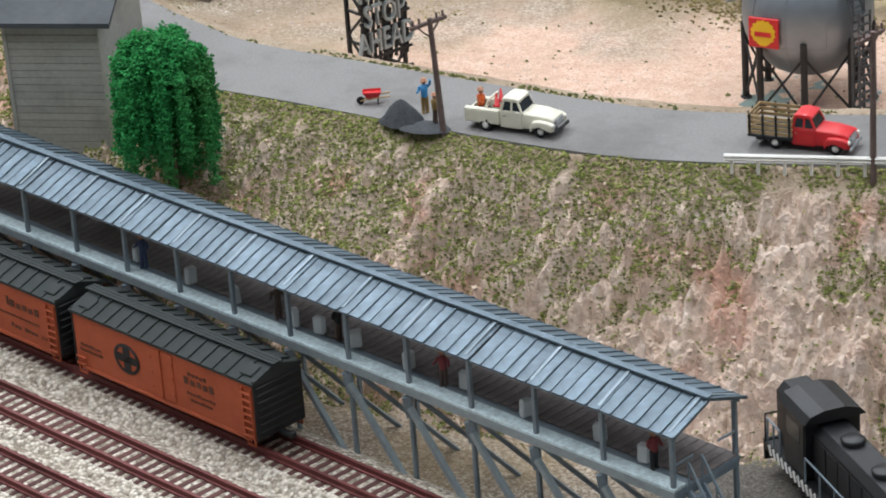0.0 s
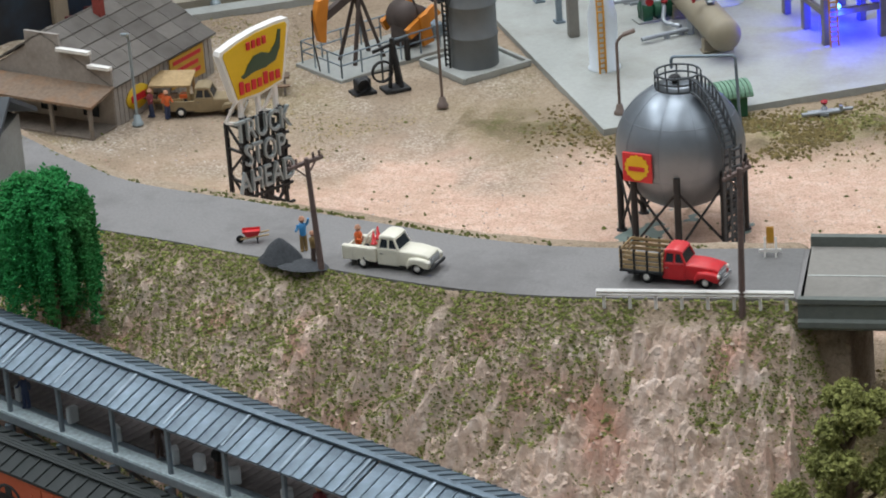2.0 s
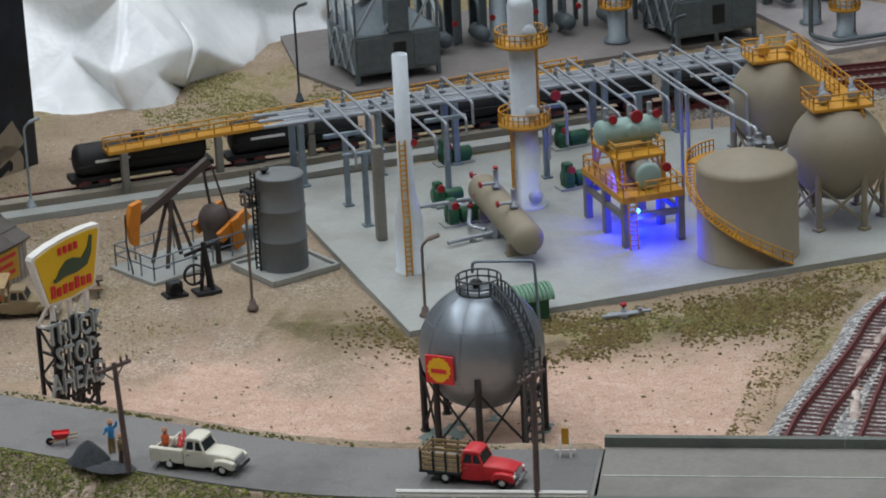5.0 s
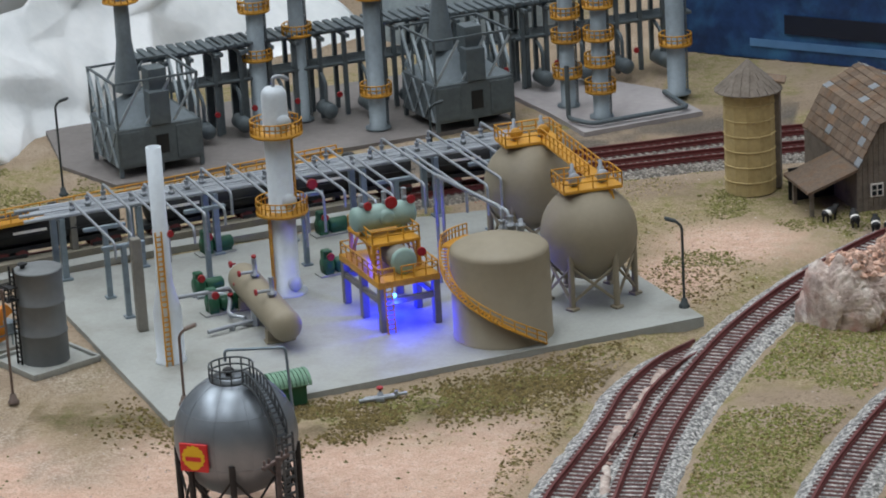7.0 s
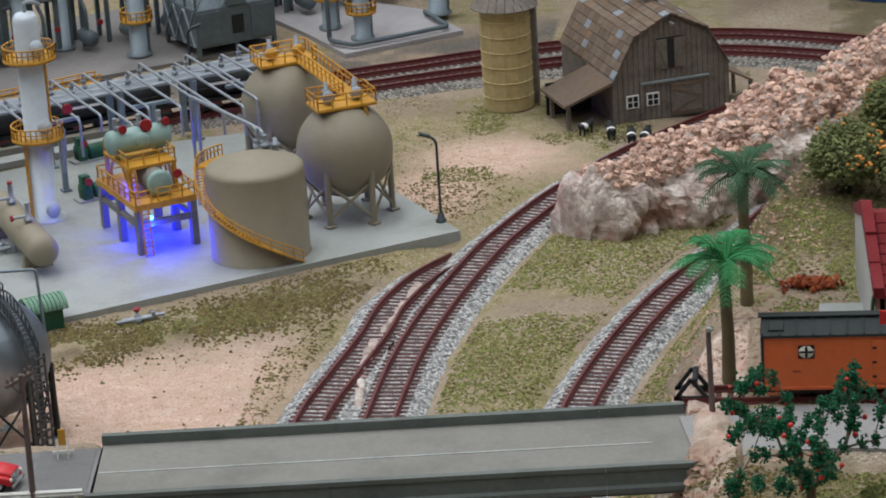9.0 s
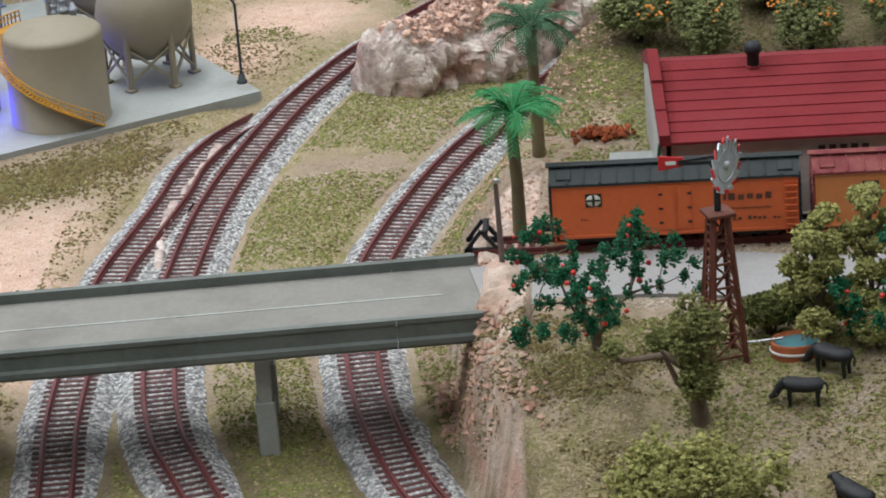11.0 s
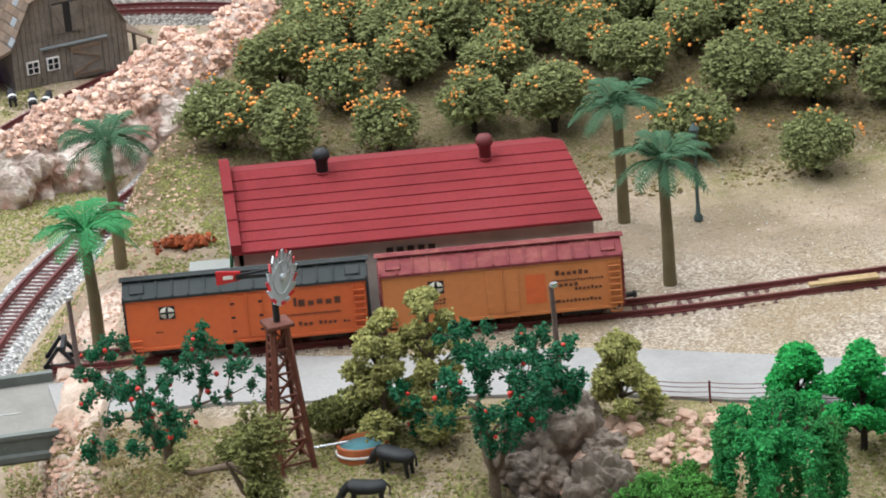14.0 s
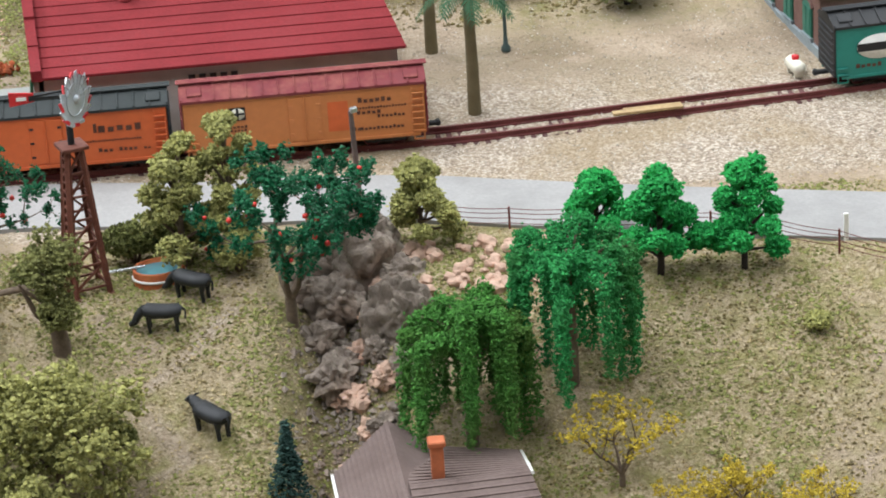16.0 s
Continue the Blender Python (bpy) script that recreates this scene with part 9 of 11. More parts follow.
# ---- packing house ----
def packing_house():
    root = thing("packing_house", 0, 0, 0, 0, "white-walled packing house with a red shingled roof and stepped gable", "building")
    M_wall = paint("whitewashed_wall", rgb("b4b3ae"), 0.7, 0, 0.05, 2, 20, 0.1, rgb("8a8882"), 0.5)
    el, er, rl, rr_, bl, br = Vector((-42, 7, 25.7)), Vector((75, 9, 25.7)), Vector((-45.2, 49, 38.6)), Vector((66.5, 51, 38.6)), Vector((-47.5, 90, 25.7)), Vector((62.5, 92, 25.7))
    inset = [(el.x + 1, el.y + 3.2), (er.x - 3, er.y + 3.2), (br.x - 2, br.y - 4), (bl.x + 1, bl.y - 4)]
    part("wall", Geo().prism(inset, -2, 26.2), M_wall, root, "whitewashed wall")
    n = 8
    for a0, a1, b0, b1 in ((el, er, rl, rr_), (bl, br, rl, rr_)):
        up = Vector((0, 0, 1))
        for k in range(n):
            p0, p1 = a0.lerp(b0, k / n), a1.lerp(b1, k / n)
            q0, q1 = a0.lerp(b0, (k + 1.03) / n), a1.lerp(b1, (k + 1.03) / n)
            lift = up * 0.45
            part("shingle_course", Geo().slab([p0 + lift, p1 + lift, q1 + up * 0.1, q0 + up * 0.1], (0, 0, -0.9)), M_redroof, root, "red painted shingle course" if k == 0 else "")
    for base, ridge_, back in ((el, rl, bl), (er, rr_, br)):
        off = Vector((-2.2 if base is el else -4.5, 0, 0))
        d = Vector((1.6, 0, 0))
        prof = [base + off + Vector((0, 3.2, -26)), base + off + Vector((0, 3.2, 0.3)), ridge_ + off + Vector((0, 0, -0.9)), back + off + Vector((0, -1, 0.5)), back + off + Vector((0, -1, -26))]
        part("gable_wall", Geo().slab(prof, d), M_wall, root, "white gable wall")
    for k, (f0, f1, h) in enumerate(((0.0, 0.3, 3.0), (0.3, 0.62, 3.4), (0.62, 1.0, 4.4))):
        for base in (el, bl):
            p, q = base.lerp(rl, f0), base.lerp(rl, f1)
            part("coping_step", Geo().slab([p + Vector((-2.6, 0, -0.6)), q + Vector((-2.6, 0, -0.6)), q + Vector((-2.6, 0, h)), p + Vector((-2.6, 0, h))], (3.4, 0, 0)), M_redroof, root, "stepped red gable coping")
    for x in (-13.8, 40.2):
        v = part("roof_vent", Geo().lathe([(2.0, -4), (2.0, 3.2), (2.3, 3.4), (2.9, 4.4), (2.9, 5.6), (2.2, 7.0), (0.01, 7.6)], 18, x, 45, 38.2), M_black if x < 0 else M_ventred, root, "round black roof vent" if x < 0 else "round dark red roof vent")
        part("collar", Geo().lathe([(2.4, 0), (2.4, 0.6), (2.0, 0.7)], 18, x, 45, 37.0), M_redroof, v)
    for k in range(5):
        part("name_bar", Geo().box(6 + 3.4 * k, el.y + 3.0, 20.5, 2.2, 0.3, 1.6), M_black, root, "dark lettering as a plain bar")
    part("dock", Geo().box(-52, 38, -1, 20, 50, 4, 0.2), M_slab, root, "pale grey loading dock")
    part("downpipe", Geo().pipe([(-44.5, 10, 25), (-45, 9.5, 22), (-45, 9.5, 3)], 0.6, 2), M_green, root, "thin green downpipe")


M_ventred = paint("dark_red_vent", rgb("6a2a2a"), 0.6, 0, 0.15, 1.5, 6, 0.1)
packing_house()
M_rusty = leafy("rust_rubble", rgb("7a3a22"), rgb("a85a38"), 0.95)
o = cloud("rust_heap", RNG.normal(size=(120, 3)) * [5, 2.5, 0.8] + [-64, 88, zg(-64, 88) + 1.2], RNG.uniform(0.6, 1.4, 120), M_rusty)
tagged(o, "heap of rusty red scrap by the dock", "scrap heap", "", "stuff")


# ---- windmill, trough and cattle ----
def windmill():
    x, y = -28, -100
    root = thing("windmill", x, y, -1, 20, "rusty lattice farm windmill with a silver wheel and red vane", "windmill")
    M_rm = paint("rusty_red_steel", rgb("6a3b2c"), 0.65, 0.1, 0.2, 1.5, 8, 0.15, rgb("3f241c"), 0.5)
    M_tinw = paint("bright_tin", rgb("b9bfc2"), 0.4, 0.35, 0.08, 2, 8, 0.05)
    b, t, h = 5.2, 2.0, 45
    for sx in (-1, 1):
        for sy in (-1, 1):
            part("leg", Geo().bar((sx * b, sy * b, 0), (sx * t, sy * t, h), 1.3, 1.3).box(sx * b, sy * b, -1, 2.2, 2.2, 1.8, 0.2), M_rm, root)
    for k in range(6):
        z0, z1 = 3 + 7 * k, 10 + 7 * k
        w0, w1 = b + (t - b) * z0 / h, b + (t - b) * z1 / h
        for (ax, ay), (bx, by) in (((-1, -1), (1, -1)), ((1, -1), (1, 1)), ((1, 1), (-1, 1)), ((-1, 1), (-1, -1))):
            part("cross_brace", Geo().bar((ax * w0, ay * w0, z0), (bx * w1, by * w1, z1), 0.6, 0.6).bar((ax * w0, ay * w0, z0), (bx * w0, by * w0, z0), 0.6, 0.6), M_rm, root)
    part("ladder", ladder(Geo(), (-b - 0.4, -b * 0.2, 0), (-t - 0.6, -0.4, h), (0, 1, 0), 3.2, 2.5, 0.35), M_rm, root)
    part("top_platform", Geo().box(0, 0, h, 8, 8, 1.2, 0.2), M_rm, root)
    part("mast", Geo().rod((0, 0, h), (0, 0, h + 17), 1.0, n=8).box(0, 0, h + 14, 3, 5, 3, 0.4), M_black, root)
    hub = Vector((1.2, -4.2, h + 16))
    M3 = Matrix.Translation(hub) @ pose(0, 0, 0, 90, 0, 40)
    wh = part("hub", Geo().lathe([(1.2, -1), (1.2, 1), (0.01, 1.2)], 12, m=M3), M_tinw, root)
    for k in range(18):
        mk = M3 @ pose(0, 0, 0, 0, 0, 20 * k)
        part("blade", Geo().add([(1.2, -0.3, 0), (7.2, -1.35, -0.25), (7.2, 1.3, 0.3), (1.2, 0.3, 0.1), (1.2, -0.3, 0.2), (7.2, -1.35, -0.05), (7.2, 1.3, 0.5), (1.2, 0.3, 0.3)], [(0, 1, 2, 3), (4, 7, 6, 5), (1, 5, 6, 2), (0, 4, 5, 1), (3, 2, 6, 7)], False, mk), M_tinw, wh, "bright tin blade")
        part("blade_tip", Geo().add([(7.0, -1.2, -0.4), (8.0, -1.3, -0.4), (8.0, 1.2, 0.5), (7.0, 1.1, 0.5), (7.0, -1.2, 0.0), (8.0, -1.3, 0.0), (8.0, 1.2, 0.9), (7.0, 1.1, 0.9)], [(0, 1, 2, 3), (4, 7, 6, 5), (0, 4, 5, 1), (1, 5, 6, 2), (2, 6, 7, 3), (3, 7, 4, 0)], False, mk), M_red if k % 2 else M_tinw, wh, "red blade tip" if k % 2 else "")
    part("rim", Geo().lathe([(4.6, 0.2), (4.9, 0.2), (4.9, 0.5), (4.6, 0.5), (4.6, 0.2)], 36, m=M3), M_tinw, wh, "thin tin rim")
    left = Vector((-1, 0.35, 0)).normalized()
    e0 = hub + Vector((0, 3, 0))
    part("tail_boom", Geo().bar(e0 + left * 1, e0 + left * 12, 0.8, 1.0).bar(e0 + left * 1 + Vector((0, 0, 1.8)), e0 + left * 12 + Vector((0, 0, 0.6)), 0.6, 0.6), M_black, root)
    vane = [e0 + left * 10.5 + Vector((0, 0, -0.9)), e0 + left * 17.5 + Vector((0, 0, -1.9)), e0 + left * 17.5 + Vector((0, 0, 2.3)), e0 + left * 10.5 + Vector((0, 0, 1.7))]
    va = part("vane", Geo().slab(vane, (0.2, 0.5, 0)), M_red, root, "red tail vane")
    c = (vane[0] + vane[1] + vane[2] + vane[3]) / 4
    part("lettering", Geo().bar(c + left * -1.4 + Vector((-0.15, -0.25, 0)), c + left * 1.4 + Vector((-0.15, -0.25, 0)), 0.2, 1.0), M_white, va, "white lettering as a plain bar")


windmill()


def trough():
    root = thing("water_trough", -7, -98, zg(-7, -98), 15, "round rusty stock tank with blue-green water", "trough")
    M_rust = paint("orange_rust_tank", rgb("b4623a"), 0.7, 0.1, 0.25, 2, 6, 0.2, rgb("d08a4a"), 0.5)
    part("tub", Geo().lathe([(7.2, -1), (7.4, 3.8), (7.2, 4.4), (6.7, 4.2), (6.7, 0.6), (0.01, 0.6)], 32, m=Matrix.Diagonal((1.05, 0.85, 1, 1))), M_rust, root, "rusty round tub")
    part("hoop", Geo().lathe([(7.3, 1.2), (7.7, 1.3), (7.7, 1.9), (7.3, 2.0)], 32, m=Matrix.Diagonal((1.05, 0.85, 1, 1))), M_white, root, "pale hoop")
    part("water", Geo().lathe([(0.01, 3.0), (6.7, 3.0)], 32, m=Matrix.Diagonal((1.05, 0.85, 1, 1))), paint("painted_water", rgb("5f8f96"), 0.12, 0, 0.08, 3, 6, 0), root, "still blue-green water")
    part("feed_pipe", Geo().rod((-16, 1.5, 4.6), (-4, 1, 4.6), 0.5, n=8), M_chrome, root, "thin white feed pipe")


trough()


def bull(x, y, rz, label, mat_, s=1.0, head_low=False, white=None):
    """A toy cow figure in one plain mesh."""
    g = Geo()
    g.tube([(-6.5, 0, 6.6), (-5.5, 0, 6.8), (-2, 0, 6.5), (2, 0, 6.8), (4.2, 0, 7.4), (5.6, 0, 7.2)], [1.2, 2.2, 2.4, 2.5, 2.3, 1.2], 12)
    hz = 3.2 if head_low else 9.0
    g.tube([(4.6, 0, 7.8), (6.6, 0, (7.8 + hz) / 2 + 0.4), (8.0, 0, hz), (9.6, 0, hz - 1.0)], [1.7, 1.4, 1.2, 0.7], 10)
    for sx, sy in ((-5, -1.3), (-5, 1.3), (3.4, -1.3), (3.4, 1.3)):
        g.tube([(sx, sy, 6), (sx + 0.3, sy, 3), (sx, sy, -0.3)], [1.1, 0.6, 0.5], 8)
    g.tube([(-6.6, 0, 7.6), (-7.6, 0, 6.4), (-7.4, 0, 3.6)], [0.4, 0.3, 0.35], 6)
    for s2 in (-1, 1):
        g.tube([(7.6, s2 * 0.8, hz + 0.9), (7.3, s2 * 1.9, hz + 1.0)], [0.4, 0.15], 5)
    me = g.mesh("cow_figure")
    me.materials.append(mat_)
    if white is not None:
        me.materials.append(white)
        me.polygons.foreach_set("material_index", [1 if p.center.x < -0.0005 and p.center.x > -0.0042 and p.center.z > 0.004 else 0 for p in me.polygons])
    o = new("cow_figure", me)
    o.matrix_basis = at(x, y, zg(x, y) - 0.2, rz) @ Matrix.Diagonal((0.95 * s, 1.25 * s, 0.86 * s, 1))
    tagged(o, label, "cow figure", "cattle figures")


bull(-7, -124, 175, "black toy bull grazing on the slope", M_black, 0.98, True)
bull(2, -111, 150, "black toy bull drinking at the trough", M_black, 1.0, True)
bull(5, -157, 130, "black toy cow looking up the slope", M_black, 1.05)
for x, y, r in ((-164, 392, 60), (-153, 386, 100), (-144, 384, 95), (-138, 387, 80)):
    bull(x, y, r, "black and white toy cow outside the barn", M_black, 0.7, False, M_white)


# ---- fence along the road ----
def wire_fence():
    line = curve([(78, -77), (95, -83), (129, -91), (160, -102), (180, -114), (205, -133), (240, -150)], 17)
    root = thing("wire_fence", 0, 0, 0, 0, "sagging rusty wire fence on thin posts", "fence")
    M_rw = paint("rusty_fence", rgb("6e3a35"), 0.7, 0.1, 0.15, 1.5, 6, 0.1)
    P = [Vector((x, y, zg(x, y))) for x, y in line]
    for p in P:
        part("post", Geo().rod(p - Vector((0, 0, 2)), p + Vector((0, 0, 7.0)), 0.36, n=6), M_rw, root)
    for h in (1.8, 3.4, 5.0, 6.4):
        pts = []
        for a, b in zip(P, P[1:]):
            pts += [a.lerp(b, k / 5) + Vector((0, 0, h - 0.5 * math.sin(math.pi * k / 5))) for k in range(5)]
        part("wire", Geo().tube(pts + [P[-1] + Vector((0, 0, h))], 0.13, 4), M_rw, root, "rusty strand of wire")


wire_fence()


# ---- house below the pasture ----
def house():
    root = thing("house", 0, 0, 0, 0, "small white house with brown shingled cross-gable roof and chimney", "house")
    M_sh = paint("brown_shingles", rgb("6a5a54"), 0.85, 0, 0.14, 1.2, 12, 0.4, rgb("50433e"), 0.4)
    part("wall", Geo().box(73, -208, -50, 30, 54, 25, 0.2), M_white, root, "white wall")
    part("wall", Geo().box(54, -205, -50, 28, 60, 24, 0.2), M_white, root, "white wall")
    wing = part("roof", Geo().add([(53, -168, -17), (57, -244, -17), (37, -178, -26.5), (40, -246, -26.5), (72, -176, -26.5), (76, -246, -26.5), (53, -168, -18.5), (57, -244, -18.5), (37, -178, -28), (40, -246, -28), (72, -176, -28), (76, -246, -28)],
                                [(0, 2, 3, 1), (0, 1, 5, 4), (6, 7, 9, 8), (6, 10, 11, 7), (2, 8, 9, 3), (4, 5, 11, 10), (0, 6, 8, 2), (0, 4, 10, 6), (1, 3, 9, 7), (1, 7, 11, 5)]), M_sh, root, "brown shingled wing roof")
    main = part("roof", Geo().add([(56, -209, -15.6), (88, -207, -15.6), (56, -166, -25.5), (88, -176, -25.5), (58, -244, -26), (94, -240, -26), (56, -209, -17), (88, -207, -17), (56, -166, -27), (88, -176, -27), (58, -244, -27.5), (94, -240, -27.5)],
                                [(0, 1, 3, 2), (0, 4, 5, 1), (6, 8, 9, 7), (6, 7, 11, 10), (2, 3, 9, 8), (4, 10, 11, 5), (0, 2, 8, 6), (0, 6, 10, 4), (1, 7, 9, 3), (1, 5, 11, 7)]), M_sh, root, "brown shingled main roof")
    for roof, a0, a1, b0, b1 in ((wing, (37, -178, -26.5), (40, -246, -26.5), (53, -168, -17), (57, -244, -17)), (main, (56, -166, -25.5), (88, -176, -25.5), (56, -209, -15.6), (88, -207, -15.6)), (main, (58, -244, -26), (94, -240, -26), (56, -209, -15.6), (88, -207, -15.6))):
        for k in range(13):
            t = (k + 0.5) / 13
            part("shingle_course", Geo().bar(Vector(a0).lerp(Vector(b0), t), Vector(a1).lerp(Vector(b1), t), 0.9, 0.32), M_sh, roof)
    part("gutter", Geo().bar((88.6, -176, -26), (88.6, -207, -16.3), 0.8, 0.9), M_white, root, "white barge board")
    part("gutter", Geo().bar((36.6, -178, -27.2), (39.6, -246, -27.2), 0.8, 1.0), M_white, root, "white gutter")
    ch = part("chimney", Geo().box(64, -203, -22, 3.4, 3.4, 15.5, 0.15), paint("terracotta_brick", rgb("b5653f"), 0.8, 0, 0.2, 1.5, 6, 0.2, rgb("8c4a2e"), 0.5), root, "terracotta chimney")
    part("chimney_cap", Geo().box(64, -203, -7.5, 4.6, 4.6, 1.6, 0.3), bpy.data.materials["terracotta_brick"], ch)


house()


# ---- brick shop at the yard's end ----
def brick_shop():
    root = thing("brick_building", 205, 93, 0, -81, "brick shop with green arched windows and a vented grey roof", "building")
    M_br = paint("red_brown_brick", rgb("6e5148"), 0.8, 0, 0.15, 1.2, 10, 0.3, rgb("523a33"), 0.4)
    M_shoproof = paint("grey_tarred_roof", rgb("6a7072"), 0.8, 0, 0.1, 1.5, 20, 0.2, rgb("53595b"), 0.5)
    L, D, cx = 58, 64, 29
    part("wall", Geo().box(cx, D / 2, 0, L, D, 21, 0.2), M_br, root, "red-brown brick wall")
    part("plinth", Geo().box(cx, D / 2, -1, L + 2, D + 2, 4, 0.2), M_braces, root, "grey stone plinth")
    part("cornice", Geo().box(cx, D / 2, 19.6, L + 1.4, D + 1.4, 1.6, 0.2), M_br, root, "brick cornice")
    part("roof", Geo().box(cx, D / 2, 21.2, L + 2.5, D + 2.5, 1.2, 0.2), M_shoproof, root, "flat grey roof")
    for bx, by, sx, sy in ((cx, -0.8, L + 2.5, 1.0), (cx, D + 0.8, L + 2.5, 1.0), (-0.8, D / 2, 1.0, D), (L + 0.8, D / 2, 1.0, D)):
        part("parapet", Geo().box(bx, by, 22.2, sx, sy, 1.2, 0.1), M_braces, root)
    M_shopgreen = paint("teal_window_paint", rgb("2c6a58"), 0.6, 0, 0.1, 2, 8, 0.1)
    for k in range(3):
        x = 9 + 19 * k
        arch = [(x - 4.2, 4.5), (x + 4.2, 4.5), (x + 4.2, 14.5)] + [(x + 4.2 * math.cos(a), 14.5 + 2.2 * math.sin(a)) for a in np.linspace(0.3, 2.84, 7)] + [(x - 4.2, 14.5)]
        w = part("window", Geo().slab([(ax, -0.1, az) for ax, az in arch], (0, -0.6, 0)), M_shopgreen, root, "tall teal arched window")
        for dx in (-1.9, 1.9):
            part("pane", Geo().box(x + dx, -0.85, 5.6, 3.0, 0.2, 8.6), M_shopgreen, w)
        part("lintel", Geo().tube([(x + 4.8 * math.cos(a), -0.5, 14.6 + 2.9 * math.sin(a)) for a in np.linspace(0.1, 3.04, 9)], 0.6, 6), M_br, w, "brick arch")
        part("sill", Geo().box(x, -0.6, 3.4, 9.4, 1.4, 0.9), M_braces, w)
    for x, y in ((40, 10), (46, 20), (52, 12)):
        part("vent_pipe", Geo().pipe([(x, y, 22), (x, y, 30), (x + 3, y, 30), (x + 3, y, 27)], 0.9, 2), M_chrome, root, "bent silver vent pipe")
    part("roof_box", Geo().box(26, 26, 22, 10, 10, 5, 0.3), M_shoproof, root)


brick_shop()
pt = thing("propane_tank", 203, 22, 0, 100, "cream propane tank with a red cap", "tank")
pt.matrix_basis = at(203, 22, 0, 100) @ Matrix.Scale(0.78, 4)
part("shell", Geo().lathe([(0.01, -7), (1.8, -6.6), (3, -5.2), (3, 5.2), (1.8, 6.6), (0.01, 7)], 20, m=Matrix.Translation((0, 0, 4)) @ pose(0, 0, 0, 0, 90)), M_cream, pt)
part("cap", Geo().lathe([(1.6, 0), (1.6, 1.6), (0.01, 2)], 12, 0, 0, 6.8), M_red, pt, "red valve cap")
part("foot", Geo().box(-4, 0, 0, 1.5, 4, 2).box(4, 0, 0, 1.5, 4, 2), M_cream, pt)
sl = thing("street_lamp", 112, 67, 0, 0, "slim blue-grey street lamp with a lantern head behind the yard", "street lamp")
M_lampteal = paint("blue_grey_lamp_paint", rgb("3f504e"), 0.6, 0.1, 0.12, 2, 8, 0.05)
part("post", Geo().lathe([(1.6, 0), (1.6, 1.4), (0.9, 2.4), (0.65, 6), (0.5, 28), (0.9, 28.6), (0.9, 29.2)], 12), M_lampteal, sl)
part("lantern", Geo().lathe([(0.9, 29.2), (1.7, 32.6), (1.9, 33.0), (0.9, 34.4), (0.4, 35), (0.01, 35.6)], 8, smooth=False), M_lampteal, sl, "dull blue-grey lantern head")
mk = thing("marker_post", 192, -112, 0, 0, "short white marker post by the road", "marker post")
part("post", Geo().box(0, 0, -1, 1.4, 1.0, 9, 0.15), M_white, mk)

# ---- farm ----
M_grey = paint("weathered_grey_boards", rgb("786f65"), 0.85, 0, 0.2, 1.2, 8, 0.4, rgb("4a4339"), 0.6)
M_shingle = paint("mossy_brown_shingles", rgb("776656"), 0.9, 0, 0.25, 1.5, 9, 0.5, rgb("8f6a4a"), 0.6, per_object=0.35)
M_silo = paint("yellow_ochre_silo", rgb("b3a071"), 0.85, 0, 0.12, 2, 10, 0.3, rgb("8a7648"), 0.5)


def silo():
    root = thing("silo", -202, 436, -40, 0, "yellow ochre stave silo with a grey shingled cone roof", "silo")
    R = 11.4
    prof = [(R, 0)]
    for z in range(6, 46, 7):
        prof += [(R, z - 0.4), (R + 0.4, z - 0.2), (R + 0.4, z + 0.2), (R, z + 0.4)]
    part("shell", Geo().lathe(prof + [(R, 47.5)], 12, smooth=False), M_silo, root)
    for ring_i in range(5):
        r0, r1 = 15.2 - 3.0 * ring_i, 15.2 - 3.0 * (ring_i + 1) - 0.3
        n = max(8, 22 - 4 * ring_i)
        for k in range(n):
            a0, a1 = 2 * math.pi * k / n, 2 * math.pi * (k + 0.92) / n
            z0 = 46.5 + 2.7 * ring_i
            p = [(r0 * math.cos(a0), r0 * math.sin(a0), z0), (r0 * math.cos(a1), r0 * math.sin(a1), z0), (max(r1, 0.1) * math.cos(a1), max(r1, 0.1) * math.sin(a1), z0 + 2.9), (max(r1, 0.1) * math.cos(a0), max(r1, 0.1) * math.sin(a0), z0 + 2.9)]
            part("shingle", Geo().slab(p, (0, 0, 0.5)), M_grey, root)
    part("roof_core", Geo().lathe([(14.6, 46.4), (0.01, 60)], 20), M_grey, root)
    part("chute", Geo().box(10, 6, 0, 7, 7, 49, 0.3), M_grey, root, "grey board chute")
    part("chute_roof", Geo().slab([(4, 1, 50), (16, 1, 48.5), (16, 12, 48.5), (4, 12, 50)], (0, 0, 1)), M_shingle, root)


silo()


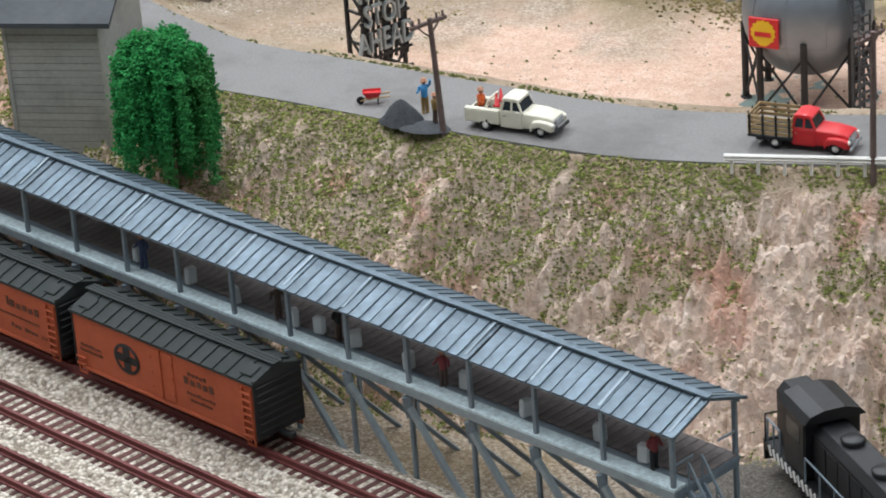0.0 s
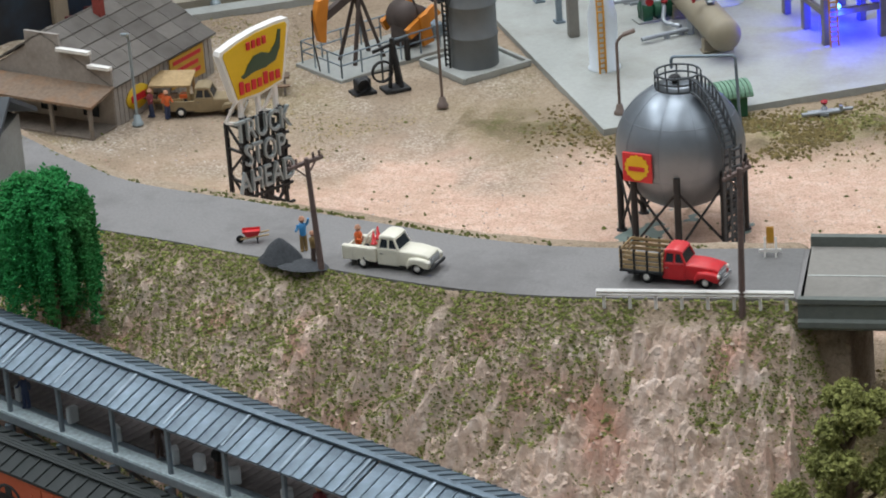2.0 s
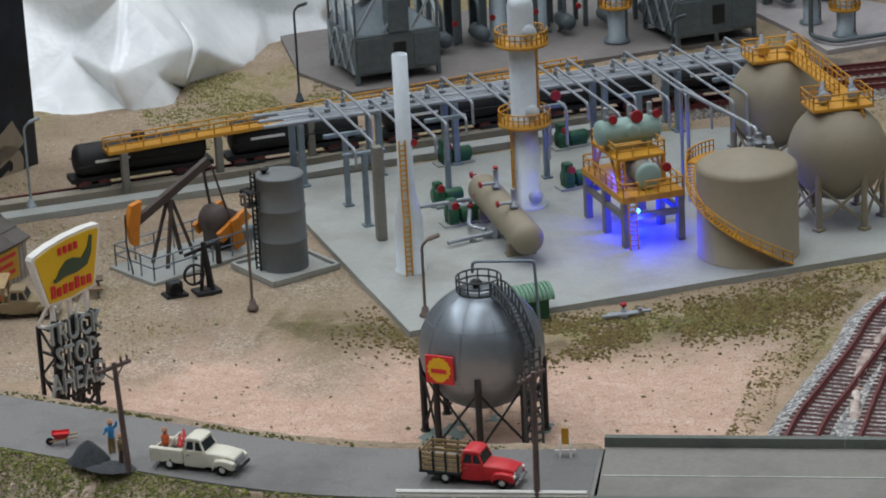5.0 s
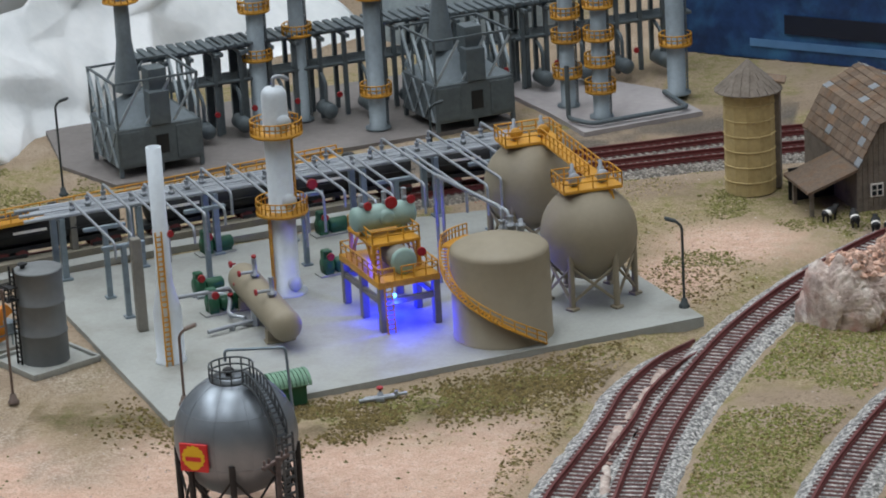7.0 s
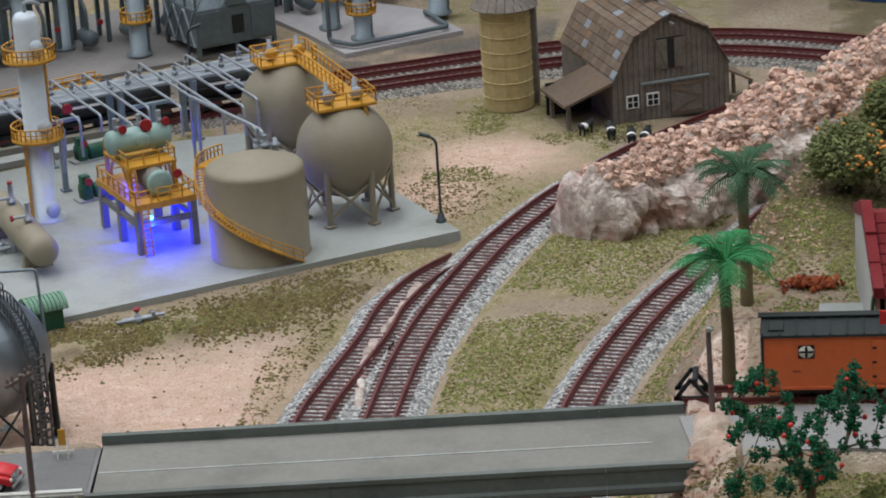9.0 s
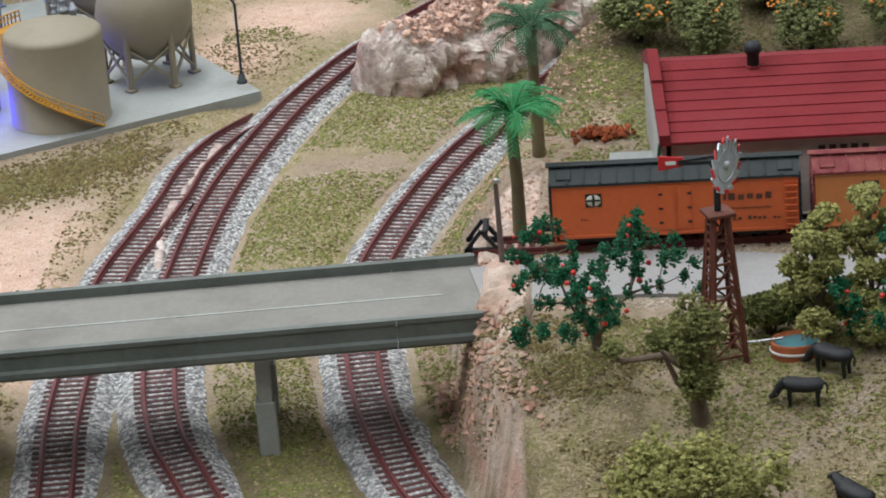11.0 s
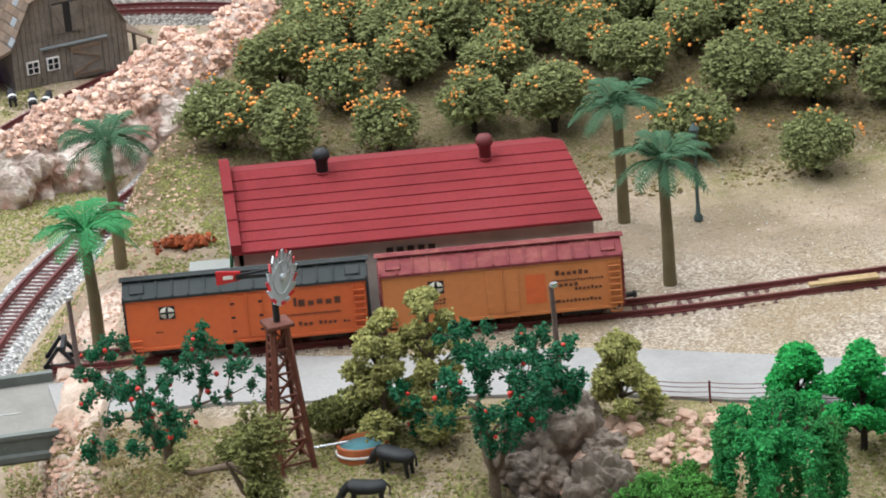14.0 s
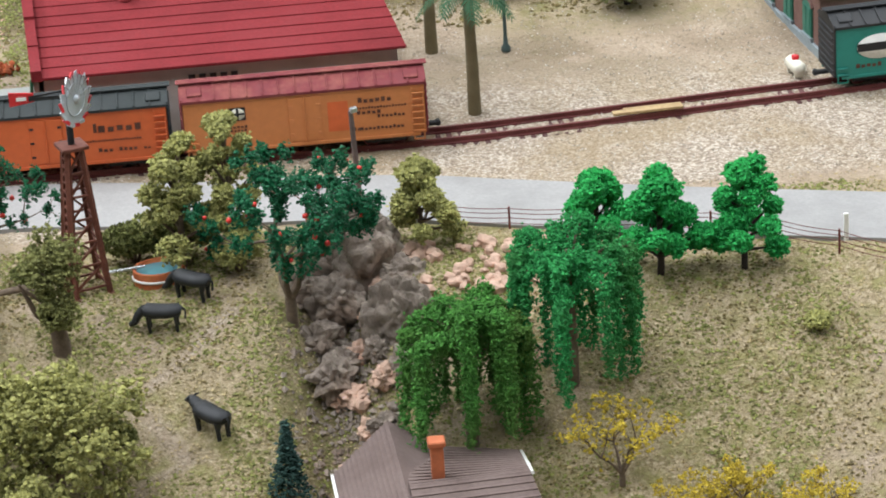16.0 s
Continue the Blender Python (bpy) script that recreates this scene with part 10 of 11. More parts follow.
def barn():
    root = thing("barn", -153, 404, -40, 24, "weathered grey gambrel barn with a patched rusty shingle roof", "barn")
    W, D = 55, 66
    prof = [(0, 20), (10, 38), (W / 2, 47), (W - 10, 38), (W, 20)]
    wall = [(0, -1)] + prof + [(W, -1)]
    for y in (0, D - 1):
        g = part("gable_wall", Geo().slab([(x, y, z) for x, z in wall], (0, 1, 0)), M_grey, root, "grey board gable wall")
    part("side_wall", Geo().box(0.5, D / 2, -1, 1, D - 2.2, 21), M_grey, root)
    part("side_wall", Geo().box(W - 0.5, D / 2, -1, 1, D - 2.2, 21), M_grey, root)
    bd = Geo()
    for k in range(22):
        x = 1.2 + 2.5 * k
        top = np.interp(x, [0, 10, W / 2, W - 10, W], [20, 38, 47, 38, 20])
        part("board", Geo().box(x, -0.2, -0.5, 2.2, 0.4, float(top) - 0.6, 0.06), M_grey, root)
    for i, ((xa, za), (xb, zb)) in enumerate(zip(prof, prof[1:])):
        rows = 5
        ex = -1.6 if i == 0 else 0
        for r in range(rows):
            for c in range(12):
                t0, t1 = r / rows, (r + 1.12) / rows
                if i >= 2:
                    t0, t1 = 1 - r / rows, 1 - (r + 1.12) / rows
                xs0, zs0 = xa + (xb - xa) * t0, za + (zb - za) * t0
                xs1, zs1 = xa + (xb - xa) * t1, za + (zb - za) * t1
                y0 = -2.5 + c * 5.95
                lift = 0.9
                part("shingle", Geo().slab([(xs0, y0, zs0 + lift), (xs0, y0 + 5.7, zs0 + lift), (xs1, y0 + 5.7, zs1 + 0.3), (xs1, y0, zs1 + 0.3)], (0, 0, -0.7)), M_tinpatch if (c * 7 + r * 3 + i) % 13 == 0 else M_shingle, root)
    part("cupola", Geo().box(W / 2, 24, 45, 6, 6, 6, 0.2), M_grey, root)
    part("cupola_roof", Geo().add([(W / 2 - 4.4, 19.6, 51), (W / 2 + 4.4, 19.6, 51), (W / 2 + 4.4, 28.4, 51), (W / 2 - 4.4, 28.4, 51), (W / 2, 24, 55)], [(0, 1, 4), (1, 2, 4), (2, 3, 4), (3, 0, 4), (3, 2, 1, 0)]), M_shingle, root)
    dl = part("hay_door", Geo().box(W / 2, -0.7, 22, 13, 0.5, 14), M_black, root, "dark hayloft opening")
    for s in (-1, 1):
        d = part("door_leaf", Geo().box(W / 2 + s * 4.4, -1.2, 22, 5.4, 0.5, 13.5, 0.1), M_grey, dl)
        part("batten", Geo().bar((W / 2 + s * 2, -1.6, 22.6), (W / 2 + s * 6.8, -1.6, 35), 0.8, 0.4), M_grey, d)
    bdn = part("barn_door", Geo().box(W - 21, -0.9, 0, 14, 0.6, 15, 0.1), M_grey, root)
    for z in (1, 13.4):
        part("batten", Geo().box(W - 21, -1.4, z, 14, 0.4, 1.2), M_shingle, bdn)
    part("batten", Geo().bar((W - 27.5, -1.4, 2), (W - 14.5, -1.4, 8), 0.4, 1.0).bar((W - 27.5, -1.4, 13), (W - 14.5, -1.4, 8), 0.4, 1.0), M_shingle, bdn)
    part("door_track", Geo().box(W - 26, -1.4, 16.2, 32, 0.8, 1.0, 0.1), M_braces, root)
    for x in (9, 18.5):
        w = part("window", Geo().box(x, -0.8, 6, 6, 0.6, 6, 0.1), M_white, root, "small white-framed window")
        for i in (-1.3, 1.3):
            for z in (6.6, 9.2):
                part("pane", Geo().box(x + i, -1.15, z, 2.0, 0.2, 2.1), M_window, w)
    part("hay_beam", Geo().box(W / 2, -3.5, 42, 1.2, 7, 1.2), M_grey, root)
    # open shed on the side
    for y in (2, 24):
        part("shed_post", Geo().box(-20, y, -1, 1.6, 1.6, 11), M_grey, root)
    part("shed_roof", Geo().slab([(-23, -2, 10.5), (0, -2, 18.5), (0, 30, 18.5), (-23, 30, 10.5)], (0, 0, 1.2)), M_shingle, root, "mossy lean-to roof")
    part("shed_back", Geo().box(-10, 29, -1, 22, 1, 15), M_black, root)
    part("lean_to", Geo().slab([(W - 2, -1, 17), (W + 11, -1, 10), (W + 11, 22, 10), (W - 2, 22, 17)], (0, 0, 1.0)), M_shingle, root)
    part("shed_post", Geo().box(W + 10, 0, -1, 1.4, 1.4, 12).box(W + 10, 20, -1, 1.4, 1.4, 12), M_grey, root)


M_tinpatch = paint("grey_tin_roof_patch", rgb("8c9296"), 0.6, 0.2, 0.15, 2, 8, 0.2)
barn()


# ---- roadside store ----
def store():
    root = thing("store_building", -576, 128, -41, -14, "weathered clapboard store with a dark shingle roof and porch", "building")
    W, D, ez, rz_ = 60, 64, 16.5, 34
    part("wall", Geo().box(-W / 2, D / 2, -1, W, D, ez + 1), M_clap, root, "grey-white clapboard wall")
    for k in range(24):
        part("board", Geo().box(0.25, 1.4 + 2.65 * k, 0, 0.5, 2.3, ez - 0.3, 0.06), M_clap, root)
    for (xa, za), (xb, zb) in (((2, ez - 0.6), (-W / 2, rz_)), ((-W - 2, ez - 0.6), (-W / 2, rz_))):
        for r in range(5):
            for c in range(6):
                t0, t1 = r / 5, (r + 1.06) / 5
                y0 = -1 + c * 11
                p = [(xa + (xb - xa) * t0, y0, za + (zb - za) * t0 + 0.8), (xa + (xb - xa) * t0, y0 + 10.8, za + (zb - za) * t0 + 0.8), (xa + (xb - xa) * t1, y0 + 10.8, za + (zb - za) * t1 + 0.3), (xa + (xb - xa) * t1, y0, za + (zb - za) * t1 + 0.3)]
                part("roofing_sheet", Geo().slab(p, (0, 0, -0.7)), M_tarroof, root)
    for y in (0, D):
        part("gable", Geo().slab([(0, y, ez - 1), (-W, y, ez - 1), (-W / 2, y, rz_ - 0.6)], (0, -0.6 if y else 0.6, 0)), M_clap, root)
    part("false_front", Geo().slab([(1, -1, ez), (1, -1, ez + 7), (-8, -1, ez + 7), (-8, -1, ez + 12), (-22, -1, ez + 12), (-22, -1, ez + 18), (-W + 22, -1, ez + 18), (-W + 22, -1, ez), (-W, -1, ez)], (0, 1.2, 0)), M_clap, root, "stepped false front")
    part("cornice", Geo().box(-3.5, -1.6, ez + 7, 10, 2.4, 1.2).box(-15, -1.6, ez + 12, 15, 2.4, 1.2), M_white, root)
    part("porch_roof", Geo().slab([(2, -16, 13), (2, -1, 16), (-W, -1, 16), (-W, -16, 13)], (0, 0, 1)), M_shingle, root)
    part("porch_floor", Geo().box(-W / 2 + 1, -8, -1, W, 15, 2.4), M_grey, root)
    for k in range(4):
        part("porch_post", Geo().box(0.5 - 18 * k, -15, 0, 1.3, 1.3, 13.2), M_grey, root)
    part("chimney", Geo().box(-26, 30, 28, 3.4, 3.4, 14, 0.2), M_brickred, root, "red brick chimney")
    part("poster", Geo().lathe([(0.01, 0.3), (6.2, 0.3), (6.2, -0.2), (0.01, -0.2)], 24, m=Matrix.Translation((0.8, 14, 8)) @ pose(0, 0, 0, 90, 0, 90) @ Matrix.Diagonal((1.15, 0.75, 1, 1))), M_signyellow, root, "round yellow and red poster with plain bars")
    part("poster_bar", Geo().box(1.2, 14, 6.6, 0.3, 9, 2.6), M_red, root)
    ps = part("poster", Geo().box(0.8, 46, 3, 0.5, 22, 12), M_signyellow2, root, "large faded yellow poster with plain red bars")
    for z, w in ((12, 18), (8.6, 14), (5.4, 16)):
        part("poster_bar", Geo().box(1.1, 46, z, 0.3, w, 1.6), M_red, ps)
    for y in (-0.4,):
        for x in (-10, -30):
            part("window", Geo().box(x, -1.2, 4, 7, 0.6, 8), M_window, root)


M_clap = paint("grey_white_clapboard", rgb("a8a199"), 0.85, 0, 0.12, 1.4, 10, 0.3, rgb("7d766d"), 0.5, per_object=0.2)
M_tarroof = paint("grey_tar_paper", rgb("6a655f"), 0.9, 0, 0.12, 1.5, 12, 0.3, rgb("4b4742"), 0.5, per_object=0.3)
M_brickred = paint("red_brick_chimney", rgb("8e3f36"), 0.8, 0, 0.15, 1.2, 5, 0.2)
M_signyellow2 = paint("faded_yellow_poster", rgb("c59a3a"), 0.7, 0, 0.1, 2, 8, 0.1, rgb("a87a2a"), 0.4)
store()


def produce_stand():
    root = thing("produce_stand", -562, 152, -40, 10, "wooden produce stand with crates beside the store", "stall")
    part("roof", Geo().slab([(-8, -6, 9), (8, -6, 9), (8, 6, 11), (-8, 6, 11)], (0, 0, 0.8)), M_wood, root)
    for sx in (-7, 7):
        for sy in (-5, 5):
            part("post", Geo().box(sx, sy, 0, 1, 1, 9.5), M_wood, root)
    part("counter", Geo().box(-2, -4, 3.6, 14, 4, 0.8).box(-2, -1, 1.6, 14, 4, 0.8), M_wood, root)
    for k in range(4):
        part("crate", Geo().box(-7 + 4 * k, -4, 4.4, 3.2, 3, 1.6, 0.2), M_hivis if k % 2 else M_shingle, root, "crate of produce")


produce_stand()
M_oldtruck = paint("dull_tan_truck_paint", rgb("8a7a5c"), 0.7, 0, 0.12, 2, 8, 0.1, rgb("5f5340"), 0.5)
ot = pickup(-546, 146, 12, M_oldtruck, "dull tan old pickup parked by the produce stand")
ot.matrix_basis = at(-546, 146, -40, 12) @ Matrix.Scale(0.92, 4)
part("bed", Geo().box(-11, 0, 2.6, 13, 10, 1).box(-11, 4.8, 2.6, 13, 0.6, 4).box(-11, -4.8, 2.6, 13, 0.6, 4).box(-17.3, 0, 2.6, 0.6, 10, 4), M_oldtruck, ot)
figurine(-559, 138, -40, 40, 11, M_denim, M_hivis, "tiny figure in an orange shirt at the stand", 1, "shoppers")
figurine(-566, 139, -40, -40, 11, M_denim, M_maroon, "tiny figure in maroon before the stand", 1, "shoppers")
tb = thing("picnic_table", -530, 172, -40, 20, "rusty red picnic table behind the billboard", "table")
part("tabletop", Geo().box(0, 0, 5, 14, 6, 0.8, 0.1), M_shingle, tb)
part("bench", Geo().box(0, -6, 3, 14, 2.4, 0.6), M_shingle, tb)
part("bench", Geo().box(0, 6, 3, 14, 2.4, 0.6), M_shingle, tb)
part("trestle", Geo().bar((-5, -7, 0), (-5, 2, 5), 0.8, 0.8).bar((-5, 7, 0), (-5, -2, 5), 0.8, 0.8).bar((5, -7, 0), (5, 2, 5), 0.8, 0.8).bar((5, 7, 0), (5, -2, 5), 0.8, 0.8), M_grey, tb)


# ---- concrete grain elevator by the platform ----
def elevator():
    root = thing("grain_elevator", -566, -60, -40, 8, "grey weathered board elevator with a dark roof and ladder", "building")
    M_el = paint("grey_elevator_wall", rgb("a09f97"), 0.85, 0, 0.1, 1.4, 16, 0.3, rgb("7d7c73"), 0.6, per_object=0.12)
    Wd, D, Hh = 30, 44, 62
    part("wall", Geo().box(Wd / 2, D / 2 - 8, -12, Wd, D, Hh + 12, 0.2), M_el, root)
    for k in range(26):
        part("clapboard", Geo().box(Wd / 2, -8.2, 1 + 2.36 * k, Wd - 0.4, 0.5, 2.2, 0.1), M_el, root)
        part("clapboard", Geo().box(-0.2, D / 2 - 8, 1 + 2.36 * k, 0.5, D - 0.6, 2.2, 0.1), M_el, root)
    M_er = paint("dark_slate_roof", rgb("42474a"), 0.7, 0, 0.12, 2, 14, 0.2)
    part("roof", Geo().slab([(-4, -12, Hh - 1), (Wd + 5, -12, Hh - 1), (Wd + 5, D / 2 - 8, Hh + 12), (-4, D / 2 - 8, Hh + 12)], (0, 0, 1.6)), M_er, root, "dark slate roof")
    part("roof", Geo().slab([(-4, D - 4, Hh - 1), (Wd + 5, D - 4, Hh - 1), (Wd + 5, D / 2 - 8, Hh + 12), (-4, D / 2 - 8, Hh + 12)], (0, 0, 1.6)), M_er, root)
    part("ladder", ladder(Geo(), (-0.8, -5, 0), (-0.8, -5, Hh - 4), (0, 1, 0), 3.4, 2.4, 0.45), M_black, root, "black ladder")
    part("corner_board", Geo().box(0, -8.2, 0, 1.2, 1.2, Hh), M_el, root)


elevator()

# ---- what stands behind the layout ----
m_pl, nt_pl, p_pl = node_mat("white_plastic_sheet")
co_pl = coords(nt_pl)
n_pl = noise_node(nt_pl, 40, 4, 0.6, co_pl)
link(nt_pl, ramp(nt_pl, n_pl.outputs[0], [(0.35, rgb("dde2e3")), (0.6, rgb("f1f4f4"))]), p_pl.inputs["Base Color"])
p_pl.inputs["Roughness"].default_value = 0.28
bump(nt_pl, p_pl, n_pl.outputs[0], 0.7, 5)


def plastic_sheet(line, height_mm, seed, material, label, lean=0.8, facet=42):
    """A crumpled sheet hung over boxes behind the scenery: flat facets between sharp creases."""
    pts = curve(line, 1.0)
    n, m = int(len(pts) / facet), max(5, int(height_mm / facet))
    pts = pts[np.linspace(0, len(pts) - 1, n).astype(int)]
    d = np.gradient(pts, axis=0)
    d /= np.hypot(*d.T)[:, None]
    nrm = np.stack([-d[:, 1], d[:, 0]], -1)
    rng = np.random.default_rng(seed)
    U, V = np.meshgrid(np.arange(n) * float(facet), np.arange(m) * height_mm / (m - 1), indexing="ij")
    U, V = U + rng.uniform(-0.4, 0.4, U.shape) * facet, V + rng.uniform(-0.35, 0.35, U.shape) * facet * (V > 0)
    fold = 34 * np.abs(fbm(U, V * 0.8, 130, 2, seed)) + 24 * fbm(U, V, 80, 2, seed + 3) + rng.normal(size=U.shape) * facet * 0.24
    top = 1 + 0.3 * fbm(U, V * 0, 150, 2, seed + 11)
    v, f = [], []
    for i in range(n):
        for j in range(m):
            o = lean * V[i, j] + fold[i, j]
            a = (U[i, j] / facet - i) * facet
            v.append((pts[i, 0] + nrm[i, 0] * o + d[i, 0] * a, pts[i, 1] + nrm[i, 1] * o + d[i, 1] * a, -44 + V[i, j] * top[i, j]))
    for i in range(n - 1):
        for j in range(m - 1):
            a, b, c, e = i * m + j, (i + 1) * m + j, (i + 1) * m + j + 1, i * m + j + 1
            f += [(a, b, c), (a, c, e)] if rng.uniform() < 0.5 else [(a, b, e), (b, c, e)]
    g = Geo().add(v, f)
    o = whole("plastic_sheet", g, material, label, "plastic sheet")
    o.data.polygons.foreach_set("use_smooth", [True] * len(o.data.polygons))
    ne = len(o.data.edges)
    crease = o.data.attributes.new("crease_edge", "FLOAT", "EDGE")
    crease.data.foreach_set("value", np.where(rng.uniform(0, 1, ne) < 0.75, 0.9, 0.0).astype(np.float32))
    folds = o.modifiers.new("folds", "SUBSURF")
    folds.levels = folds.render_levels = 3
    sol = o.modifiers.new("thickness", "SOLIDIFY")
    sol.thickness = 0.0006
    return o


plastic_sheet([(-680, 392), (-600, 395), (-556, 425), (-545, 480), (-520, 560), (-470, 660), (-440, 720)], 78, 5, m_pl, "crumpled glossy white plastic sheet behind the scenery", 0.8, 26)
m_fl, nt_fl, p_fl = node_mat("floral_plastic")
co_fl = coords(nt_fl)
nf1 = noise_node(nt_fl, 30, 1, 0.4, co_fl)
link(nt_fl, mix(nt_fl, ramp(nt_fl, nf1.outputs[0], [(0.66, (0, 0, 0)), (0.68, (1, 1, 1))]), rgb("c9cccb"), rgb("8fb37c")), p_fl.inputs["Base Color"])
p_fl.inputs["Roughness"].default_value = 0.35
plastic_sheet([(-760, 470), (-650, 478), (-600, 560), (-560, 700), (-500, 800)], 300, 15, m_fl, "white plastic tablecloth with green leaf print behind", 0.1)


def navy_case():
    """A dark printed case with a cream edge post and a cream scroll border."""
    root = thing("storage_case", -611, 323, -44, 66, "dark navy case with a cream scroll border", "case")
    M_navy = paint("navy_print", rgb("141c26"), 0.35, 0, 0.25, 6, 30, 0, rgb("2a4258"), 0.6)
    M_scroll = paint("cream_scroll_print", rgb("948875"), 0.5, 0, 0.08, 3, 20, 0)
    part("panel", Geo().box(-62, 4, -30, 136, 8, 240, 1.5), M_navy, root)
    part("edge_post", Geo().box(-90.2, -1, -30, 7.9, 3, 240, 0.6), M_scroll, root, "pale cream edge post")
    line = curve([(-54.6, 1.6), (-41.1, 7.2), (-27.7, 11.6), (-15.9, 15.8), (-5.8, 21.3)], 3)
    curl = [(-13.6 + 8.4 * (1 - 0.05 * k) * math.cos(2.4 - 0.42 * k), 6.1 + 8.4 * (1 - 0.05 * k) * math.sin(2.4 - 0.42 * k)) for k in range(13)]
    for pts, wide in ((line, 13.0), (np.array(curl), 6.5)):
        d = np.gradient(pts, axis=0)
        d /= np.hypot(*d.T)[:, None]
        n = len(pts)
        v = [(p[0] - e[1] * o * wide / 2, -0.4, p[1] + e[0] * o * wide / 2) for p, e in zip(pts, d) for o in (-1, 1)]
        part("scroll_border", Geo().add(v, [(2 * i, 2 * i + 1, 2 * i + 3, 2 * i + 2) for i in range(n - 1)]), M_scroll, root, "cream scroll print")


navy_case()


def harbour_backdrop():
    root = thing("backdrop", -260, 680, -46, -21, "dark blue painted harbour scene on a backboard", "backdrop", "", "structure")
    M_b = paint("deep_blue_backdrop", rgb("1f3f6e"), 0.5, 0, 0.45, 9, 34, 0, rgb("3f7aa8"), 0.8)
    M_b2 = paint("pale_blue_backdrop", rgb("5b86b4"), 0.5, 0, 0.15, 20, 60, 0, rgb("3a6a9c"), 0.5)
    M_b3 = paint("navy_backdrop", rgb("121c30"), 0.5, 0, 0.2, 20, 60, 0)
    part("board", Geo().box(190, 4, 0, 400, 6, 260), M_b, root)
    for i, (x, z, w, h, m) in enumerate(((20, 40, 46, 30, M_b2), (78, 46, 40, 24, M_b2), (40, 12, 150, 4, M_b2), (120, 26, 26, 60, M_b3), (150, 30, 60, 40, M_b2), (210, 20, 30, 80, M_b3), (60, 20, 60, 10, M_b3), (260, 40, 90, 40, M_b2), (10, 3, 300, 3, M_b3), (100, 90, 200, 60, M_b2))):
        part("painted_shape", Geo().box(x + w / 2, 0.6 - 0.1 * i, z, w, 0.5, h), m, root)


harbour_backdrop()
bt = thing("storage_tank", -385, 742, -44, 0, "wide pale grey storage tank far behind the furnaces", "storage tank")
part("shell", Geo().lathe([(52, 0), (52, 40), (50, 42), (30, 47), (0.01, 50)], 48), M_braces, bt)
bk = Geo()
railing(bk, [(51 * math.cos(a), 51 * math.sin(a), 41) for a in np.linspace(0, 6.28, 50)], 6, 0.5, 8)
part("railing", bk, M_braces, bt)


# ---- turf, tufts and loose stones ----
def scatter(name, n, box, keep, size, material, label, seed, squash=0.7, lift=0.25):
    """Small clumps over the ground where keep() allows them."""
    rng = np.random.default_rng(seed)
    x, y = rng.uniform(box[0], box[1], n), rng.uniform(box[2], box[3], n)
    ok = keep(x, y) > rng.uniform(0, 1, n)
    x, y = x[ok], y[ok]
    z = surface(x, y)
    r = rng.uniform(size[0], size[1], len(x))
    o = cloud(name, np.stack([x, y, z + r * lift], -1), r, material, None, "", 0.55, squash, rng, False, OCTA)
    tagged(o, label, "ground cover", "", "stuff")


def clear(x, y):
    """Nothing grows on roads, tracks and slabs."""
    d = np.abs(y - road_y(x))
    ok = (track_gap(x, y) > 17) * ~((x < -262) & (d < 18.8))
    c, s = math.cos(radians(RZ)), math.sin(radians(RZ))
    u, v = (x - RO.x) * c + (y - RO.y) * s, -(x - RO.x) * s + (y - RO.y) * c
    ok = ok * ~((u > -2) & (u < 224) & (v > -2) & (v < 192))
    er = np.interp(x, east_road[:, 0], east_road[:, 1])
    return ok * ~((x > -104) & (np.abs(y - er) < 19)) * ~((x > -104) & (np.abs(y + 7) < 11))


def on_cliff(x, y):
    d = y - road_y(x)
    edge = sstep(-34, -21, d) * (x > -430) * sstep(-0.25, 0.15, fbm(x, y, 40, 2, 52))
    hold = crest(x, y) - 0.3 * sstep(-62, -26, d) - 0.5 * sstep(-380, -470, x) - 0.8 * edge + 1.0 * fbm(x, y, 11, 3, 51) + 0.45 * sstep(-390, -310, x) * sstep(-34, -58, d)
    return (x < -262) * (d < -18.8) * (d > -92) * (0.03 + 0.97 * sstep(0.95, 0.5, hold))


M_cliffmoss = leafy("fresh_green_turf", rgb("636a35"), rgb("959a58"))
scatter("cliff_turf", 190000, (-620, -262, -175, 20), on_cliff, (0.25, 0.65), M_cliffmoss, "olive green foam turf on the cliff", 1)
scatter("cliff_turf", 60000, (-620, -262, -175, 20), lambda x, y: 0.6 * on_cliff(x, y), (0.25, 0.7), M_dkolive, "darker foam turf on the cliff", 2)
scatter("cliff_stones", 40000, (-620, -262, -190, 20), lambda x, y: (y - road_y(x) < -20) * (y - road_y(x) > -95) * (0.15 + 0.5 * sstep(1.0, 0.6, crest(x, y))), (0.15, 0.5), M_tan, "loose tan scree on the cliff", 3)
scatter("cliff_rubble", 6000, (-560, -262, -180, 20), lambda x, y: (y - road_y(x) < -24) * (y - road_y(x) > -92) * 0.8, (0.3, 0.9), M_palerock, "pinkish plaster rubble on the cliff", 20)
scatter("road_edge_weeds", 26000, (-600, -270, -60, 60), lambda x, y: ((y - road_y(x)) > 18.2) * ((y - road_y(x)) < 22) * sstep(-0.25, 0.2, fbm(x, y, 16, 3, 61)), (0.3, 0.85), M_dkolive, "weeds along the far road edge", 4, 0.9)


def meadow(x, y):
    return clear(x, y) * (x > -262) * (x < -60) * (y > -120) * (y < 330) * (height(x, y) < -30) * sstep(-0.5, -0.05, fbm(x, y, 30, 4, 71))


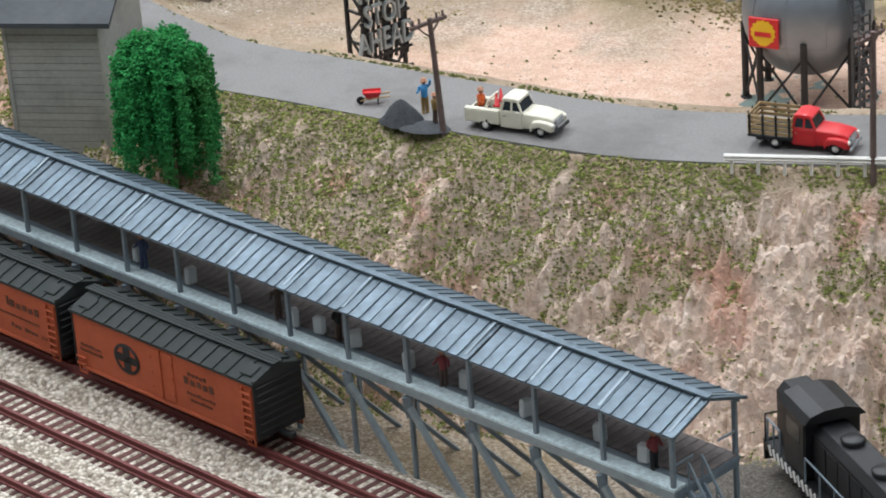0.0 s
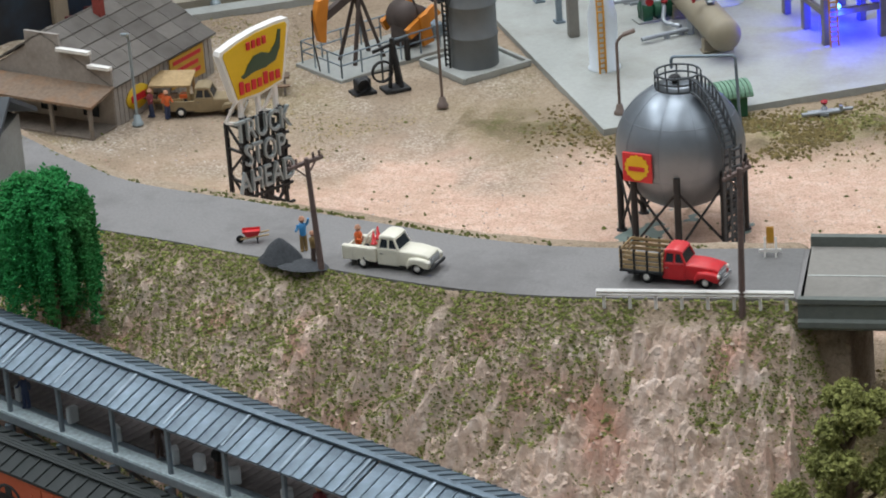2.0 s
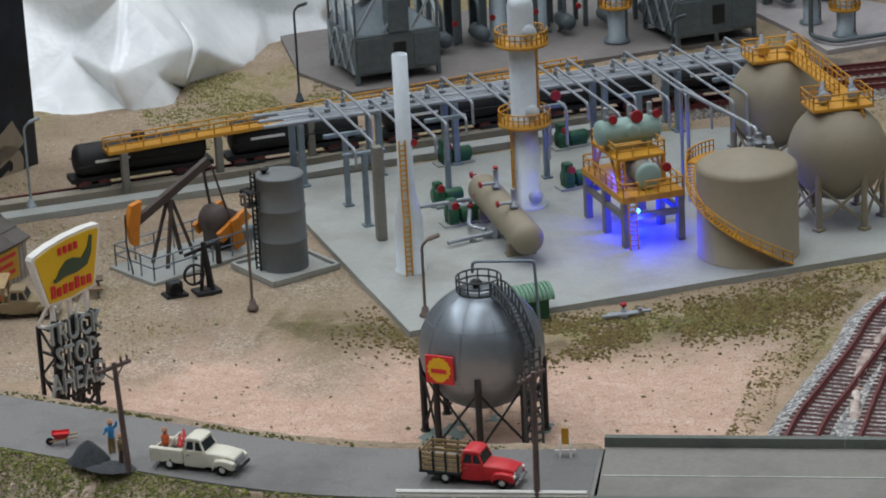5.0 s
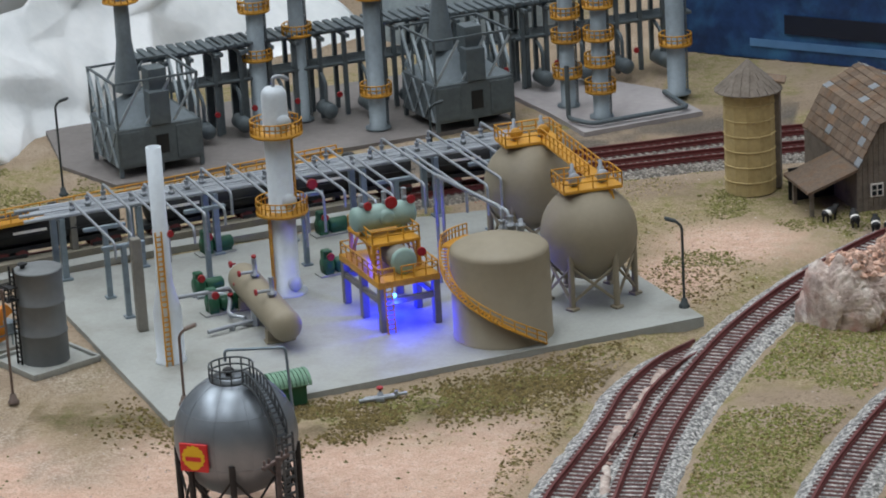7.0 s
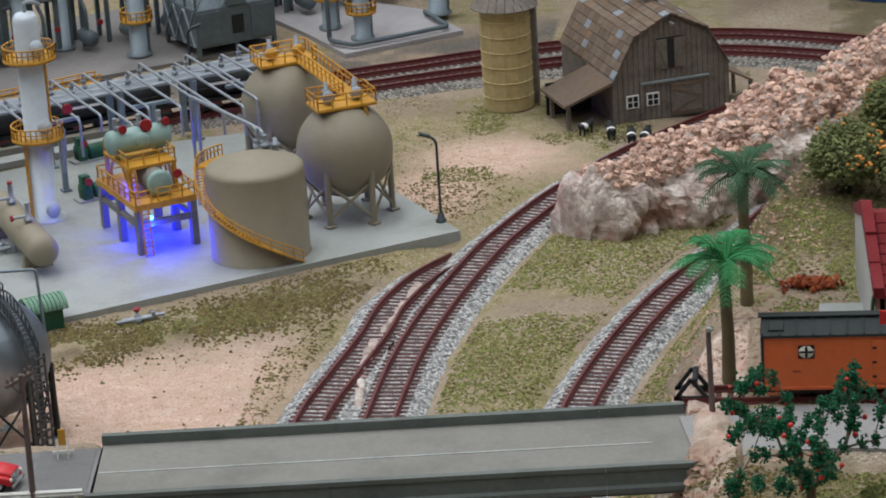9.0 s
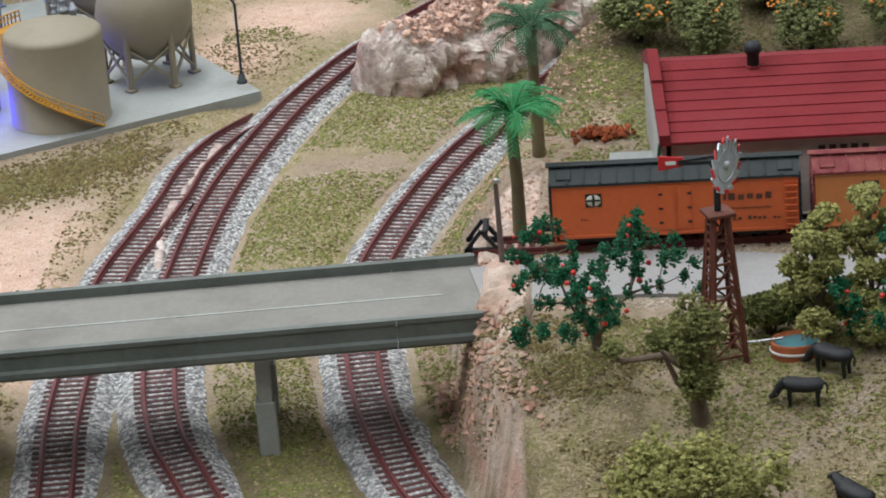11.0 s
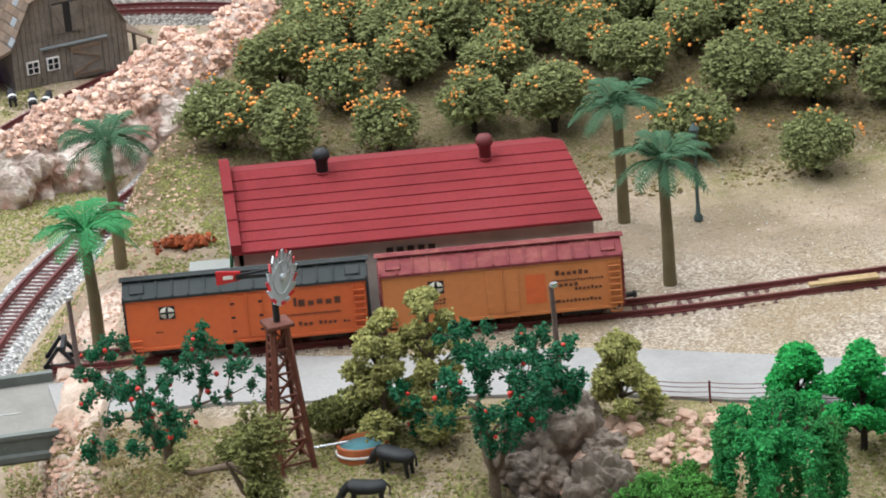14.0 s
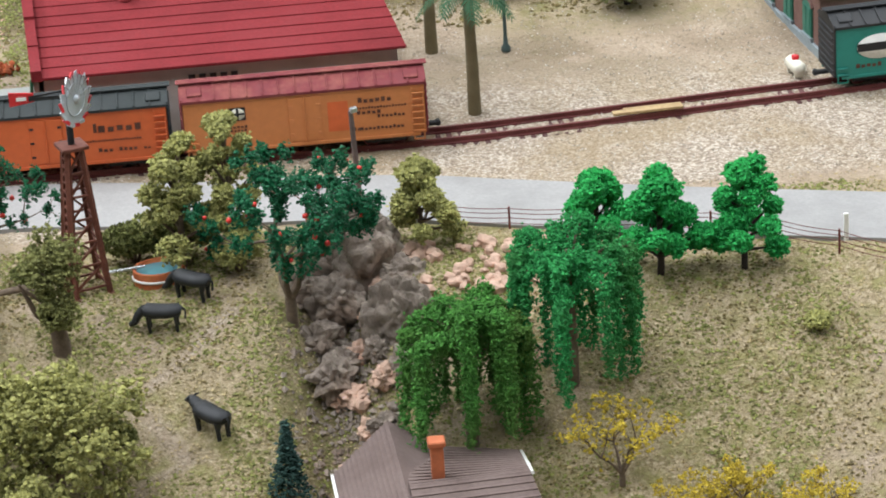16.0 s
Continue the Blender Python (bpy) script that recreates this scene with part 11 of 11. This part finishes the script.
scatter("meadow_turf", 90000, (-262, -60, -110, 330), lambda x, y: meadow(x, y) * (x > -205 + 0.12 * (y - 80)), (0.25, 0.7), M_moss, "green and straw foam turf between the tracks", 5)
scatter("meadow_turf", 21600, (-262, -60, -110, 330), lambda x, y: meadow(x, y) * 0.8, (0.26, 0.79), M_tan, "straw foam turf between the tracks", 6)
scatter("meadow_turf", 24000, (-262, -60, -110, 330), lambda x, y: meadow(x, y) * sstep(-0.1, 0.2, fbm(x, y, 16, 4, 113)), (0.3, 0.8), M_brownturf, "brown foam turf between the tracks", 29)


def desert(x, y):
    return clear(x, y) * (x < -150) * (y > 70) * (height(x, y) < -36) * sstep(0.1, 0.4, fbm(x, y, 55, 4, 81)) * (1 - cover(x, y)[0])


scatter("desert_turf", 60000, (-640, -100, 70, 470), desert, (0.2, 0.55), M_tan, "straw turf round the refinery", 7)
scatter("desert_turf", 24000, (-640, -100, 70, 470), lambda x, y: desert(x, y) * 0.7, (0.22, 0.6), M_dulltint, "olive turf round the refinery", 8)


def slab_edge(x, y):
    return clear(x, y) * sstep(-430, -350, x) * sstep(-222, -250, x) * np.exp(-((y - 146 - 0.62 * np.clip(x + 330, 0, 200)) / 20) ** 2)


scatter("slab_edge_turf", 70000, (-450, -200, 110, 270), lambda x, y: slab_edge(x, y) * sstep(-0.4, 0.0, fbm(x, y, 20, 4, 85)), (0.4, 0.9), M_brownturf, "brown turf along the slab edge", 21)
scatter("slab_edge_turf", 30000, (-450, -200, 110, 270), lambda x, y: slab_edge(x, y) * sstep(-0.1, 0.25, fbm(x, y, 14, 4, 86)), (0.35, 0.85), M_dulltint, "dull olive turf along the slab edge", 22)
scatter("desert_tufts", 420, (-620, -260, 10, 160), lambda x, y: clear(x, y) * 0.5, (0.25, 0.8), M_dkolive, "scattered dark tufts on the sand", 9, 1.0)
scatter("desert_stones", 9000, (-640, -100, 20, 470), lambda x, y: clear(x, y) * sstep(-0.1, 0.3, fbm(x, y, 60, 3, 83)), (0.2, 0.55), M_ridge, "fine pale stones on the sand", 10)


def pasture(x, y):
    path = np.exp(-((x - np.interp(y, PATH_Y, PATH_X)) / 3.2) ** 2) * (y < -112)
    return clear(x, y) * (x > -95) * (y < -68) * (y > -260) * sstep(-0.25, 0.2, fbm(x, y, 26, 4, 91)) * (1 - path)


scatter("pasture_turf", 52000, (-95, 270, -260, -68), pasture, (0.25, 0.75), M_moss, "patchy green turf on the pasture", 11)
scatter("pasture_turf", 26000, (-95, 270, -260, -68), lambda x, y: pasture(x, y) * sstep(-0.1, 0.3, fbm(x, y, 11, 3, 93)), (0.25, 0.8), M_dulltint, "darker turf on the pasture", 12)
scatter("pasture_turf", 32400, (-95, 270, -260, -68), lambda x, y: clear(x, y) * (y < -70) * 0.7, (0.20, 0.65), M_tan, "straw turf on the pasture", 13)
scatter("pasture_turf", 24000, (-95, 270, -260, -68), lambda x, y: clear(x, y) * (y < -70) * sstep(0.0, 0.3, fbm(x, y, 26, 4, 111)), (0.25, 0.7), M_brownturf, "brown turf patches on the pasture", 28)
scatter("pasture_stones", 26000, (-100, 270, -260, -60), lambda x, y: clear(x, y) * 0.6, (0.15, 0.5), M_tan, "small pale stones on the pasture", 14)
scatter("yard_gravel", 12000, (-60, 270, -62, 120), lambda x, y: (np.abs(y - np.interp(x, east_road[:, 0], east_road[:, 1])) > 18.5) * 0.9, (0.18, 0.4), M_ballast_warm, "sandy gravel of the loading yard", 15)
scatter("grove_turf", 21600, (-90, 260, 60, 330), lambda x, y: (y > 92) * sstep(-0.3, 0.15, fbm(x, y, 30, 3, 95)) * (height(x, y) > -8), (0.33, 0.94), M_brownturf, "dark turf under the orange trees", 16)
scatter("bank_turf", 6000, (-600, -490, 385, 470), lambda x, y: clear(x, y) * sstep(0.0, 0.3, fbm(x, y, 30, 3, 99)), (0.3, 0.7), M_dulltint, "olive turf on the bank by the plastic sheet", 23)
scatter("bank_rubble", 5000, (-125, -62, -170, -22), lambda x, y: clear(x, y) * (np.interp(y, BORDER_Y, BORDER_X) < x + 6) * sstep(24, 4, x - np.interp(y, BORDER_Y, BORDER_X)), (0.4, 1.5), M_rock, "brown plaster rubble on the bridge bank", 24, 0.8)
scatter("bank_turf", 7000, (-110, -50, -190, -66), lambda x, y: clear(x, y) * sstep(0.0, 0.3, fbm(x, y, 14, 3, 103)), (0.3, 0.9), M_brownturf, "brown turf on the bridge bank", 25)
scatter("gully_scree", 5000, (20, 75, -230, -84), lambda x, y: np.exp(-((x - 46 - 0.1 * (y + 120)) / 11) ** 2), (0.4, 1.5), M_greyrock, "dark scree in the gully", 26, 0.8)
scatter("slope_turf", 16000, (-120, -40, 15, 165), lambda x, y: clear(x, y) * sstep(-0.1, 0.3, fbm(x, y, 22, 3, 107)), (0.25, 0.7), M_moss, "olive turf on the bank behind the siding", 27)
scatter("farm_turf", 30000, (-230, -60, 330, 480), lambda x, y: clear(x, y) * sstep(-0.1, 0.3, fbm(x, y, 30, 3, 97)), (0.25, 0.65), M_dulltint, "olive turf round the barn", 17)
scatter("slope_stones", 4000, (-140, -60, -60, 200), lambda x, y: clear(x, y) * 0.7, (0.3, 1.0), M_rock, "pale stones on the bank", 18)
